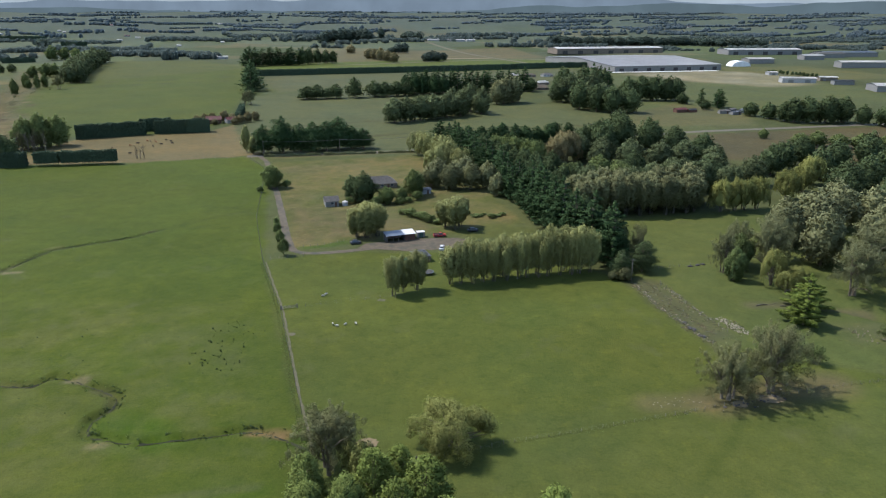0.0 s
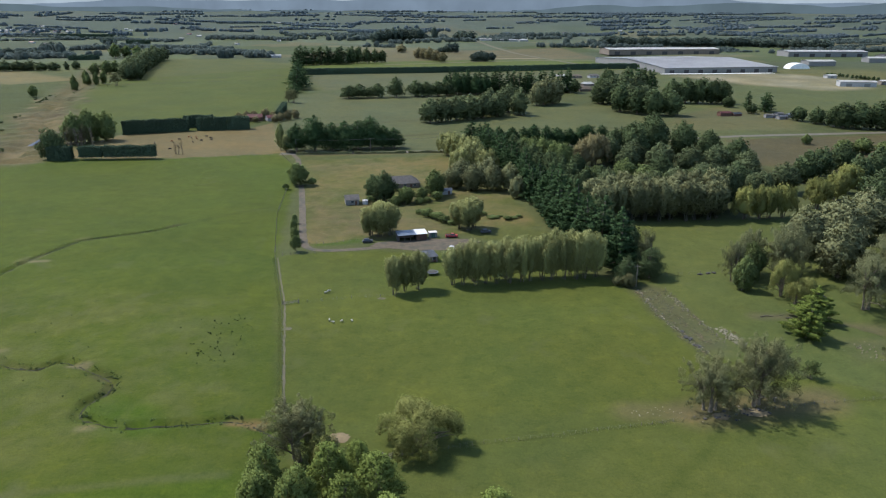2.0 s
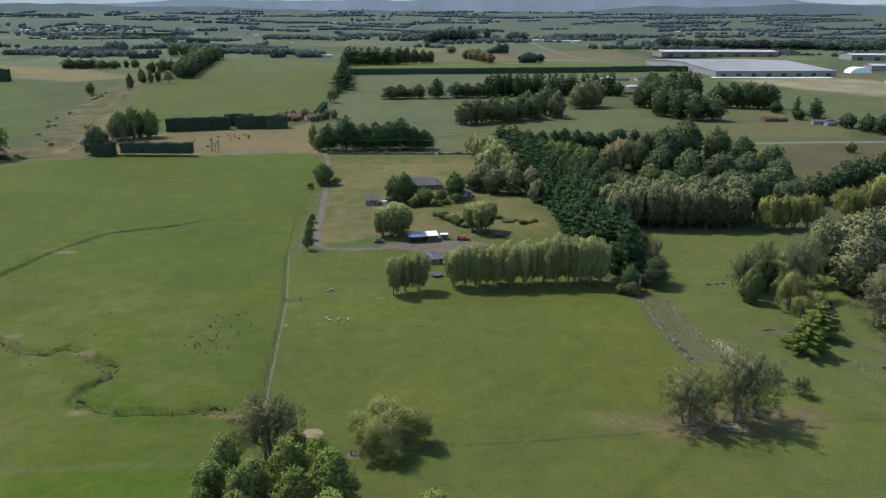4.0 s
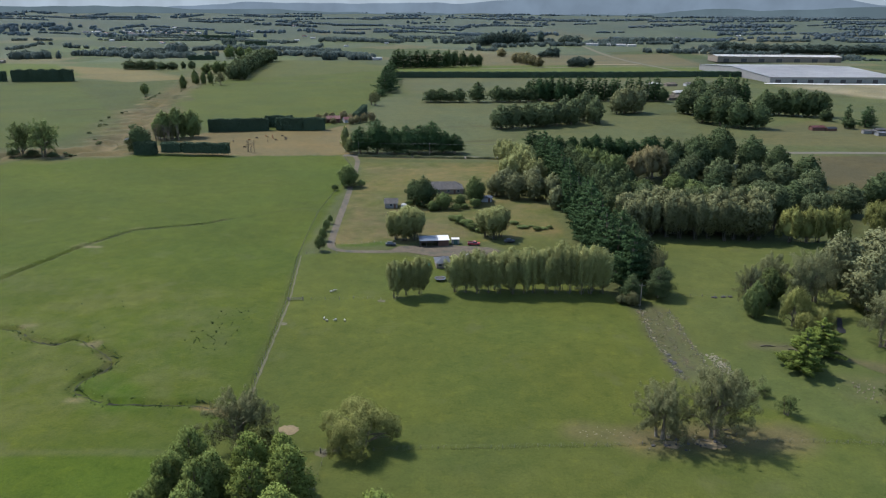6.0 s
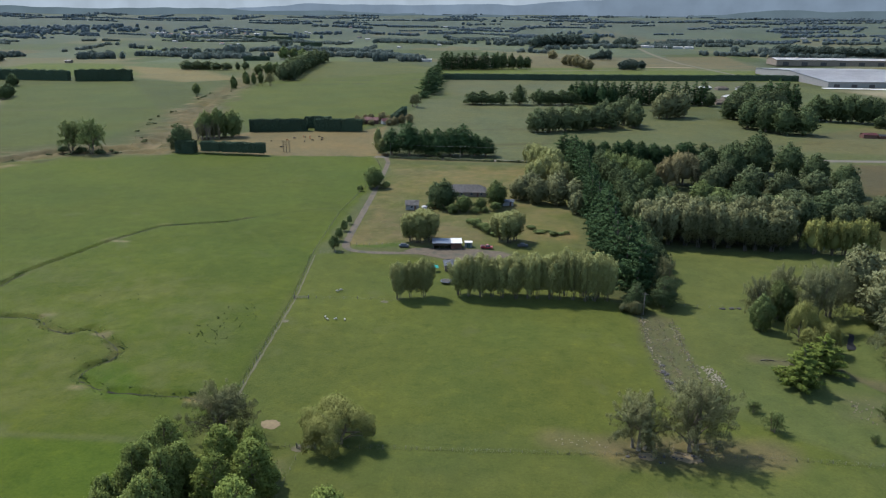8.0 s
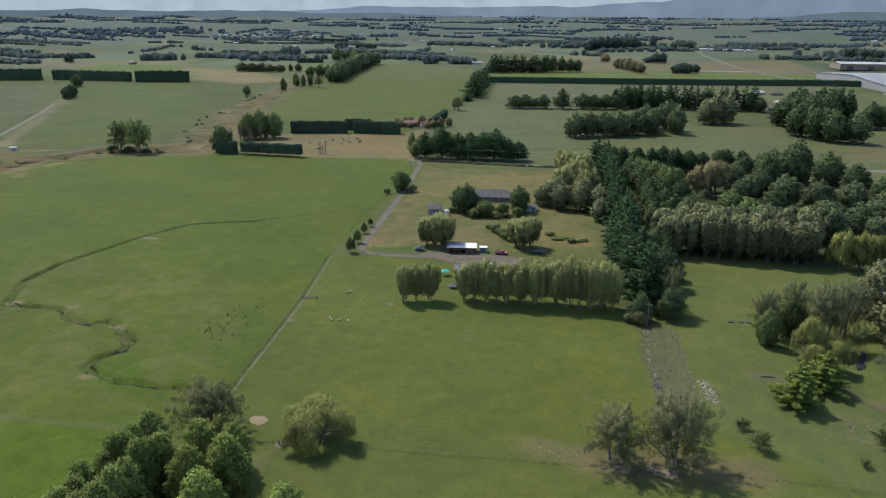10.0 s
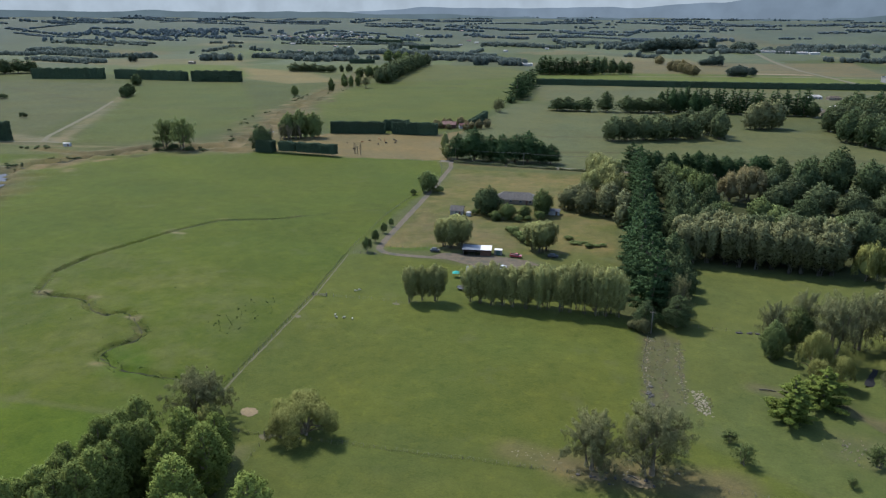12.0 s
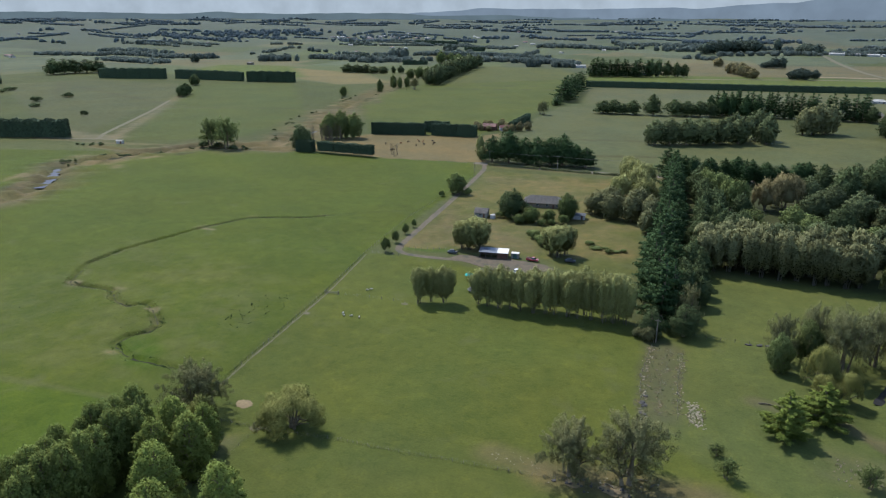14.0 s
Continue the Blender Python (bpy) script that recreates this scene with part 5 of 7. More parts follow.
plant([(-154, 845, 29, 27), (-160, 872, 29, 24), (-166, 905, 28, 24), (-172, 940, 27, 22), (-178, 975, 26, 22), (-186, 1012, 25, 22), (-152, 815, 11, 15), (-148, 800, 8, 12)], "pine", "pine", "tall dark pine in a column", "pine column", 2)
plant(along((-230, 1220), (-146, 1262), 12, 31, 30, 24, 25, 6), "pine", "pine", "tall dark pine in a grove", "northern grove", 3)
plant([(-146, 1270, 28, 20), (-136, 1280, 28, 20), (-122, 1288, 25, 20), (-108, 1296, 23, 20), (-96, 1302, 21, 20)], "broad", "dark", "dark tree beside a pine grove", "northern grove", 3)
plant([(-416, 757, 12.5, 11), (-413, 837, 17, 11), (-426, 892, 17, 12.5), (-409, 882, 16, 9), (-409, 901, 16, 10), (-420, 884, 12, 9)], "broad", "broad", "lone green tree on the river flat", "river flat trees", 2)
plant([(-401, 954, 21, 19), (-401, 975, 26, 20), (-392, 962, 24, 18), (-408, 1000, 26, 22), (-415, 1023, 25, 22), (-424, 1050, 26, 24), (-444, 1108, 26, 26), (-434, 1080, 25, 24), (-460, 1170, 27, 27), (-452, 1140, 26, 24), (-477, 1238, 26, 25), (-470, 1205, 26, 24), (-494, 1316, 22, 26), (-486, 1280, 23, 24)], "broad", "wood",
      "grey-green tree in a long wood", "river wood", 3)
plant(along((-416, 965), (-506, 1310), 14, 23, 24, 26, 66, 6), "broad", "wood", "grey-green tree in a long wood", "river wood", 3)
plant([(-495, 1055, 16, 18), (-476, 1052, 19, 19), (-470, 1068, 17, 18), (-608, 1373, 25, 25), (-590, 1380, 22, 22), (-560, 1360, 22, 24)], "broad", "broad", "green tree in a long wood", "river wood", 3)
plant([(-383, 878, 17, 15)], "sparse", "grey", "pale leafless tree beside dark ones", "river flat trees", 2)
plant([(-646, 1087, 14.5, 27), (-631, 1095, 14.5, 27), (-618, 1102, 14.5, 23), (-597, 1098, 12.5, 23), (-582, 1105, 12.5, 23), (-572, 1125, 12, 10), (-561, 1132, 13, 16)], "broad", "wood", "grey-green tree in a low wood", "river wood", 3)
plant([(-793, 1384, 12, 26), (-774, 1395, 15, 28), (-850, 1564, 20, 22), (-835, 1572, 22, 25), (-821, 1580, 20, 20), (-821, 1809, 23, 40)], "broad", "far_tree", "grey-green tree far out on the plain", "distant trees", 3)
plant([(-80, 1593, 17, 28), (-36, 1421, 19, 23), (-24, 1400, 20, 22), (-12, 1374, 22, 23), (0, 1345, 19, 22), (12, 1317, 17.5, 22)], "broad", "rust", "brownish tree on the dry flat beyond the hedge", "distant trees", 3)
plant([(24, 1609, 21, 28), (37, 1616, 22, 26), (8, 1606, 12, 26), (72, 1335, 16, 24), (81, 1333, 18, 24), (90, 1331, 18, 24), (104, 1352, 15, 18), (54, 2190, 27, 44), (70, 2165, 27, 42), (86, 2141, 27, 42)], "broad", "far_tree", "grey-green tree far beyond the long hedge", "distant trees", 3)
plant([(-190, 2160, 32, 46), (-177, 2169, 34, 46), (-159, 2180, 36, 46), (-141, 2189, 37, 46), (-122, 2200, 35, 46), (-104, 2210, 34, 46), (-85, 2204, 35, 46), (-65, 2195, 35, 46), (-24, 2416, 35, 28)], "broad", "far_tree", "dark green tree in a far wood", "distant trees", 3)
plant([(174, 723, 22, 19), (182, 664, 24, 22), (194, 650, 24, 22), (204, 815, 27, 26), (188, 690, 24, 24), (206, 640, 23, 24), (222, 640, 22, 24), (190, 770, 26, 24)], "broad", "dark", "dark green tree in a wood on the flat", "eastern wood", 2)
plant([(-132, 716, 15, 12), (-138, 722, 12, 10)], "sparse", "olive", "pale olive tree at the foot of a pine column", "pine column", 2)
plant([(-588, 651, 15, 14), (-596, 664, 15, 14), (-604, 676, 14, 14), (-694, 770, 15, 14), (-700, 780, 15, 14)], "broad", "dark", "dark tree beside a farm track", "track trees", 2)
plant([(-695, 531, 7, 14), (-707, 580, 6, 14), (-537, 480, 6, 8), (-849, 594, 5, 18), (-830, 570, 4, 14), (-650, 500, 4, 14)], "bush", "dark", "dark shrub in an open paddock", "paddock shrubs", 2)
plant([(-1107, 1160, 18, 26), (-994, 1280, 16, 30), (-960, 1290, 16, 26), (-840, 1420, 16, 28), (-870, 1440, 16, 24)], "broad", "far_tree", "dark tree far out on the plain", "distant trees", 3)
plant([(-142, 604, 8, 9), (-134, 612, 9, 9), (-126, 606, 7, 8), (-118, 598, 7, 7), (-150, 612, 6, 8), (-146, 592, 6, 7), (-137, 591, 5, 7), (-121, 592, 6, 8), (-152, 598, 7, 8), (-113, 604, 8, 8), (-108, 612, 8, 8)], "broad", "rust", "brownish tree beside a red-roofed barn", "barn trees", 2)


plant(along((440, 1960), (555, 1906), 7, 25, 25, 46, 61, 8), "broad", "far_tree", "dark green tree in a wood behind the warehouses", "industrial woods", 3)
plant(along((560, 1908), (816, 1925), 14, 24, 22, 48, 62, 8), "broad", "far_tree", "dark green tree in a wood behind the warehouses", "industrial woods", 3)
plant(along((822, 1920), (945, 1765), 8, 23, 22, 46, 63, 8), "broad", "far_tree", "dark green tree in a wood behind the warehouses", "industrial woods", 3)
plant(along((568, 1051), (599, 966), 13, 6.4, 6.4, 5.0, 64, 1), "bush", "dark", "small dark tree in a planted row", "planted row", 2)
# ---- hedges ----
def hedge(p0, p1, h, deep, label, gap=0.0, leaf=0.55, group="clipped hedges", lumpy=0.25, mat="hedge", density=3.0, stems=0):
    """A clipped hedge between two points: a leafy skin over a twiggy core, on a line of stems where it is open below."""
    a, b = Vector((*p0, 0)), Vector((*p1, 0))
    L = (b - a).length
    ang = math.atan2(b.y - a.y, b.x - a.x)
    z0 = height((a.x + b.x) / 2, (a.y + b.y) / 2)
    t = thing("hedge", Matrix.Translation(((a.x + b.x) / 2, (a.y + b.y) / 2, z0)) @ Matrix.Rotation(ang, 4, "Z"), label, "hedge", group)
    rng = np.random.default_rng(int(abs(p0[0] * 13 + p0[1] * 7)) + 5)
    area = {0: L * deep, 1: L * (h - gap) * 2, 2: deep * (h - gap) * 2}
    tot = sum(area.values())
    n = int(tot * density / (leaf * leaf * 1.1))
    n = min(n, 9000)
    pick = rng.choice(3, n, p=[area[0] / tot, area[1] / tot, area[2] / tot])
    u, v, s = rng.uniform(-0.5, 0.5, n), rng.random(n), rng.choice((-1, 1), n)
    bulge = lumpy * (np.sin(u * L * 0.8) + np.sin(u * L * 0.31 + 1.0))
    topz = h + lumpy * 1.2 * np.sin(u * L * 0.45 + 2) + rng.normal(0, lumpy * 0.4, n)
    P = np.zeros((n, 3))
    N = np.zeros((n, 3))
    k = pick == 0
    P[k] = np.stack([u[k] * L, (v[k] - 0.5) * deep, topz[k]], -1)
    N[k] = (0, 0, 1)
    k = pick == 1
    P[k] = np.stack([u[k] * L, s[k] * (deep / 2 + bulge[k] * 0.5), gap + v[k] * (topz[k] - gap)], -1)
    N[k, 1] = s[k]
    k = pick == 2
    P[k] = np.stack([s[k] * L / 2, u[k] * deep, gap + v[k] * (topz[k] - gap)], -1)
    N[k, 0] = s[k]
    P += rng.normal(0, 0.12 + lumpy * 0.3, (n, 3))
    P[:, 2] = np.maximum(P[:, 2], 0.1)
    N += 0.55 * rng.normal(size=(n, 3))
    N /= np.linalg.norm(N, axis=1)[:, None]
    T = np.cross(N, rng.normal(size=(n, 3)))
    T /= np.linalg.norm(T, axis=1)[:, None]
    Bv = np.cross(N, T)
    sz = leaf * rng.uniform(0.6, 1.3, n)[:, None]
    Vq = np.stack([P + T * sz, P - T * sz * 0.7 + Bv * sz * 0.6, P - T * sz * 0.7 - Bv * sz * 0.6], 1).reshape(-1, 3)
    part_mesh("foliage", mesh_from("foliage", Vq, np.arange(3 * n).reshape(n, 3), [LEAF[mat]]), t)
    core = one_box(-L / 2 + 0.3, L / 2 - 0.3, -deep / 2 + 0.3, deep / 2 - 0.3, max(gap, 0.05), h - 0.35)
    part("core", core, LEAF[mat], t)
    for q in range(stems):
        x = -L / 2 + L * (q + 0.5) / stems + float(rng.uniform(-0.3, 0.3))
        part("stem", cylinder(0.16, 0.11, -0.2, gap + 0.4, 6, x, float(rng.uniform(-0.4, 0.4))), PALEBARK, t)
    return t


HEDGE = "tall dark clipped shelter hedge beside a dry field"
hedge((-223, 433), (-210, 434.5), 8.5, 6, HEDGE, 0.0)
hedge((-205, 435.5), (-192, 436.8), 8.0, 4.5, HEDGE, 1.9, stems=9)
hedge((-190.5, 437), (-160, 440), 8.0, 4.5, HEDGE, 1.9, stems=18)
hedge((-220, 529), (-177, 546), 9.6, 5, HEDGE)
hedge((-171, 548.5), (-150, 553), 9.6, 5, HEDGE)
hedge((-149, 553.2), (-133, 556.5), 9.6, 5, HEDGE)
hedge((-186, 562), (-165, 568), 9.0, 4, HEDGE)
hedge((-121, 604), (-130, 668), 7, 4, "dark clipped hedge beside the barn")
for k in range(5):
    p, q = (-186 + 98 * k, 1038 + 26 * k), (-87 + 98 * k, 1064.2 + 26 * k)
    hedge(p, q, 8, 7, "very long dark clipped pine hedge", leaf=0.9, density=2.2, group="long pine hedge")
hedge((304, 1166), (480, 1192), 8, 7, "very long dark clipped pine hedge", leaf=0.9, density=2.2, group="long pine hedge")
FARH = "dark green shelter hedge across the plain"
for p, q, h in (((-922, 785), (-826, 835), 15.5), ((-816, 848), (-686, 862), 13.5), ((-671, 858), (-600, 884), 15), ((-484, 364), (-431, 389), 13.5), ((-560, 330), (-487, 362), 13.5), ((-1100, 560), (-950, 640), 14), ((-670, 1319), (-625, 1343), 8),
                ((-1136, 2166), (-970, 2156), 12.5), ((-842, 1952), (-789, 1982), 9.7)):
    hedge(p, q, h, 7, FARH, leaf=1.0, lumpy=0.7, group="plain hedges", mat="hedge", density=2.6)
plant([(-1012, 849, 23, 30), (-1023, 835, 24, 32), (-1030, 816, 25, 32), (-1033, 800, 26, 32), (-1033, 780, 27, 32)], "cypress", "dark", "dark spreading conifer above a hedge", "plain hedges", 3)
for p, q in (((-75, 455), (-40, 459)), ((-38, 459), (-5, 462)), ((-3, 462), (24, 465))):
    hedge(p, q, 0.9, 1.5, "low olive roadside hedge", leaf=0.35, lumpy=0.35, group="roadside hedge", mat="olive", density=2.5)


# ---- buildings ----
def building(name, x, y, turn, L, D, eave, rise, wall, roof, label, category="building", hip=0.0, windows=0, door=True, group="", overhang=0.4):
    """A low building along its own x: walls, a gable or hip roof with real eaves, windows and a door on its front."""
    t = thing(name, pose(x, y, height(x, y), 0, 0, turn), label, category, group)
    if hip <= 0 and rise > 0:
        part("wall", prism([(-D / 2, -0.2), (D / 2, -0.2), (D / 2, eave), (0, eave + rise - 0.05), (-D / 2, eave)], -L / 2, L / 2), wall, t)
    else:
        part("wall", one_box(-L / 2, L / 2, -D / 2, D / 2, -0.2, eave), wall, t)
    o = overhang
    bm = bmesh.new()
    if rise <= 0:
        box(bm, -L / 2 - o, L / 2 + o, -D / 2 - o, D / 2 + o, eave + 0.01, eave + 0.25)
    else:
        slope = rise / (D / 2)
        xs = (-L / 2 - o, L / 2 + o)
        lo = eave - slope * o + 0.06
        v = [bm.verts.new(c) for c in ((xs[0], -D / 2 - o, lo), (xs[1], -D / 2 - o, lo), (xs[1], D / 2 + o, lo), (xs[0], D / 2 + o, lo),
                                       (xs[0] + hip, 0, eave + rise + 0.06), (xs[1] - hip, 0, eave + rise + 0.06))]
        for f in ((0, 1, 5, 4), (2, 3, 4, 5), (1, 2, 5), (3, 0, 4)):
            if len(f) == 4 or hip > 0:
                bm.faces.new([v[q] for q in f])
        g = bmesh.ops.solidify(bm, geom=bm.faces[:], thickness=0.14)
    part("roof", bm, roof, t)
    if windows:
        for k in range(windows):
            wx = -L / 2 + L * (k + 0.5) / windows
            w = part("window", one_box(wx - 0.75, wx + 0.75, -D / 2 - 0.05, -D / 2 + 0.04, eave * 0.38, eave * 0.85), WALL_WHITE, t)
            part("pane", one_box(wx - 0.65, wx + 0.65, -D / 2 - 0.08, -D / 2 - 0.045, eave * 0.42, eave * 0.81), GLASS, w)
    if door:
        dx = L * 0.28
        part("door", one_box(dx - 0.5, dx + 0.5, -D / 2 - 0.06, -D / 2 + 0.02, 0, 2.05), WALL_BRICK, t)
    return t


FT = 13.2
building("house", -3.5, 371, FT, 21, 11, 2.7, 2.8, WALL_TAN, ROOF_GREY, "low house with a grey roof among garden trees", "house", hip=4.0, windows=4)
building("garage", -23.6, 335.5, FT, 6.2, 7, 2.7, 1.6, WALL_GREY, ROOF_GREY, "small garage with grey roof and pale walls", "garage", windows=1)
building("garden_shed", 21, 355, FT, 7, 4, 2.2, 0.8, WALL_WHITE, ROOF_BLUE, "small pale shed beside the garden trees", "shed")
building("cottage", 15.6, 256.5, FT + 4, 5.2, 7.0, 2.3, 1.4, WALL_TAN, ROOF_COTTAGE, "cottage with blue-grey roof behind the willow row", "house", hip=3.4, windows=2)

# open-fronted farm shed
shed = thing("open_shed", pose(8.0, 280.6, 0.05, 0, 0, FT + 3), "open-fronted farm shed with dark and white roof", "shed")
part("back_wall", one_box(-5.9, 5.9, 2.3, 2.45, -0.1, 2.9), WALL_TAN, shed)
part("end_wall", one_box(5.75, 5.9, -2.3, 2.29, -0.1, 2.7), WALL_BRICK, shed)
part("front_wall", one_box(1.6, 5.74, -2.44, -2.3, -0.1, 2.5), WALL_BRICK, shed, "brown boarded closed bay")
part("inner_wall", one_box(1.45, 1.59, -2.3, 2.29, -0.1, 2.6), INSIDE, shed)
part("end_wall", one_box(-5.9, -5.75, -2.3, 2.29, -0.1, 2.7), INSIDE, shed)
for px in (-5.6, -3.3, -1.0):
    part("post", one_box(px - 0.09, px + 0.09, -2.42, -2.24, -0.1, 2.55), POSTWOOD, shed)
bm = prism([(-2.9, 2.55), (2.7, 3.0), (2.7, 3.1), (-2.9, 2.65)], -6.2, 1.5)
part("roof", bm, ROOF_BLUE, shed, "dark blue-grey iron roof")
bm = prism([(-2.9, 2.6), (2.7, 3.05), (2.7, 3.15), (-2.9, 2.7)], 1.52, 6.2)
part("roof", bm, ROOF_PALE, shed, "bright pale iron roof")
cont = thing("container", pose(16.6, 283.4, 0.05, 0, 0, FT), "small green-grey storage container beside the shed", "container")
part("box", one_box(-1.6, 1.6, -1.2, 1.2, 0, 2.2, bevel=0.04), WALL_GREY, cont)
part("lid", one_box(-1.66, 1.66, -1.26, 1.26, 2.21, 2.3), ROOF_PALE, cont)
for dx in (-0.4, 0.4):
    part("door", one_box(dx - 0.37, dx + 0.37, -1.25, -1.205, 0.1, 2.1), WALL_GREEN, cont)


def tank(x, y, r, h, mat, label):
    t = thing("water_tank", pose(x, y, height(x, y)), label, "tank")
    part("drum", cylinder(r, r, -0.1, h, 20), mat, t)
    part("cap", cylinder(r * 1.02, r * 0.25, h, h + r * 0.3, 20), mat, t)
    return t


tank(-17.0, 334.5, 1.4, 1.9, WALL_WHITE, "round white water tank beside the garage")


def vehicle(name, x, y, turn, L, W, mat, label, ute=False):
    """A small car or utility: body, cabin with panes, four wheels."""
    t = thing(name, pose(x, y, 0.10 + height(x, y), 0, 0, turn), label, "car")
    part("body", prism([(-W / 2, 0.35), (W / 2, 0.35), (W / 2, 0.85), (W / 2 - 0.1, 1.02), (-W / 2 + 0.1, 1.02), (-W / 2, 0.85)], -L / 2, L / 2), mat, t)
    c0, c1 = (-0.35 * L, 0.22 * L) if not ute else (-0.08 * L, 0.24 * L)
    bm = bmesh.new()
    lo, hi = W / 2 - 0.12, W / 2 - 0.3
    v = [bm.verts.new(p) for p in ((c0, -lo, 1.02), (c1 + 0.3, -lo, 1.02), (c1 + 0.3, lo, 1.02), (c0, lo, 1.02), (c0 + 0.3, -hi, 1.62), (c1 - 0.3, -hi, 1.62), (c1 - 0.3, hi, 1.62), (c0 + 0.3, hi, 1.62))]
    for f in ((0, 1, 5, 4), (1, 2, 6, 5), (2, 3, 7, 6), (3, 0, 4, 7)):
        bm.faces.new([v[q] for q in f])
    part("windows", bm, GLASS, t, "dark car glass")
    part("roof", one_box(c0 + 0.27, c1 - 0.27, -hi - 0.02, hi + 0.02, 1.61, 1.67, bevel=0.02), mat, t)
    if ute:
        part("tray", one_box(-L / 2 + 0.15, c0 - 0.1, -W / 2 + 0.15, W / 2 - 0.15, 1.025, 1.06), INSIDE, t)
        for s in (-1, 1):
            part("tray_side", one_box(-L / 2 + 0.05, c0 - 0.05, s * (W / 2 - 0.06) - 0.05, s * (W / 2 - 0.06) + 0.05, 1.0, 1.3), mat, t)
    for sx in (-0.31, 0.31):
        for s in (-1, 1):
            w = cylinder(0.34, 0.34, -0.11, 0.11, 16)
            bmesh.ops.transform(w, matrix=pose(sx * L, s * (W / 2 - 0.1), 0.34, 90), verts=w.verts)
            wh = part("wheel", w, TYRE, t)
            r = cylinder(0.2, 0.2, -0.02, 0.02, 12)
            bmesh.ops.transform(r, matrix=pose(sx * L, s * (W / 2 + 0.015), 0.34, 90), verts=r.verts)
            part("rim", r, WIRE, wh)
    for s in (-1, 1):
        part("headlight", one_box(L / 2 - 0.02, L / 2 + 0.02, s * (W / 2 - 0.35) - 0.15, s * (W / 2 - 0.35) + 0.15, 0.62, 0.78), WALL_WHITE, t)
    return t


vehicle("utility_truck", 24.4, 283.0, FT - 6, 5.0, 1.85, RED_PAINT, "red utility truck parked on the gravel yard", True)
vehicle("car", 24.2, 266.5, 80, 4.3, 1.75, WHITE_PAINT, "white car parked on the gravel yard")
vehicle("car", -9.4, 275.8, FT, 4.2, 1.8, ROOF_DARK, "dark vehicle parked beside the shed")
# A grey car painted dark to carry the shade of the trees.
vehicle("car", 38.7, 289.3, FT, 4.4, 1.8, ROOF_DARK, "parked grey vehicle, tree shade put into its dark colour")

# trampoline with a green cover, and a playhouse under the willows
tr = thing("trampoline", pose(17.5, 240.5, height(17.5, 240.5)), "round trampoline with blue-grey rim on the lawn", "trampoline")
part("mat", cylinder(1.75, 1.75, 0.86, 0.89, 24), INSIDE, tr)
bm = bmesh.new()
inner = [bm.verts.new((1.75 * math.cos(q * math.pi / 12), 1.75 * math.sin(q * math.pi / 12), 0.92)) for q in range(24)]
outer = [bm.verts.new((2.1 * math.cos(q * math.pi / 12), 2.1 * math.sin(q * math.pi / 12), 0.9)) for q in range(24)]
for q in range(24):
    bm.faces.new((inner[q], inner[(q + 1) % 24], outer[(q + 1) % 24], outer[q]))
bmesh.ops.solidify(bm, geom=bm.faces[:], thickness=0.06)
part("rim", bm, ROOF_BLUE, tr)
for q in range(6):
    a = q * math.pi / 3
    part("leg", cylinder(0.03, 0.03, -0.05, 0.88, 8, 1.95 * math.cos(a), 1.95 * math.sin(a)), WIRE, tr)
gz = thing("garden_gazebo", pose(10.4, 251.4, height(10.4, 251.4), 0, 0, 20), "small bright green canopy on thin legs", "canopy")
bm = bmesh.new()
bmesh.ops.create_cone(bm, cap_ends=True, segments=4, radius1=2.0, radius2=0.05, depth=0.8, matrix=pose(0, 0, 2.2, 0, 0, 45))
part("canopy", bm, GREEN_CLOTH, gz)
for sx in (-1.2, 1.2):
    for sy in (-1.2, 1.2):
        part("leg", cylinder(0.03, 0.03, -0.05, 1.85, 6, sx, sy), WIRE, gz)
ph = thing("playhouse", pose(41.3, 240.0, height(41.3, 240), 0, 0, FT), "small brown raised playhouse with pale roof", "playhouse")
part("cabin", one_box(-1.0, 1.0, -0.9, 0.9, 1.2, 2.8), WALL_BRICK, ph)
part("roof", prism([(-1.2, 2.75), (0, 3.7), (1.2, 2.75), (1.2, 2.85), (0, 3.82), (-1.2, 2.85)], -1.2, 1.2), ROOF_PALE, ph)
for sx in (-0.9, 0.9):
    for sy in (-0.8, 0.8):
        part("leg", one_box(sx - 0.06, sx + 0.06, sy - 0.06, sy + 0.06, -0.1, 1.22), POSTWOOD, ph)

# red barn and farm buildings to the north-west
building("barn", -140, 600, FT, 12, 8, 3.4, 2.2, WALL_BRICK, ROOF_RED, "red-roofed barn among brownish trees", "barn")
building("barn", -126, 602, FT + 20, 10, 7, 3.0, 1.8, WALL_WHITE, ROOF_RED, "low red-roofed farmhouse among trees", "house")
building("hay_shed", -134, 615, FT, 8, 6, 3.0, 1.2, WALL_TAN, ROOF_DARK, "dark roofed farm shed among trees", "shed")
building("field_shed", 270, 641, FT, 11, 6, 2.8, 1.2, WALL_BRICK, ROOF_RED, "small reddish shed in a paddock", "shed")
building("field_shed", 281, 641.5, FT, 8, 5, 2.2, 1.0, WALL_BRICK, ROOF_DARK, "low dark lean-to beside a reddish shed", "shed")
building("hut", -367, 389, 20, 4.6, 3.0, 2.2, 0.6, WALL_WHITE, ROOF_PALE, "small white hut beside a drain", "hut")
for k, (hx, hy, L) in enumerate(((134, 2187, 36), (176, 2200, 30), (214, 2222, 40), (252, 2236, 26))):
    building("farm_building", hx, hy, 12, L, 14, 5.0, 2.0, WALL_WHITE, ROOF_PALE, "long pale farm building out on the plain", "building", group="distant houses")
building("house", -313, 1407, 15, 22, 9, 4.0, 2.0, WALL_WHITE, ROOF_PALE, "white house beside a row of trees", "house", group="distant houses")
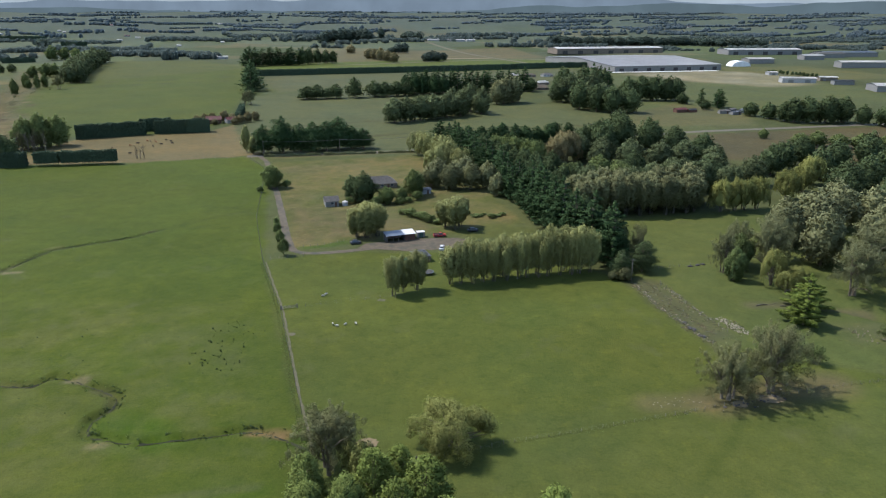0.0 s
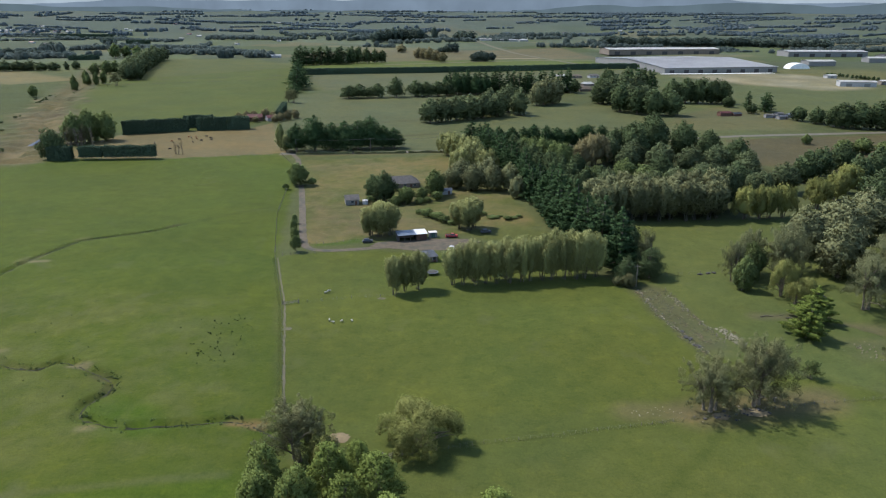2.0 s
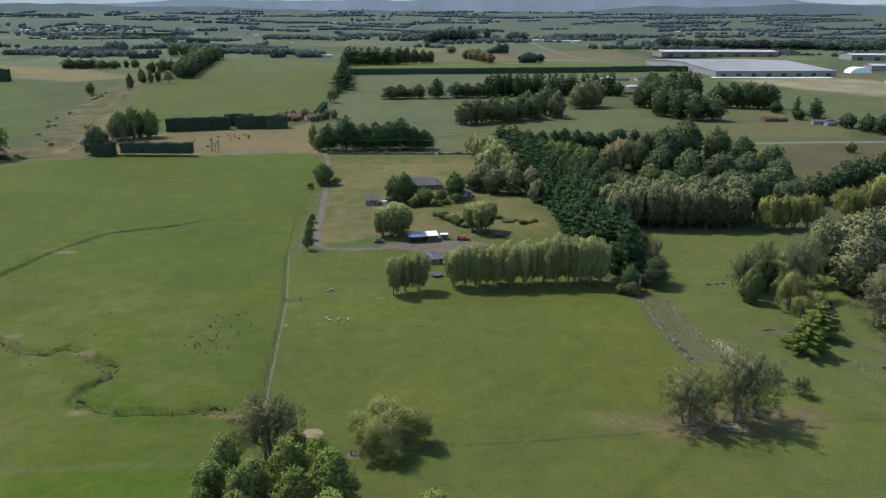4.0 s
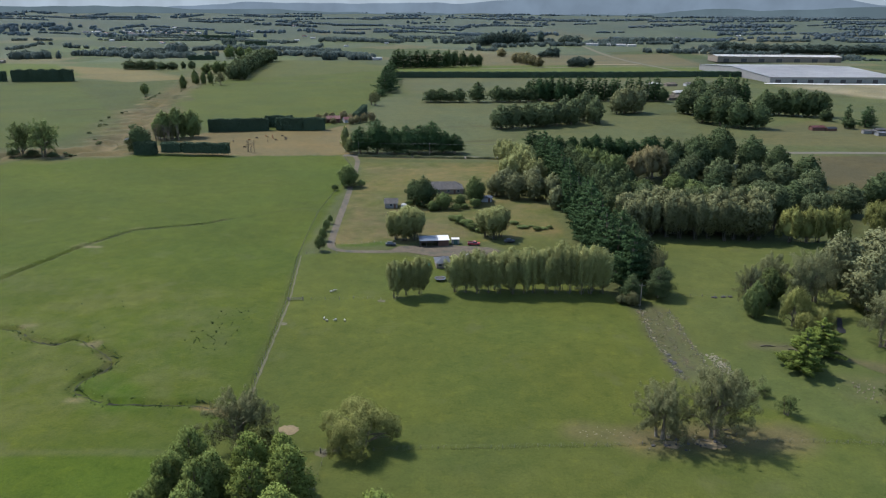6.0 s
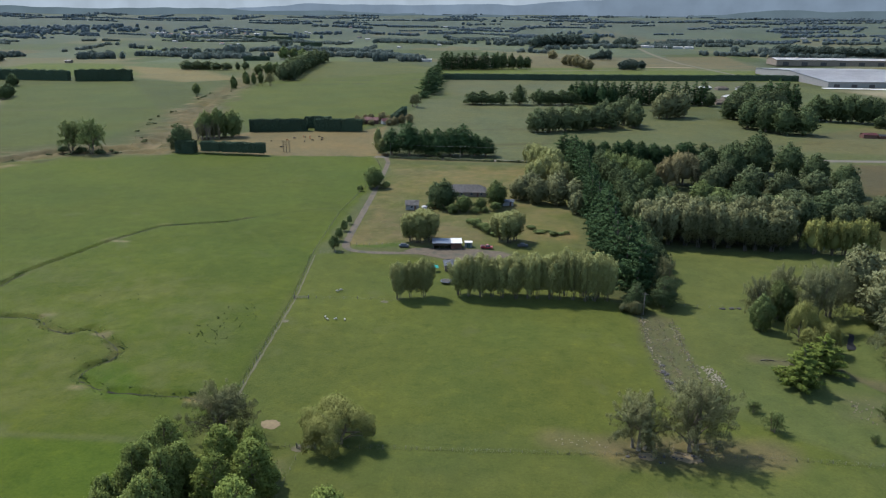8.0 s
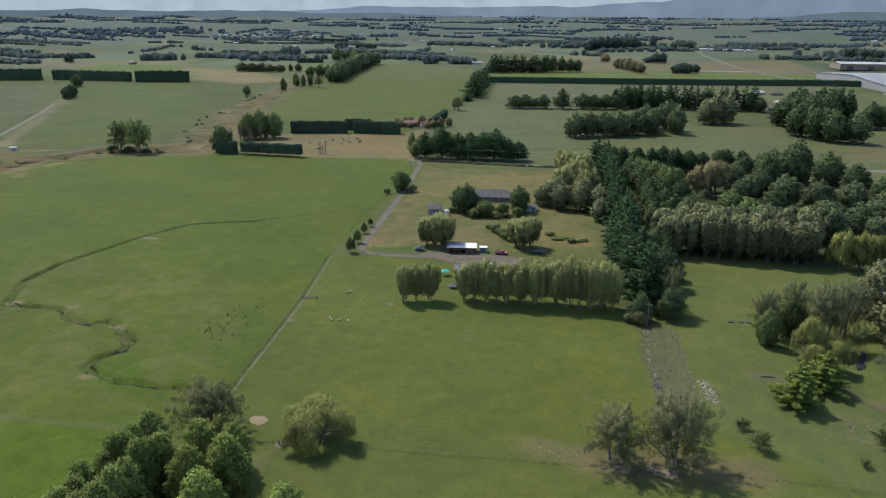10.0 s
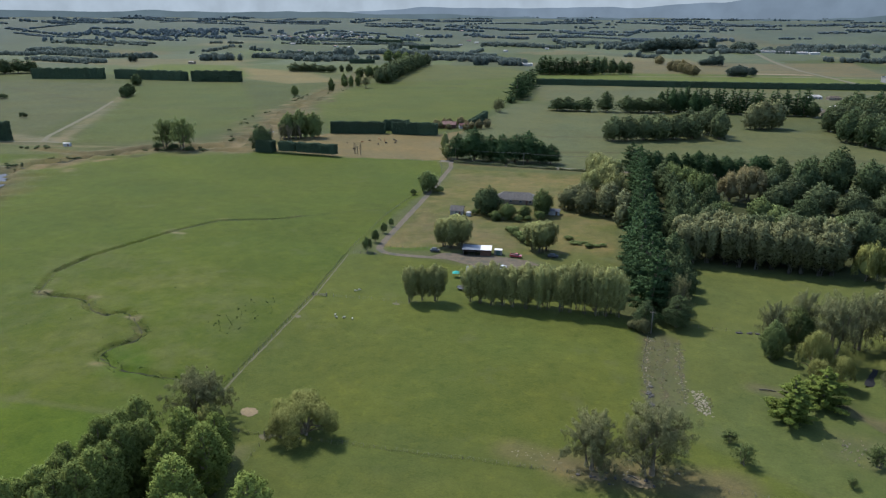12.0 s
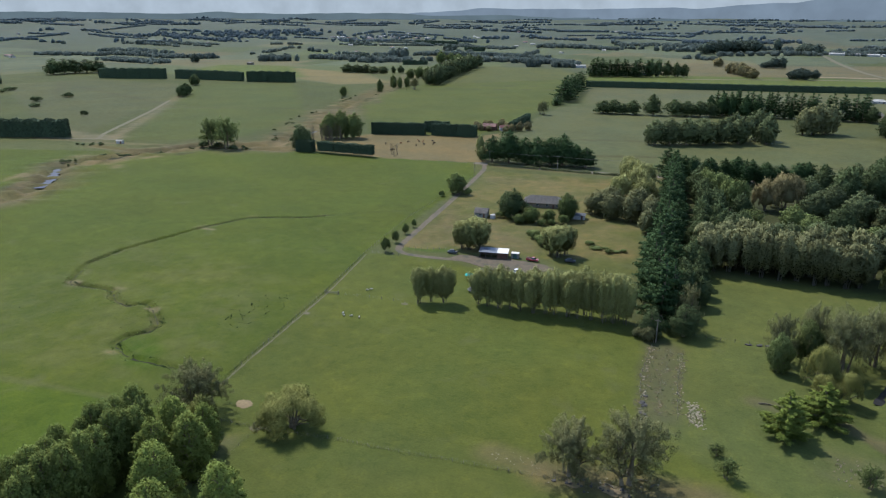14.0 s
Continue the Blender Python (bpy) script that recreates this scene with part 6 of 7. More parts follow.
building("hut", -938, 1150, 10, 12, 8, 4.0, 1.6, WALL_TAN, ROOF_DARK, "small dark barn alone on the plain", "hut")
for k in range(22):
    hx, hy = -1560 + 290 * k / 21 + 40 * math.sin(k * 5.1), 2300 + 150 * k / 21 + 60 * math.sin(k * 3.3)
    building("house", hx, hy, 37 * k % 60 - 30, 16 + 5 * (k % 3), 10, 4.0, 2.2, WALL_WHITE, (ROOF_PALE, ROOF_GREY, ROOF_PALE, ROOF_RED)[k % 4], "pale house in a far settlement", "house", group="distant houses")
building("cottage", -158, 1290, 10, 14, 8, 4, 2, WALL_WHITE, ROOF_PALE, "white cottage before a pine grove", "house")

# industrial area
def hall(name, x0, y0, turn, L, D, h, wall, roof, label, bays=0, rise=2.0, door=WALL_GREY):
    t = building(name, x0, y0, turn, L, D, h, rise, wall, roof, label, "warehouse", door=False, group="industrial buildings", overhang=1.0)
    for k in range(bays):
        wx = -L / 2 + L * (k + 0.5) / bays
        part("loading_door", one_box(wx - L / bays * 0.16, wx + L / bays * 0.16, -D / 2 - 0.25, -D / 2 + 0.05, 0, h * 0.62), door, t)
    return t


hall("warehouse", 482, 1590, 8, 248, 60, 11, WALL_TAN, ROOF_PALE, "long low tan warehouse with pale roof", 7, 2.5, INSIDE)
hall("factory", 410, 1222, 12, 188, 255, 9, WALL_GREY, ROOF_GLASS, "very wide grey factory with pale blue-grey roof", 8, 6.0, INSIDE)
hall("warehouse", 800, 1520, 2, 165, 50, 11, WALL_GREY, ROOF_PALE, "long grey warehouse with pale roof", 5, 2.0, INSIDE)
hall("warehouse", 935, 1430, 2, 110, 50, 9, WALL_GREY, ROOF_BLUE, "blue-grey warehouse beside others", 4, 2.0)
hall("warehouse", 660, 1255, 5, 48, 26, 8, WALL_GREY, ROOF_PALE, "grey warehouse with pale roof", 2, 2.0)
hall("warehouse", 533, 905, -10, 42, 14, 6, WALL_WHITE, ROOF_PALE, "white workshop with pale roof", 2, 1.2)
hall("warehouse", 590, 800, -12, 50, 30, 7, WALL_GREY, ROOF_PALE, "pale roofed workshop at the road", 2, 2.0)
hall("warehouse", 800, 1150, -4, 110, 24, 9, WALL_GREY, ROOF_PALE, "long pale grey warehouse", 3, 2.0)
hall("workshop", 575, 875, -10, 24, 12, 5, WALL_GREY, ROOF_DARK, "low grey workshop with dark roof", 2, 1.0)
hall("workshop", 560, 1020, 6, 14, 10, 4, WALL_WHITE, ROOF_PALE, "small white shed on the flat", 1, 1.0)
hall("warehouse", 803, 1330, 2, 40, 24, 8, WALL_GREY, ROOF_PALE, "small grey warehouse among others", 2, 2.0)
hall("warehouse", 874, 1394, 2, 60, 26, 9, WALL_GREY, ROOF_GREY, "grey warehouse among others", 2, 2.0)
hall("workshop", 587, 927, -10, 22, 12, 5, WALL_TAN, ROOF_PALE, "tan workshop beside a white one", 2, 1.0)
dome = thing("arched_shelter", pose(598, 1200, height(598, 1200), 0, 0, 5), "white fabric shelter with an arched roof", "shelter", "industrial buildings")
bm = bmesh.new()
arc = [(17 * math.cos(q * math.pi / 12), 9 * math.sin(q * math.pi / 12)) for q in range(13)]
front = [bm.verts.new((x, -10, z)) for x, z in arc]
back = [bm.verts.new((x, 10, z)) for x, z in arc]
for q in range(12):
    bm.faces.new((front[q], front[q + 1], back[q + 1], back[q]))
bm.faces.new(back)
bm.faces.new(front[::-1])
bmesh.ops.recalc_face_normals(bm, faces=bm.faces)
bmesh.ops.solidify(bm, geom=bm.faces[:], thickness=0.3)
part("cover", bm, FABRIC, dome)
ribbon("apron", [(335, 1066), (420, 1075), (515, 1098)], 12, ROOF_PALE, "pale concrete apron before the factory", "apron", 0.3, 8, 0.02)
ribbon("road", [(90, 2190), (130, 1880), (190, 1552), (254, 1241)], 11, TRACK, "pale straight road across the plain", "road", 0.4, 12, 0.05)
ribbon("bare_strip", [(105, 1400), (150, 1416), (200, 1434)], 24, DIRT, "pale bare strip in the dry field", "bare earth", 0.5, 8, 0.12)
ribbon("road", [(-86, 1250), (60, 1315), (330, 1415)], 12, TRACK, "pale farm road on the plain", "road", 0.3, 10, 0.05)
for k, (hx, hy, tn) in enumerate(((150, 850, 10), (166, 862, 40), (182, 838, 5), (172, 880, 80), (196, 900, 20), (184, 853, 12), (172, 861, 15), (180, 1010, 8), (200, 1005, 20), (226, 1012, 14))):
    building("house", hx, hy, tn, 15, 9, 2.8, 2.0, WALL_WHITE if k % 2 else WALL_TAN, (ROOF_GREY, ROOF_PALE, WALL_TAN)[k % 3], "low suburban house among trees", "house", hip=3.0, windows=3)
for k, (hx, hy) in enumerate(((306, 630), (313, 622), (318, 640), (324, 634))):
    building("shed", hx, hy, 15 * k, 9, 5, 2.5, 0.9, WALL_GREY, (ROOF_GREY, ROOF_COTTAGE)[k % 2], "small grey shed beside dark trees", "shed")


# ---- fences ----
POST = bpy.data.meshes.new("post")
_b = cylinder(0.075, 0.06, -0.3, 1.2, 6)
_b.to_mesh(POST)
_b.free()
POST.materials.append(POSTWOOD)


def fence(pts, every, label, group="farm fences", wires=3, size=1.0, seed=0):
    rng = np.random.default_rng(seed)
    P = np.array(pts, float)
    run = np.concatenate([[0], np.cumsum(np.hypot(*np.diff(P, axis=0).T))])
    n = int(run[-1] / every) + 1
    t = thing("fence", Matrix.Identity(4), label, "fence", group)
    s = np.linspace(0, run[-1], n)
    q = np.stack([np.interp(s, run, P[:, 0]), np.interp(s, run, P[:, 1])], -1)
    z = land(q[:, 0], q[:, 1])
    for (x, y), zz in zip(q, z):
        ob = new("post", POST)
        ob.parent = t
        ob.matrix_basis = pose(x + rng.uniform(-0.05, 0.05), y, zz, rng.uniform(-4, 4), rng.uniform(-4, 4), 0) @ Matrix.Diagonal((size, size, size * rng.uniform(0.9, 1.08), 1))
    for k in range(wires):
        part_mesh("wire", mesh_from("wire", *tube(np.concatenate([q, (z + 0.3 + 0.33 * k)[:, None]], -1), np.full(n, 0.006), 3), [WIRE]), t)
    return t


FL = "weathered post and wire farm fence in grass"
fence([(-16, 153), (-29.6, 212.6), (-42.4, 257.3), (-55, 315), (-61, 364), (-68, 418), (-84, 452)], 3.2, FL, seed=1, size=1.1)
fence([(-5, 130.5), (8, 133), (30.5, 138.6), (57.5, 144.2), (80, 149), (111.6, 155.8), (134, 159.2), (190, 170)], 2.6, FL, seed=2, size=0.72)
fence([(-22, 214.8), (-7.7, 218.2), (5.8, 219.5)], 4.5, FL, seed=3)
fence([(96, 239.5), (119, 243.4), (150, 249)], 4, FL, seed=4)
fence([(86, 229), (87.5, 205), (93.5, 181), (97, 165)], 4, FL, seed=5)
fence([(95.5, 226), (97.8, 205), (101, 188)], 4, FL, seed=6)
fence([(-32, 272.3), (-22, 275.3), (-11.6, 279.3)], 2.5, "dark post and rail fence beside the driveway", seed=7, wires=2)
fence([(10.5, 132.8), (13, 116), (15, 100)], 3.5, FL, seed=8, size=0.72)
fence([(-83, 452), (-150, 446), (-230, 437)], 7, FL, seed=9)
fence([(-40, 259.5), (-28, 262)], 3, FL, seed=10)


def gate(x, y, turn, w, label):
    t = thing("farm_gate", pose(x, y, height(x, y), 0, 0, turn), label, "gate", "farm gates")
    for k in range(5):
        part("rail", one_box(0, w, -0.025, 0.025, 0.2 + 0.2 * k, 0.26 + 0.2 * k), POSTWOOD, t)
    for px in (0.0, w / 2, w):
        part("upright", one_box(px - 0.04, px + 0.04, -0.04, 0.04, 0.12, 1.12), POSTWOOD, t)
    for px in (-0.15, w + 0.15):
        part("post", cylinder(0.15, 0.13, -0.3, 1.45, 8, px, 0), POSTWOOD, t)


gate(-29.2, 213.0, 14, 4.6, "closed timber farm gate in the fence")
gate(9.6, 133.2, 14, 3.8, "closed timber farm gate beside bare earth")

# power pole, line and stumps at the end of the pine belt
pole = thing("power_pole", pose(86.6, 229.6, 0), "tall grey weathered pole beside the pines", "pole")
part("shaft", cylinder(0.2, 0.13, -0.5, 8.0, 8), POSTWOOD, pole)
part("crossarm", one_box(-0.9, 0.9, -0.06, 0.06, 7.4, 7.55), POSTWOOD, pole)
for k, (px, py) in enumerate(((-76, 459.5), (-28, 463), (20, 472))):
    p = thing("power_pole", pose(px, py, 0, 0, 0, 80), "grey roadside power pole with a crossarm", "pole", "roadside power poles")
    part("shaft", cylinder(0.17, 0.12, -0.5, 9.5, 8), POSTWOOD, p)
    part("crossarm", one_box(-1.1, 1.1, -0.06, 0.06, 8.8, 8.95), POSTWOOD, p)
for off in (-0.9, 0.9):
    pts = []
    for (ax, ay), (bx, by) in zip(((-76, 459.5), (-28, 463)), ((-28, 463), (20, 472))):
        for f in np.linspace(0, 1, 9)[:-1]:
            pts.append((ax + (bx - ax) * f, ay + (by - ay) * f + off * 0.4, 9.0 - 2.8 * f * (1 - f)))
    pts.append((20, 472 + off * 0.4, 9.0))
    tagged(new("power_line", mesh_from("power_line", *tube(pts, np.full(len(pts), 0.035), 4), [WIRE])), "thin pale power line above the road", "cable")


def rock_mesh(seed, squash=0.7):
    rng = np.random.default_rng(seed)
    bm = bmesh.new()
    bmesh.ops.create_icosphere(bm, subdivisions=1, radius=0.5)
    for v in bm.verts:
        v.co *= rng.uniform(0.7, 1.25)
        v.co.z *= squash
    me = bpy.data.meshes.new("rock")
    bm.to_mesh(me)
    bm.free()
    return me


rocks_dark, rocks_pale = [rock_mesh(k) for k in range(3)], [rock_mesh(10 + k) for k in range(3)]
for me in rocks_dark:
    me.materials.append(DARKROCK)
for me in rocks_pale:
    me.materials.append(STONE)
rocks_heap = [rock_mesh(20 + k) for k in range(3)]
for me in rocks_heap:
    me.materials.append(HEAPSTONE)
rr = np.random.default_rng(31)


def strew(pts, n, wide, meshes, size, name, label, category, group):
    P = np.array(pts, float)
    run = np.concatenate([[0], np.cumsum(np.hypot(*np.diff(P, axis=0).T))])
    for _ in range(n):
        s = rr.uniform(0, run[-1])
        x, y = np.interp(s, run, P[:, 0]) + rr.normal(0, wide), np.interp(s, run, P[:, 1]) + rr.normal(0, wide)
        ob = new(name, meshes[int(rr.integers(len(meshes)))])
        k = size * rr.uniform(0.5, 1.3)
        ob.matrix_basis = pose(x, y, height(x, y) + 0.1 * k, 0, 0, rr.uniform(0, 360)) @ Matrix.Diagonal((k * 1.3, k, k * 0.8, 1))
        tagged(ob, label, category, group)


strew([(86.6, 226), (88.2, 208), (93, 183)], 60, 0.6, rocks_heap, 0.42, "rock", "small pale rock on the rough strip", "rock", "strip rocks")
strew([(90.5, 196), (93.5, 182)], 16, 0.35, rocks_dark, 0.95, "rock", "dark rock along the rough strip", "rock", "strip rocks")
strew([(95.5, 224), (98, 205), (100.5, 190)], 40, 0.6, rocks_heap, 0.42, "rock", "small pale rock on the rough strip", "rock", "strip rocks")
ribbon("stony_band", [(86.4, 228), (87.6, 210), (90.6, 194), (94.0, 180)], 3.0, RUBBLE, "pale stony earth along a fence line", "bare earth", 0.06, 0.8, 0.75, 15)
ribbon("stony_band", [(91.0, 227), (92.4, 210), (95.0, 196), (97.0, 187)], 2.6, RUBBLE, "pale worn earth between rough grass", "bare earth", 0.06, 0.8, 0.9, 16)
ribbon("stony_band", [(95.4, 226), (97.4, 208), (100.6, 190)], 2.8, RUBBLE, "pale stony earth along a fence line", "bare earth", 0.06, 0.8, 0.75, 17)
disc("bare_patch", 105.0, 191.5, 2.4, RUBBLE, "pale bare earth under a stone heap", "bare earth", seed=31, squash=2.2)
strew([(103.6, 197.0), (106.4, 186.0)], 130, 0.9, rocks_heap, 0.48, "rock", "broken pale stone in a heap", "rock", "stone heap")
strew([(66, 153), (78, 151)], 22, 1.8, rocks_heap, 0.28, "rock", "small pale stone on bare ground", "rock", "fence stones")
strew([(86, 152), (102, 157)], 14, 2.0, rocks_heap, 0.4, "rock", "pale stone under the olive trees", "rock", "fence stones")
disc("bare_patch", 94.5, 151.6, 3.2, DIRT, "bare pinkish earth heap under an olive-grey tree", "bare earth", 0.07, seed=41, squash=0.6)
disc("bare_patch", 86.0, 149.8, 2.0, DIRT, "bare pinkish earth under an olive-grey tree", "bare earth", 0.07, seed=42, squash=0.7)
strew([(84, 149.2), (99, 152.6)], 14, 0.9, rocks_dark, 0.9, "log", "dark broken log under olive-grey trees", "log", "fence logs")
strew([(111, 241.3), (119, 243.7)], 8, 0.2, rocks_dark, 1.3, "log", "dark weathered log lying along the fence", "log", "fence logs")


# ---- animals and small growth ----
def sheep(x, y, turn):
    t = thing("sheep", pose(x, y, height(x, y), 0, 0, turn), "white woolly sheep grazing on the paddock", "sheep", "sheep")
    bm = bmesh.new()
    bmesh.ops.create_icosphere(bm, subdivisions=2, radius=0.5, matrix=Matrix.Translation((0, 0, 0.62)) @ Matrix.Diagonal((1.05, 0.52, 0.52, 1)))
    part("fleece", bm, WOOL, t)
    bm = bmesh.new()
    bmesh.ops.create_icosphere(bm, subdivisions=1, radius=0.16, matrix=Matrix.Translation((0.66, 0, 0.6)) @ Matrix.Diagonal((1.4, 0.8, 0.9, 1)))
    part("head", bm, WOOL, t)
    for sx in (-0.3, 0.3):
        for sy in (-0.15, 0.15):
            part("leg", cylinder(0.05, 0.04, -0.02, 0.4, 6, sx, sy), INSIDE, t)
    return t


first = sheep(-17.4, 222.3, 20)
for k, (x, y) in enumerate(((-16.6, 223.6), (-12.6, 200.6), (-11.2, 199.2), (-8.8, 200.2), (-5.9, 200.6))):
    copy_thing(first, pose(x, y, height(x, y), 0, 0, 67 * k + 30))


def cow(x, y, turn, mat, label):
    t = thing("cow", pose(x, y, height(x, y), 0, 0, turn), label, "cow", "cattle")
    bm = bmesh.new()
    bmesh.ops.create_icosphere(bm, subdivisions=2, radius=0.5, matrix=Matrix.Translation((0, 0, 1.05)) @ Matrix.Diagonal((2.0, 0.75, 0.85, 1)))
    part("body", bm, mat, t)
    bm = bmesh.new()
    bmesh.ops.create_icosphere(bm, subdivisions=1, radius=0.25, matrix=Matrix.Translation((1.2, 0, 0.95)) @ Matrix.Diagonal((1.3, 0.8, 0.9, 1)))
    part("head", bm, mat, t)
    for sx in (-0.65, 0.65):
        for sy in (-0.22, 0.22):
            part("leg", cylinder(0.09, 0.06, -0.02, 0.8, 6, sx, sy), mat, t)
    return t


cr = np.random.default_rng(5)
dark_cow = cow(-169.6, 505.6, 40, HIDE_DARK, "dark cow standing on the dry field")
tan_cow = cow(-161.6, 517, 100, HIDE_TAN, "tan cow standing on the dry field")
for x, y, tan in ((-163, 512, 0), (-156, 495, 0), (-152, 501, 0), (-181, 490, 0), (-162, 468, 0), (-158, 509, 1), (-166, 515, 1), (-149, 512, 0), (-154, 518, 0), (-172, 498, 1), (-146, 505, 0)):
    copy_thing(tan_cow if tan else dark_cow, pose(x, y, height(x, y), 0, 0, float(cr.uniform(0, 360))))


def tufts(name, spots, size, mat, label, seed, per=26):
    """Many small upright tufts in one mesh."""
    rng = np.random.default_rng(seed)
    out = []
    for x, y, s in spots:
        z = height(x, y)
        n = per
        a = rng.uniform(0, 2 * math.pi, n)
        r = rng.uniform(0, 0.5, n) * s
        c = np.stack([x + r * np.cos(a), y + r * np.sin(a), np.full(n, z - 0.05)], -1)
        lean = np.stack([np.cos(a) * 0.45, np.sin(a) * 0.45, np.ones(n)], -1) * (size * s * rng.uniform(0.5, 1.1, n))[:, None]
        side = np.stack([-np.sin(a), np.cos(a), np.zeros(n)], -1) * (0.13 * s)
        out.append(np.stack([c - side, c + side, c + lean + side * 0.3, c + lean - side * 0.3], 1).reshape(-1, 3))
    V = np.concatenate(out)
    tagged(new(name, mesh_from(name, V, np.arange(len(V)).reshape(-1, 4), [mat])), label, "grass", kind="stuff")


tg = np.random.default_rng(8)
spots = [(tg.normal(-42, 4.0), tg.normal(193, 6), tg.uniform(0.35, 0.7)) for _ in range(34)]
spots += [(tg.normal(-40, 5), tg.normal(179, 3), tg.uniform(0.3, 0.6)) for _ in range(16)]
spots += [(tg.uniform(-120, -35), tg.uniform(150, 215), tg.uniform(0.25, 0.5)) for _ in range(60)]
tufts("rushes", spots, 0.55, LEAF["dark"], "dark rush tufts scattered over the pasture", 1)
bank = []
for pts in (STREAM,):
    P = np.array(pts, float)
    for (ax, ay), (bx, by) in zip(P[:-1], P[1:]):
        L = math.hypot(bx - ax, by - ay)
        nxv, nyv = -(by - ay) / L, (bx - ax) / L
        for _ in range(int(L * 1.2)):
            f, s = tg.random(), tg.choice((-1, 1)) * tg.uniform(0.7, 2.4)
            bank.append((ax + (bx - ax) * f + nxv * s, ay + (by - ay) * f + nyv * s, tg.uniform(0.3, 0.6)))
clods = []
for k, ((ax, ay), (bx, by)) in enumerate(zip(STREAM[1:-1], STREAM[2:])):
    L = math.hypot(bx - ax, by - ay)
    nxv, nyv = -(by - ay) / L, (bx - ax) / L
    for f in np.arange(0, 1, 0.22 / L):
        if math.sin(f * L * 0.35 + k * 2.3) + 0.6 * math.sin(f * L * 1.1 + k) > 0.05:
            s = (0.7 + 0.5 * math.sin(f * 9)) * (1 if k % 3 else -1) + tg.normal(0, 0.18)
            clods.append((ax + (bx - ax) * f + nxv * s, ay + (by - ay) * f + nyv * s, tg.uniform(0.22, 0.55)))
scrubby = []
for (ax, ay), (bx, by) in zip(CREEK[2:-2], CREEK[3:-1]):
    for _ in range(int(math.hypot(bx - ax, by - ay) * 4.5)):
        f, off = tg.random(), tg.normal(0, 9)
        scrubby.append((ax + (bx - ax) * f + off, ay + (by - ay) * f + 0.6 * off + tg.normal(0, 2), tg.uniform(0.3, 0.9)))
tufts("bank_tussock", scrubby[::3], 0.45, LEAF["wood"], "grey-green tussock grass over the creek banks", 13, 8)
tufts("bank_tussock", scrubby[1::3] + scrubby[2::3], 0.45, LEAF["rust"], "brown tussock grass over the creek banks", 14, 8)
paddock = []
for _ in range(3600):
    f, g = tg.random(), tg.random()
    paddock.append((-62 + 26 * g + (94 - 26 * g * 0.2) * f * 0.97, 280 + 24 * f + (1 - g) * 150, tg.uniform(0.12, 0.36)))
tufts("rank_grass", paddock[:2000], 0.5, LEAF["rust"], "dry seeding grass standing over the house paddock", 15, 8)
tufts("rank_grass", paddock[2000:], 0.5, LEAF["olive"], "rank green grass standing over the house paddock", 16, 8)
tufts("bank_sedge", clods, 0.5, LEAF["dark"], "dark sedge hanging over the stream banks", 12, 20)
tufts("bank_grass", bank, 0.6, LEAF["broad"], "rank grass along the stream banks", 2, 16)
rough = [(90 + (tg.random() - 0.5) * 11 + (226 - yy) * 0.17, yy, tg.uniform(0.3, 0.8)) for yy in tg.uniform(182, 227, 60)]
tufts("rough_grass", rough, 0.45, LEAF["olive"], "dry rough grass on the strip", 3, 14)
edge = [(float(np.interp(yy, (130, 153, 212, 257), (-11, -17, -30.2, -43))) + tg.normal(0, 0.4), yy, tg.uniform(0.14, 0.34)) for yy in tg.uniform(140, 257, 1100)]
tufts("fence_grass", edge, 0.55, LEAF["broad"], "long dry grass along the fence line", 4, 14)
front = [(xx, float(np.interp(xx, (-5, 8, 30.5, 57.5, 80, 111, 134), (130.5, 133, 138.6, 144.2, 149, 155.8, 159.2))) + tg.normal(0, 0.5), tg.uniform(0.15, 0.38)) for xx in tg.uniform(-5, 134, 900)]
tufts("fence_grass", front, 0.5, LEAF["olive"], "long dry grass along the front fence", 5, 14)
dead = [(tg.normal(139, 2.6), tg.normal(183, 2.6), tg.uniform(0.2, 0.6)) for _ in range(30)]
tufts("dead_scrub", dead, 1.0, STRAW, "pale dead scrub on the grass", 6, 9)
# branches lying under the olive-grey trees and by the creek
for x, y, a, L in ((97, 157, 30, 6), (101, 156, 70, 5), (118.5, 205.5, 12, 8), (126, 205, -20, 5), (92, 153, -15, 5)):
    d = np.array((math.cos(radians(a)), math.sin(radians(a)), 0))
    P = [np.array((x, y, height(x, y) + 0.1)) + d * L * f + np.array((0, 0, 0.25 * math.sin(f * 7))) for f in np.linspace(0, 1, 6)]
    tagged(new("fallen_branch", mesh_from("fallen_branch", *tube(P, np.linspace(0.2, 0.05, 6), 6), [PALEBARK])), "pale fallen branch lying on the ground", "branch", "fallen branches")


# ---- the far plain: hedgerows, woods and houses ----
fr = np.random.default_rng(77)
KEEP = [(-700, 60, 400, 1190), (250, 560, 1050, 1640), (-340, 1190, 480, 1500), (-700, 1190, -340, 1420), (-1050, 300, -700, 1300)]
crowns = []


def far_tree(x, y, r, h):
    """One tree of the plain: place, half width and height."""
    if not any(x0 < x < x1 and y0 < y < y1 for x0, y0, x1, y1 in KEEP):
        crowns.append((x, y, r, h))


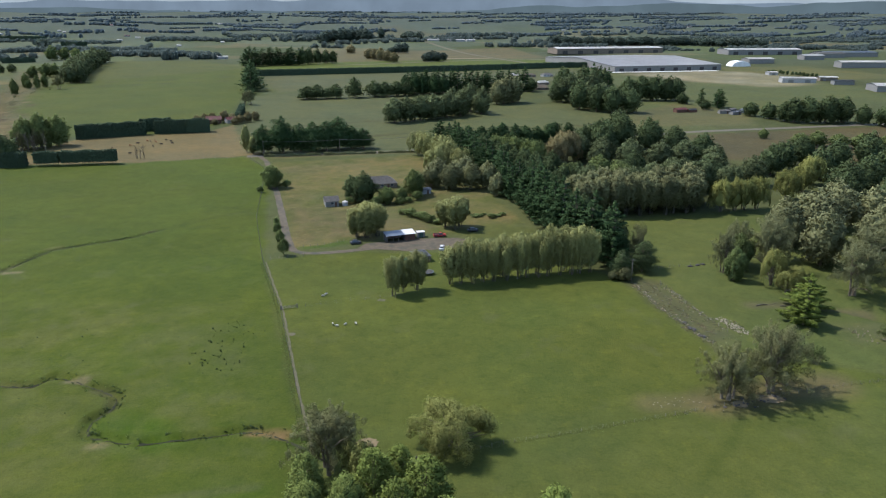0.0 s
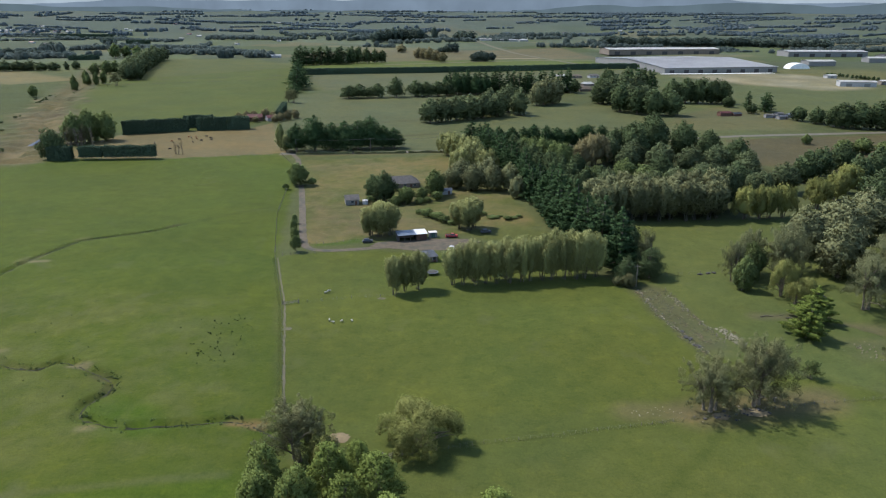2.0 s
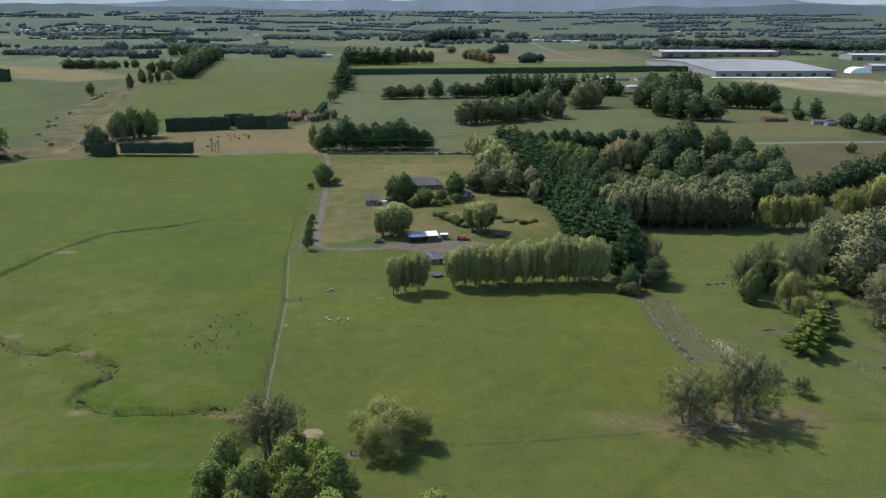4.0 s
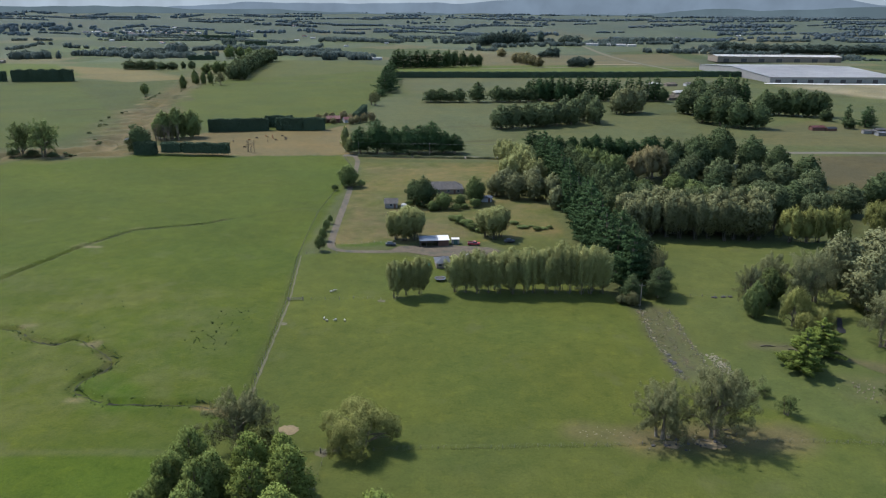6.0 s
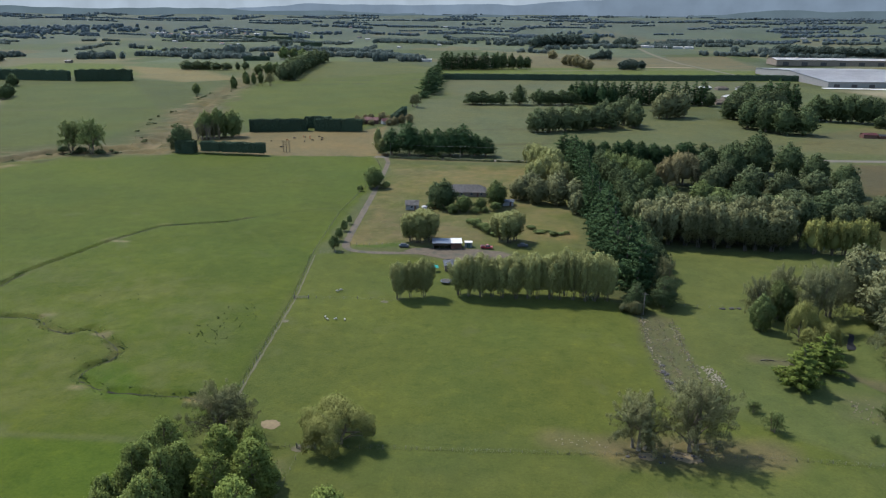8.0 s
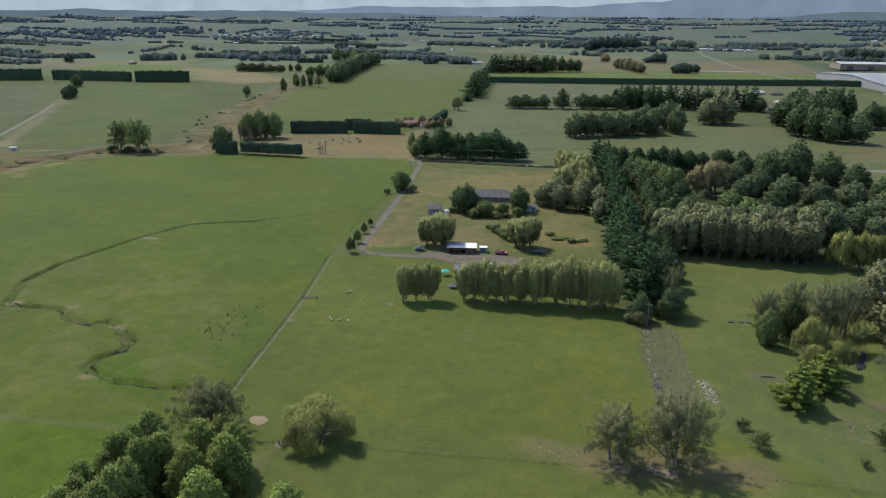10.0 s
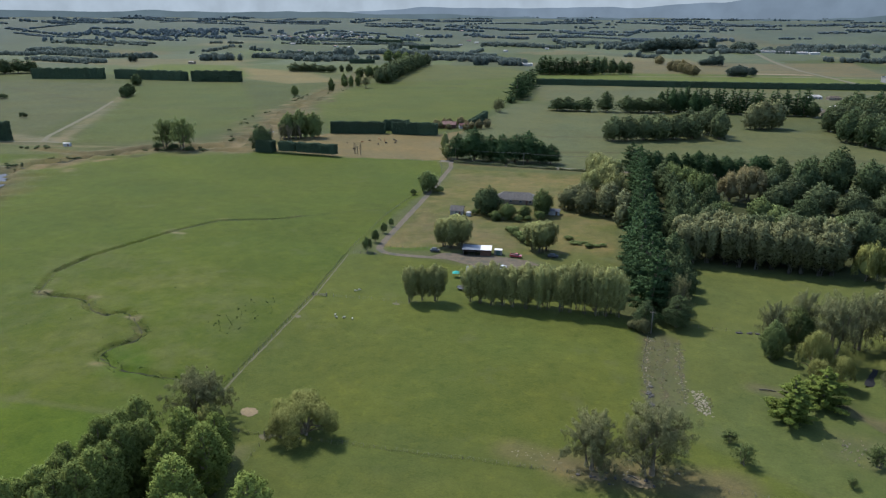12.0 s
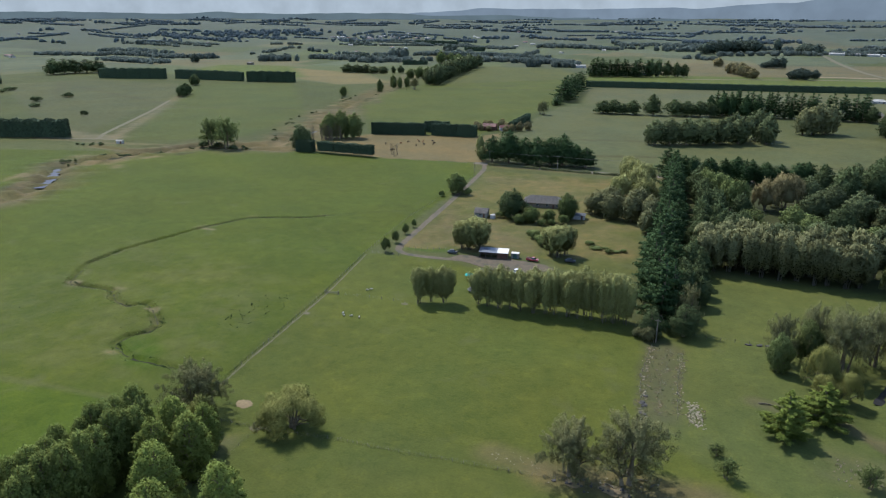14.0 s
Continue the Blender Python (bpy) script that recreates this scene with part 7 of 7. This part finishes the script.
for q in range(560):
    d = 1400 * (4650 / 1400) ** (fr.random() ** 0.62)
    az = math.radians(fr.uniform(-66, 42) if q < 450 else fr.uniform(12, 42))
    if d < 2300 and fr.random() < 0.6:
        continue
    x, y = CENTRE[0] + d * math.sin(az), CENTRE[1] + d * math.cos(az)
    style, gap = fr.random(), 5.5 + d / 700
    if style < 0.36:
        a = FENCE_DIR + (0 if fr.random() < 0.8 else math.pi / 2) + fr.normal(0, 0.15)
        L, h = fr.uniform(50, 230) * (1 + d / 5000), fr.uniform(4.5, 9)
        for s in np.arange(0, L, gap):
            if fr.random() < 0.9:
                far_tree(x + math.cos(a) * s, y + math.sin(a) * s + fr.normal(0, 1.5), fr.uniform(0.6, 0.85) * gap, h * fr.uniform(0.75, 1.3))
    elif style < 0.66:
        for _k in range(int(fr.integers(3, 16))):
            far_tree(x + fr.normal(0, 26), y + fr.normal(0, 14), fr.uniform(3.5, 7) + d / 1500, fr.uniform(6, 15))
    else:
        half, deep, h = fr.uniform(40, 190), fr.uniform(12, 40), fr.uniform(6, 11)
        for _k in range(int(half * deep / gap ** 2 * 1.5)):
            far_tree(x + fr.uniform(-half, half), y + fr.uniform(-deep, deep), fr.uniform(0.65, 0.95) * gap, h * fr.uniform(0.8, 1.2))
# woods and rows of the plain that stand out
for (ax, ay), (bx, by), across, n, r, h in (((-2060, 2110), (-1720, 2420), 60, 130, 10, 13), ((-1000, 1250), (-930, 1278), 8, 14, 8, 14), ((-1260, 1490), (-1340, 1800), 8, 22, 7, 8), ((-830, 1505), (-786, 1523), 6, 10, 8, 19),
                                            ((-300, 2300), (-60, 2420), 40, 70, 10, 14), ((-410, 1372), (-388, 1380), 6, 6, 7, 17), ((-380, 1384), (-300, 1412), 5, 9, 7, 11), ((140, 2440), (450, 2560), 16, 46, 10, 14),
                                            ((398, 1960), (700, 2020), 22, 60, 10, 15), ((-1560, 2340), (-1280, 2480), 50, 44, 8, 9)):
    for _k in range(n):
        f = fr.random()
        crowns.append((ax + (bx - ax) * f + fr.normal(0, across), ay + (by - ay) * f + fr.normal(0, across), r * fr.uniform(0.7, 1.2), h * fr.uniform(0.75, 1.2)))
crowns = np.array(crowns)
dist = np.hypot(crowns[:, 0] - CENTRE[0], crowns[:, 1] - CENTRE[1])
foot = land(crowns[:, 0], crowns[:, 1])
for name, pick, sprays, leaf, label in (("far_woods", dist <= 2600, 44, "far", "dark hedgerows and woods over the distant plain, haze-tinted leaves"),
                                        ("distant_forest", dist > 2600, 0, "farther", "distant forest with haze blue put into its leaf colour")):
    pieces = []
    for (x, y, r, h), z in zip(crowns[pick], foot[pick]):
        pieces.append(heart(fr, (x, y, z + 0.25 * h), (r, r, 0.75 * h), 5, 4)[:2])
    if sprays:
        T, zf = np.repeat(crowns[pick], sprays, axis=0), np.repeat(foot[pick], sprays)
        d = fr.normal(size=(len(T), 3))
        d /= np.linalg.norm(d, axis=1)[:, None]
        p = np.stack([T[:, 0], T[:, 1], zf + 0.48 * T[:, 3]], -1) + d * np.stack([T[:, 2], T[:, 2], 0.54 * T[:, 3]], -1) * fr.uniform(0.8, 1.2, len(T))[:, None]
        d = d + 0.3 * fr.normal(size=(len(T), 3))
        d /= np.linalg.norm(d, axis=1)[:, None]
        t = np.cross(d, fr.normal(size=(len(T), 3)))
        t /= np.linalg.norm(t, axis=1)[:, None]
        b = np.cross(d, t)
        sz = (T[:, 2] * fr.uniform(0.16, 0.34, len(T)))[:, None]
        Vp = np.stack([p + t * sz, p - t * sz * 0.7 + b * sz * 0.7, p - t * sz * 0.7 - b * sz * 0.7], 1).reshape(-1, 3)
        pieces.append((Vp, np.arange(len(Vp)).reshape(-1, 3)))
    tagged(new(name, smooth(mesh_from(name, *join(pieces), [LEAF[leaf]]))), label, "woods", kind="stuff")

for k in range(46):
    d = 1750 * (3300 / 1750) ** fr.random()
    az = math.radians(fr.uniform(-62, 36) if k > 18 else fr.normal(-24, 5))
    x, y = CENTRE[0] + d * math.sin(az), CENTRE[1] + d * math.cos(az)
    if any(x0 < x < x1 and y0 < y < y1 for x0, y0, x1, y1 in KEEP):
        continue
    building("farmhouse", x, y, float(fr.uniform(-30, 30)), float(fr.uniform(10, 19)), 9, 3.0, 2.2, WALL_WHITE, (ROOF_PALE, ROOF_GREY, ROOF_RED, ROOF_PALE)[k % 4], "white house far out on the plain", "house", group="distant houses")
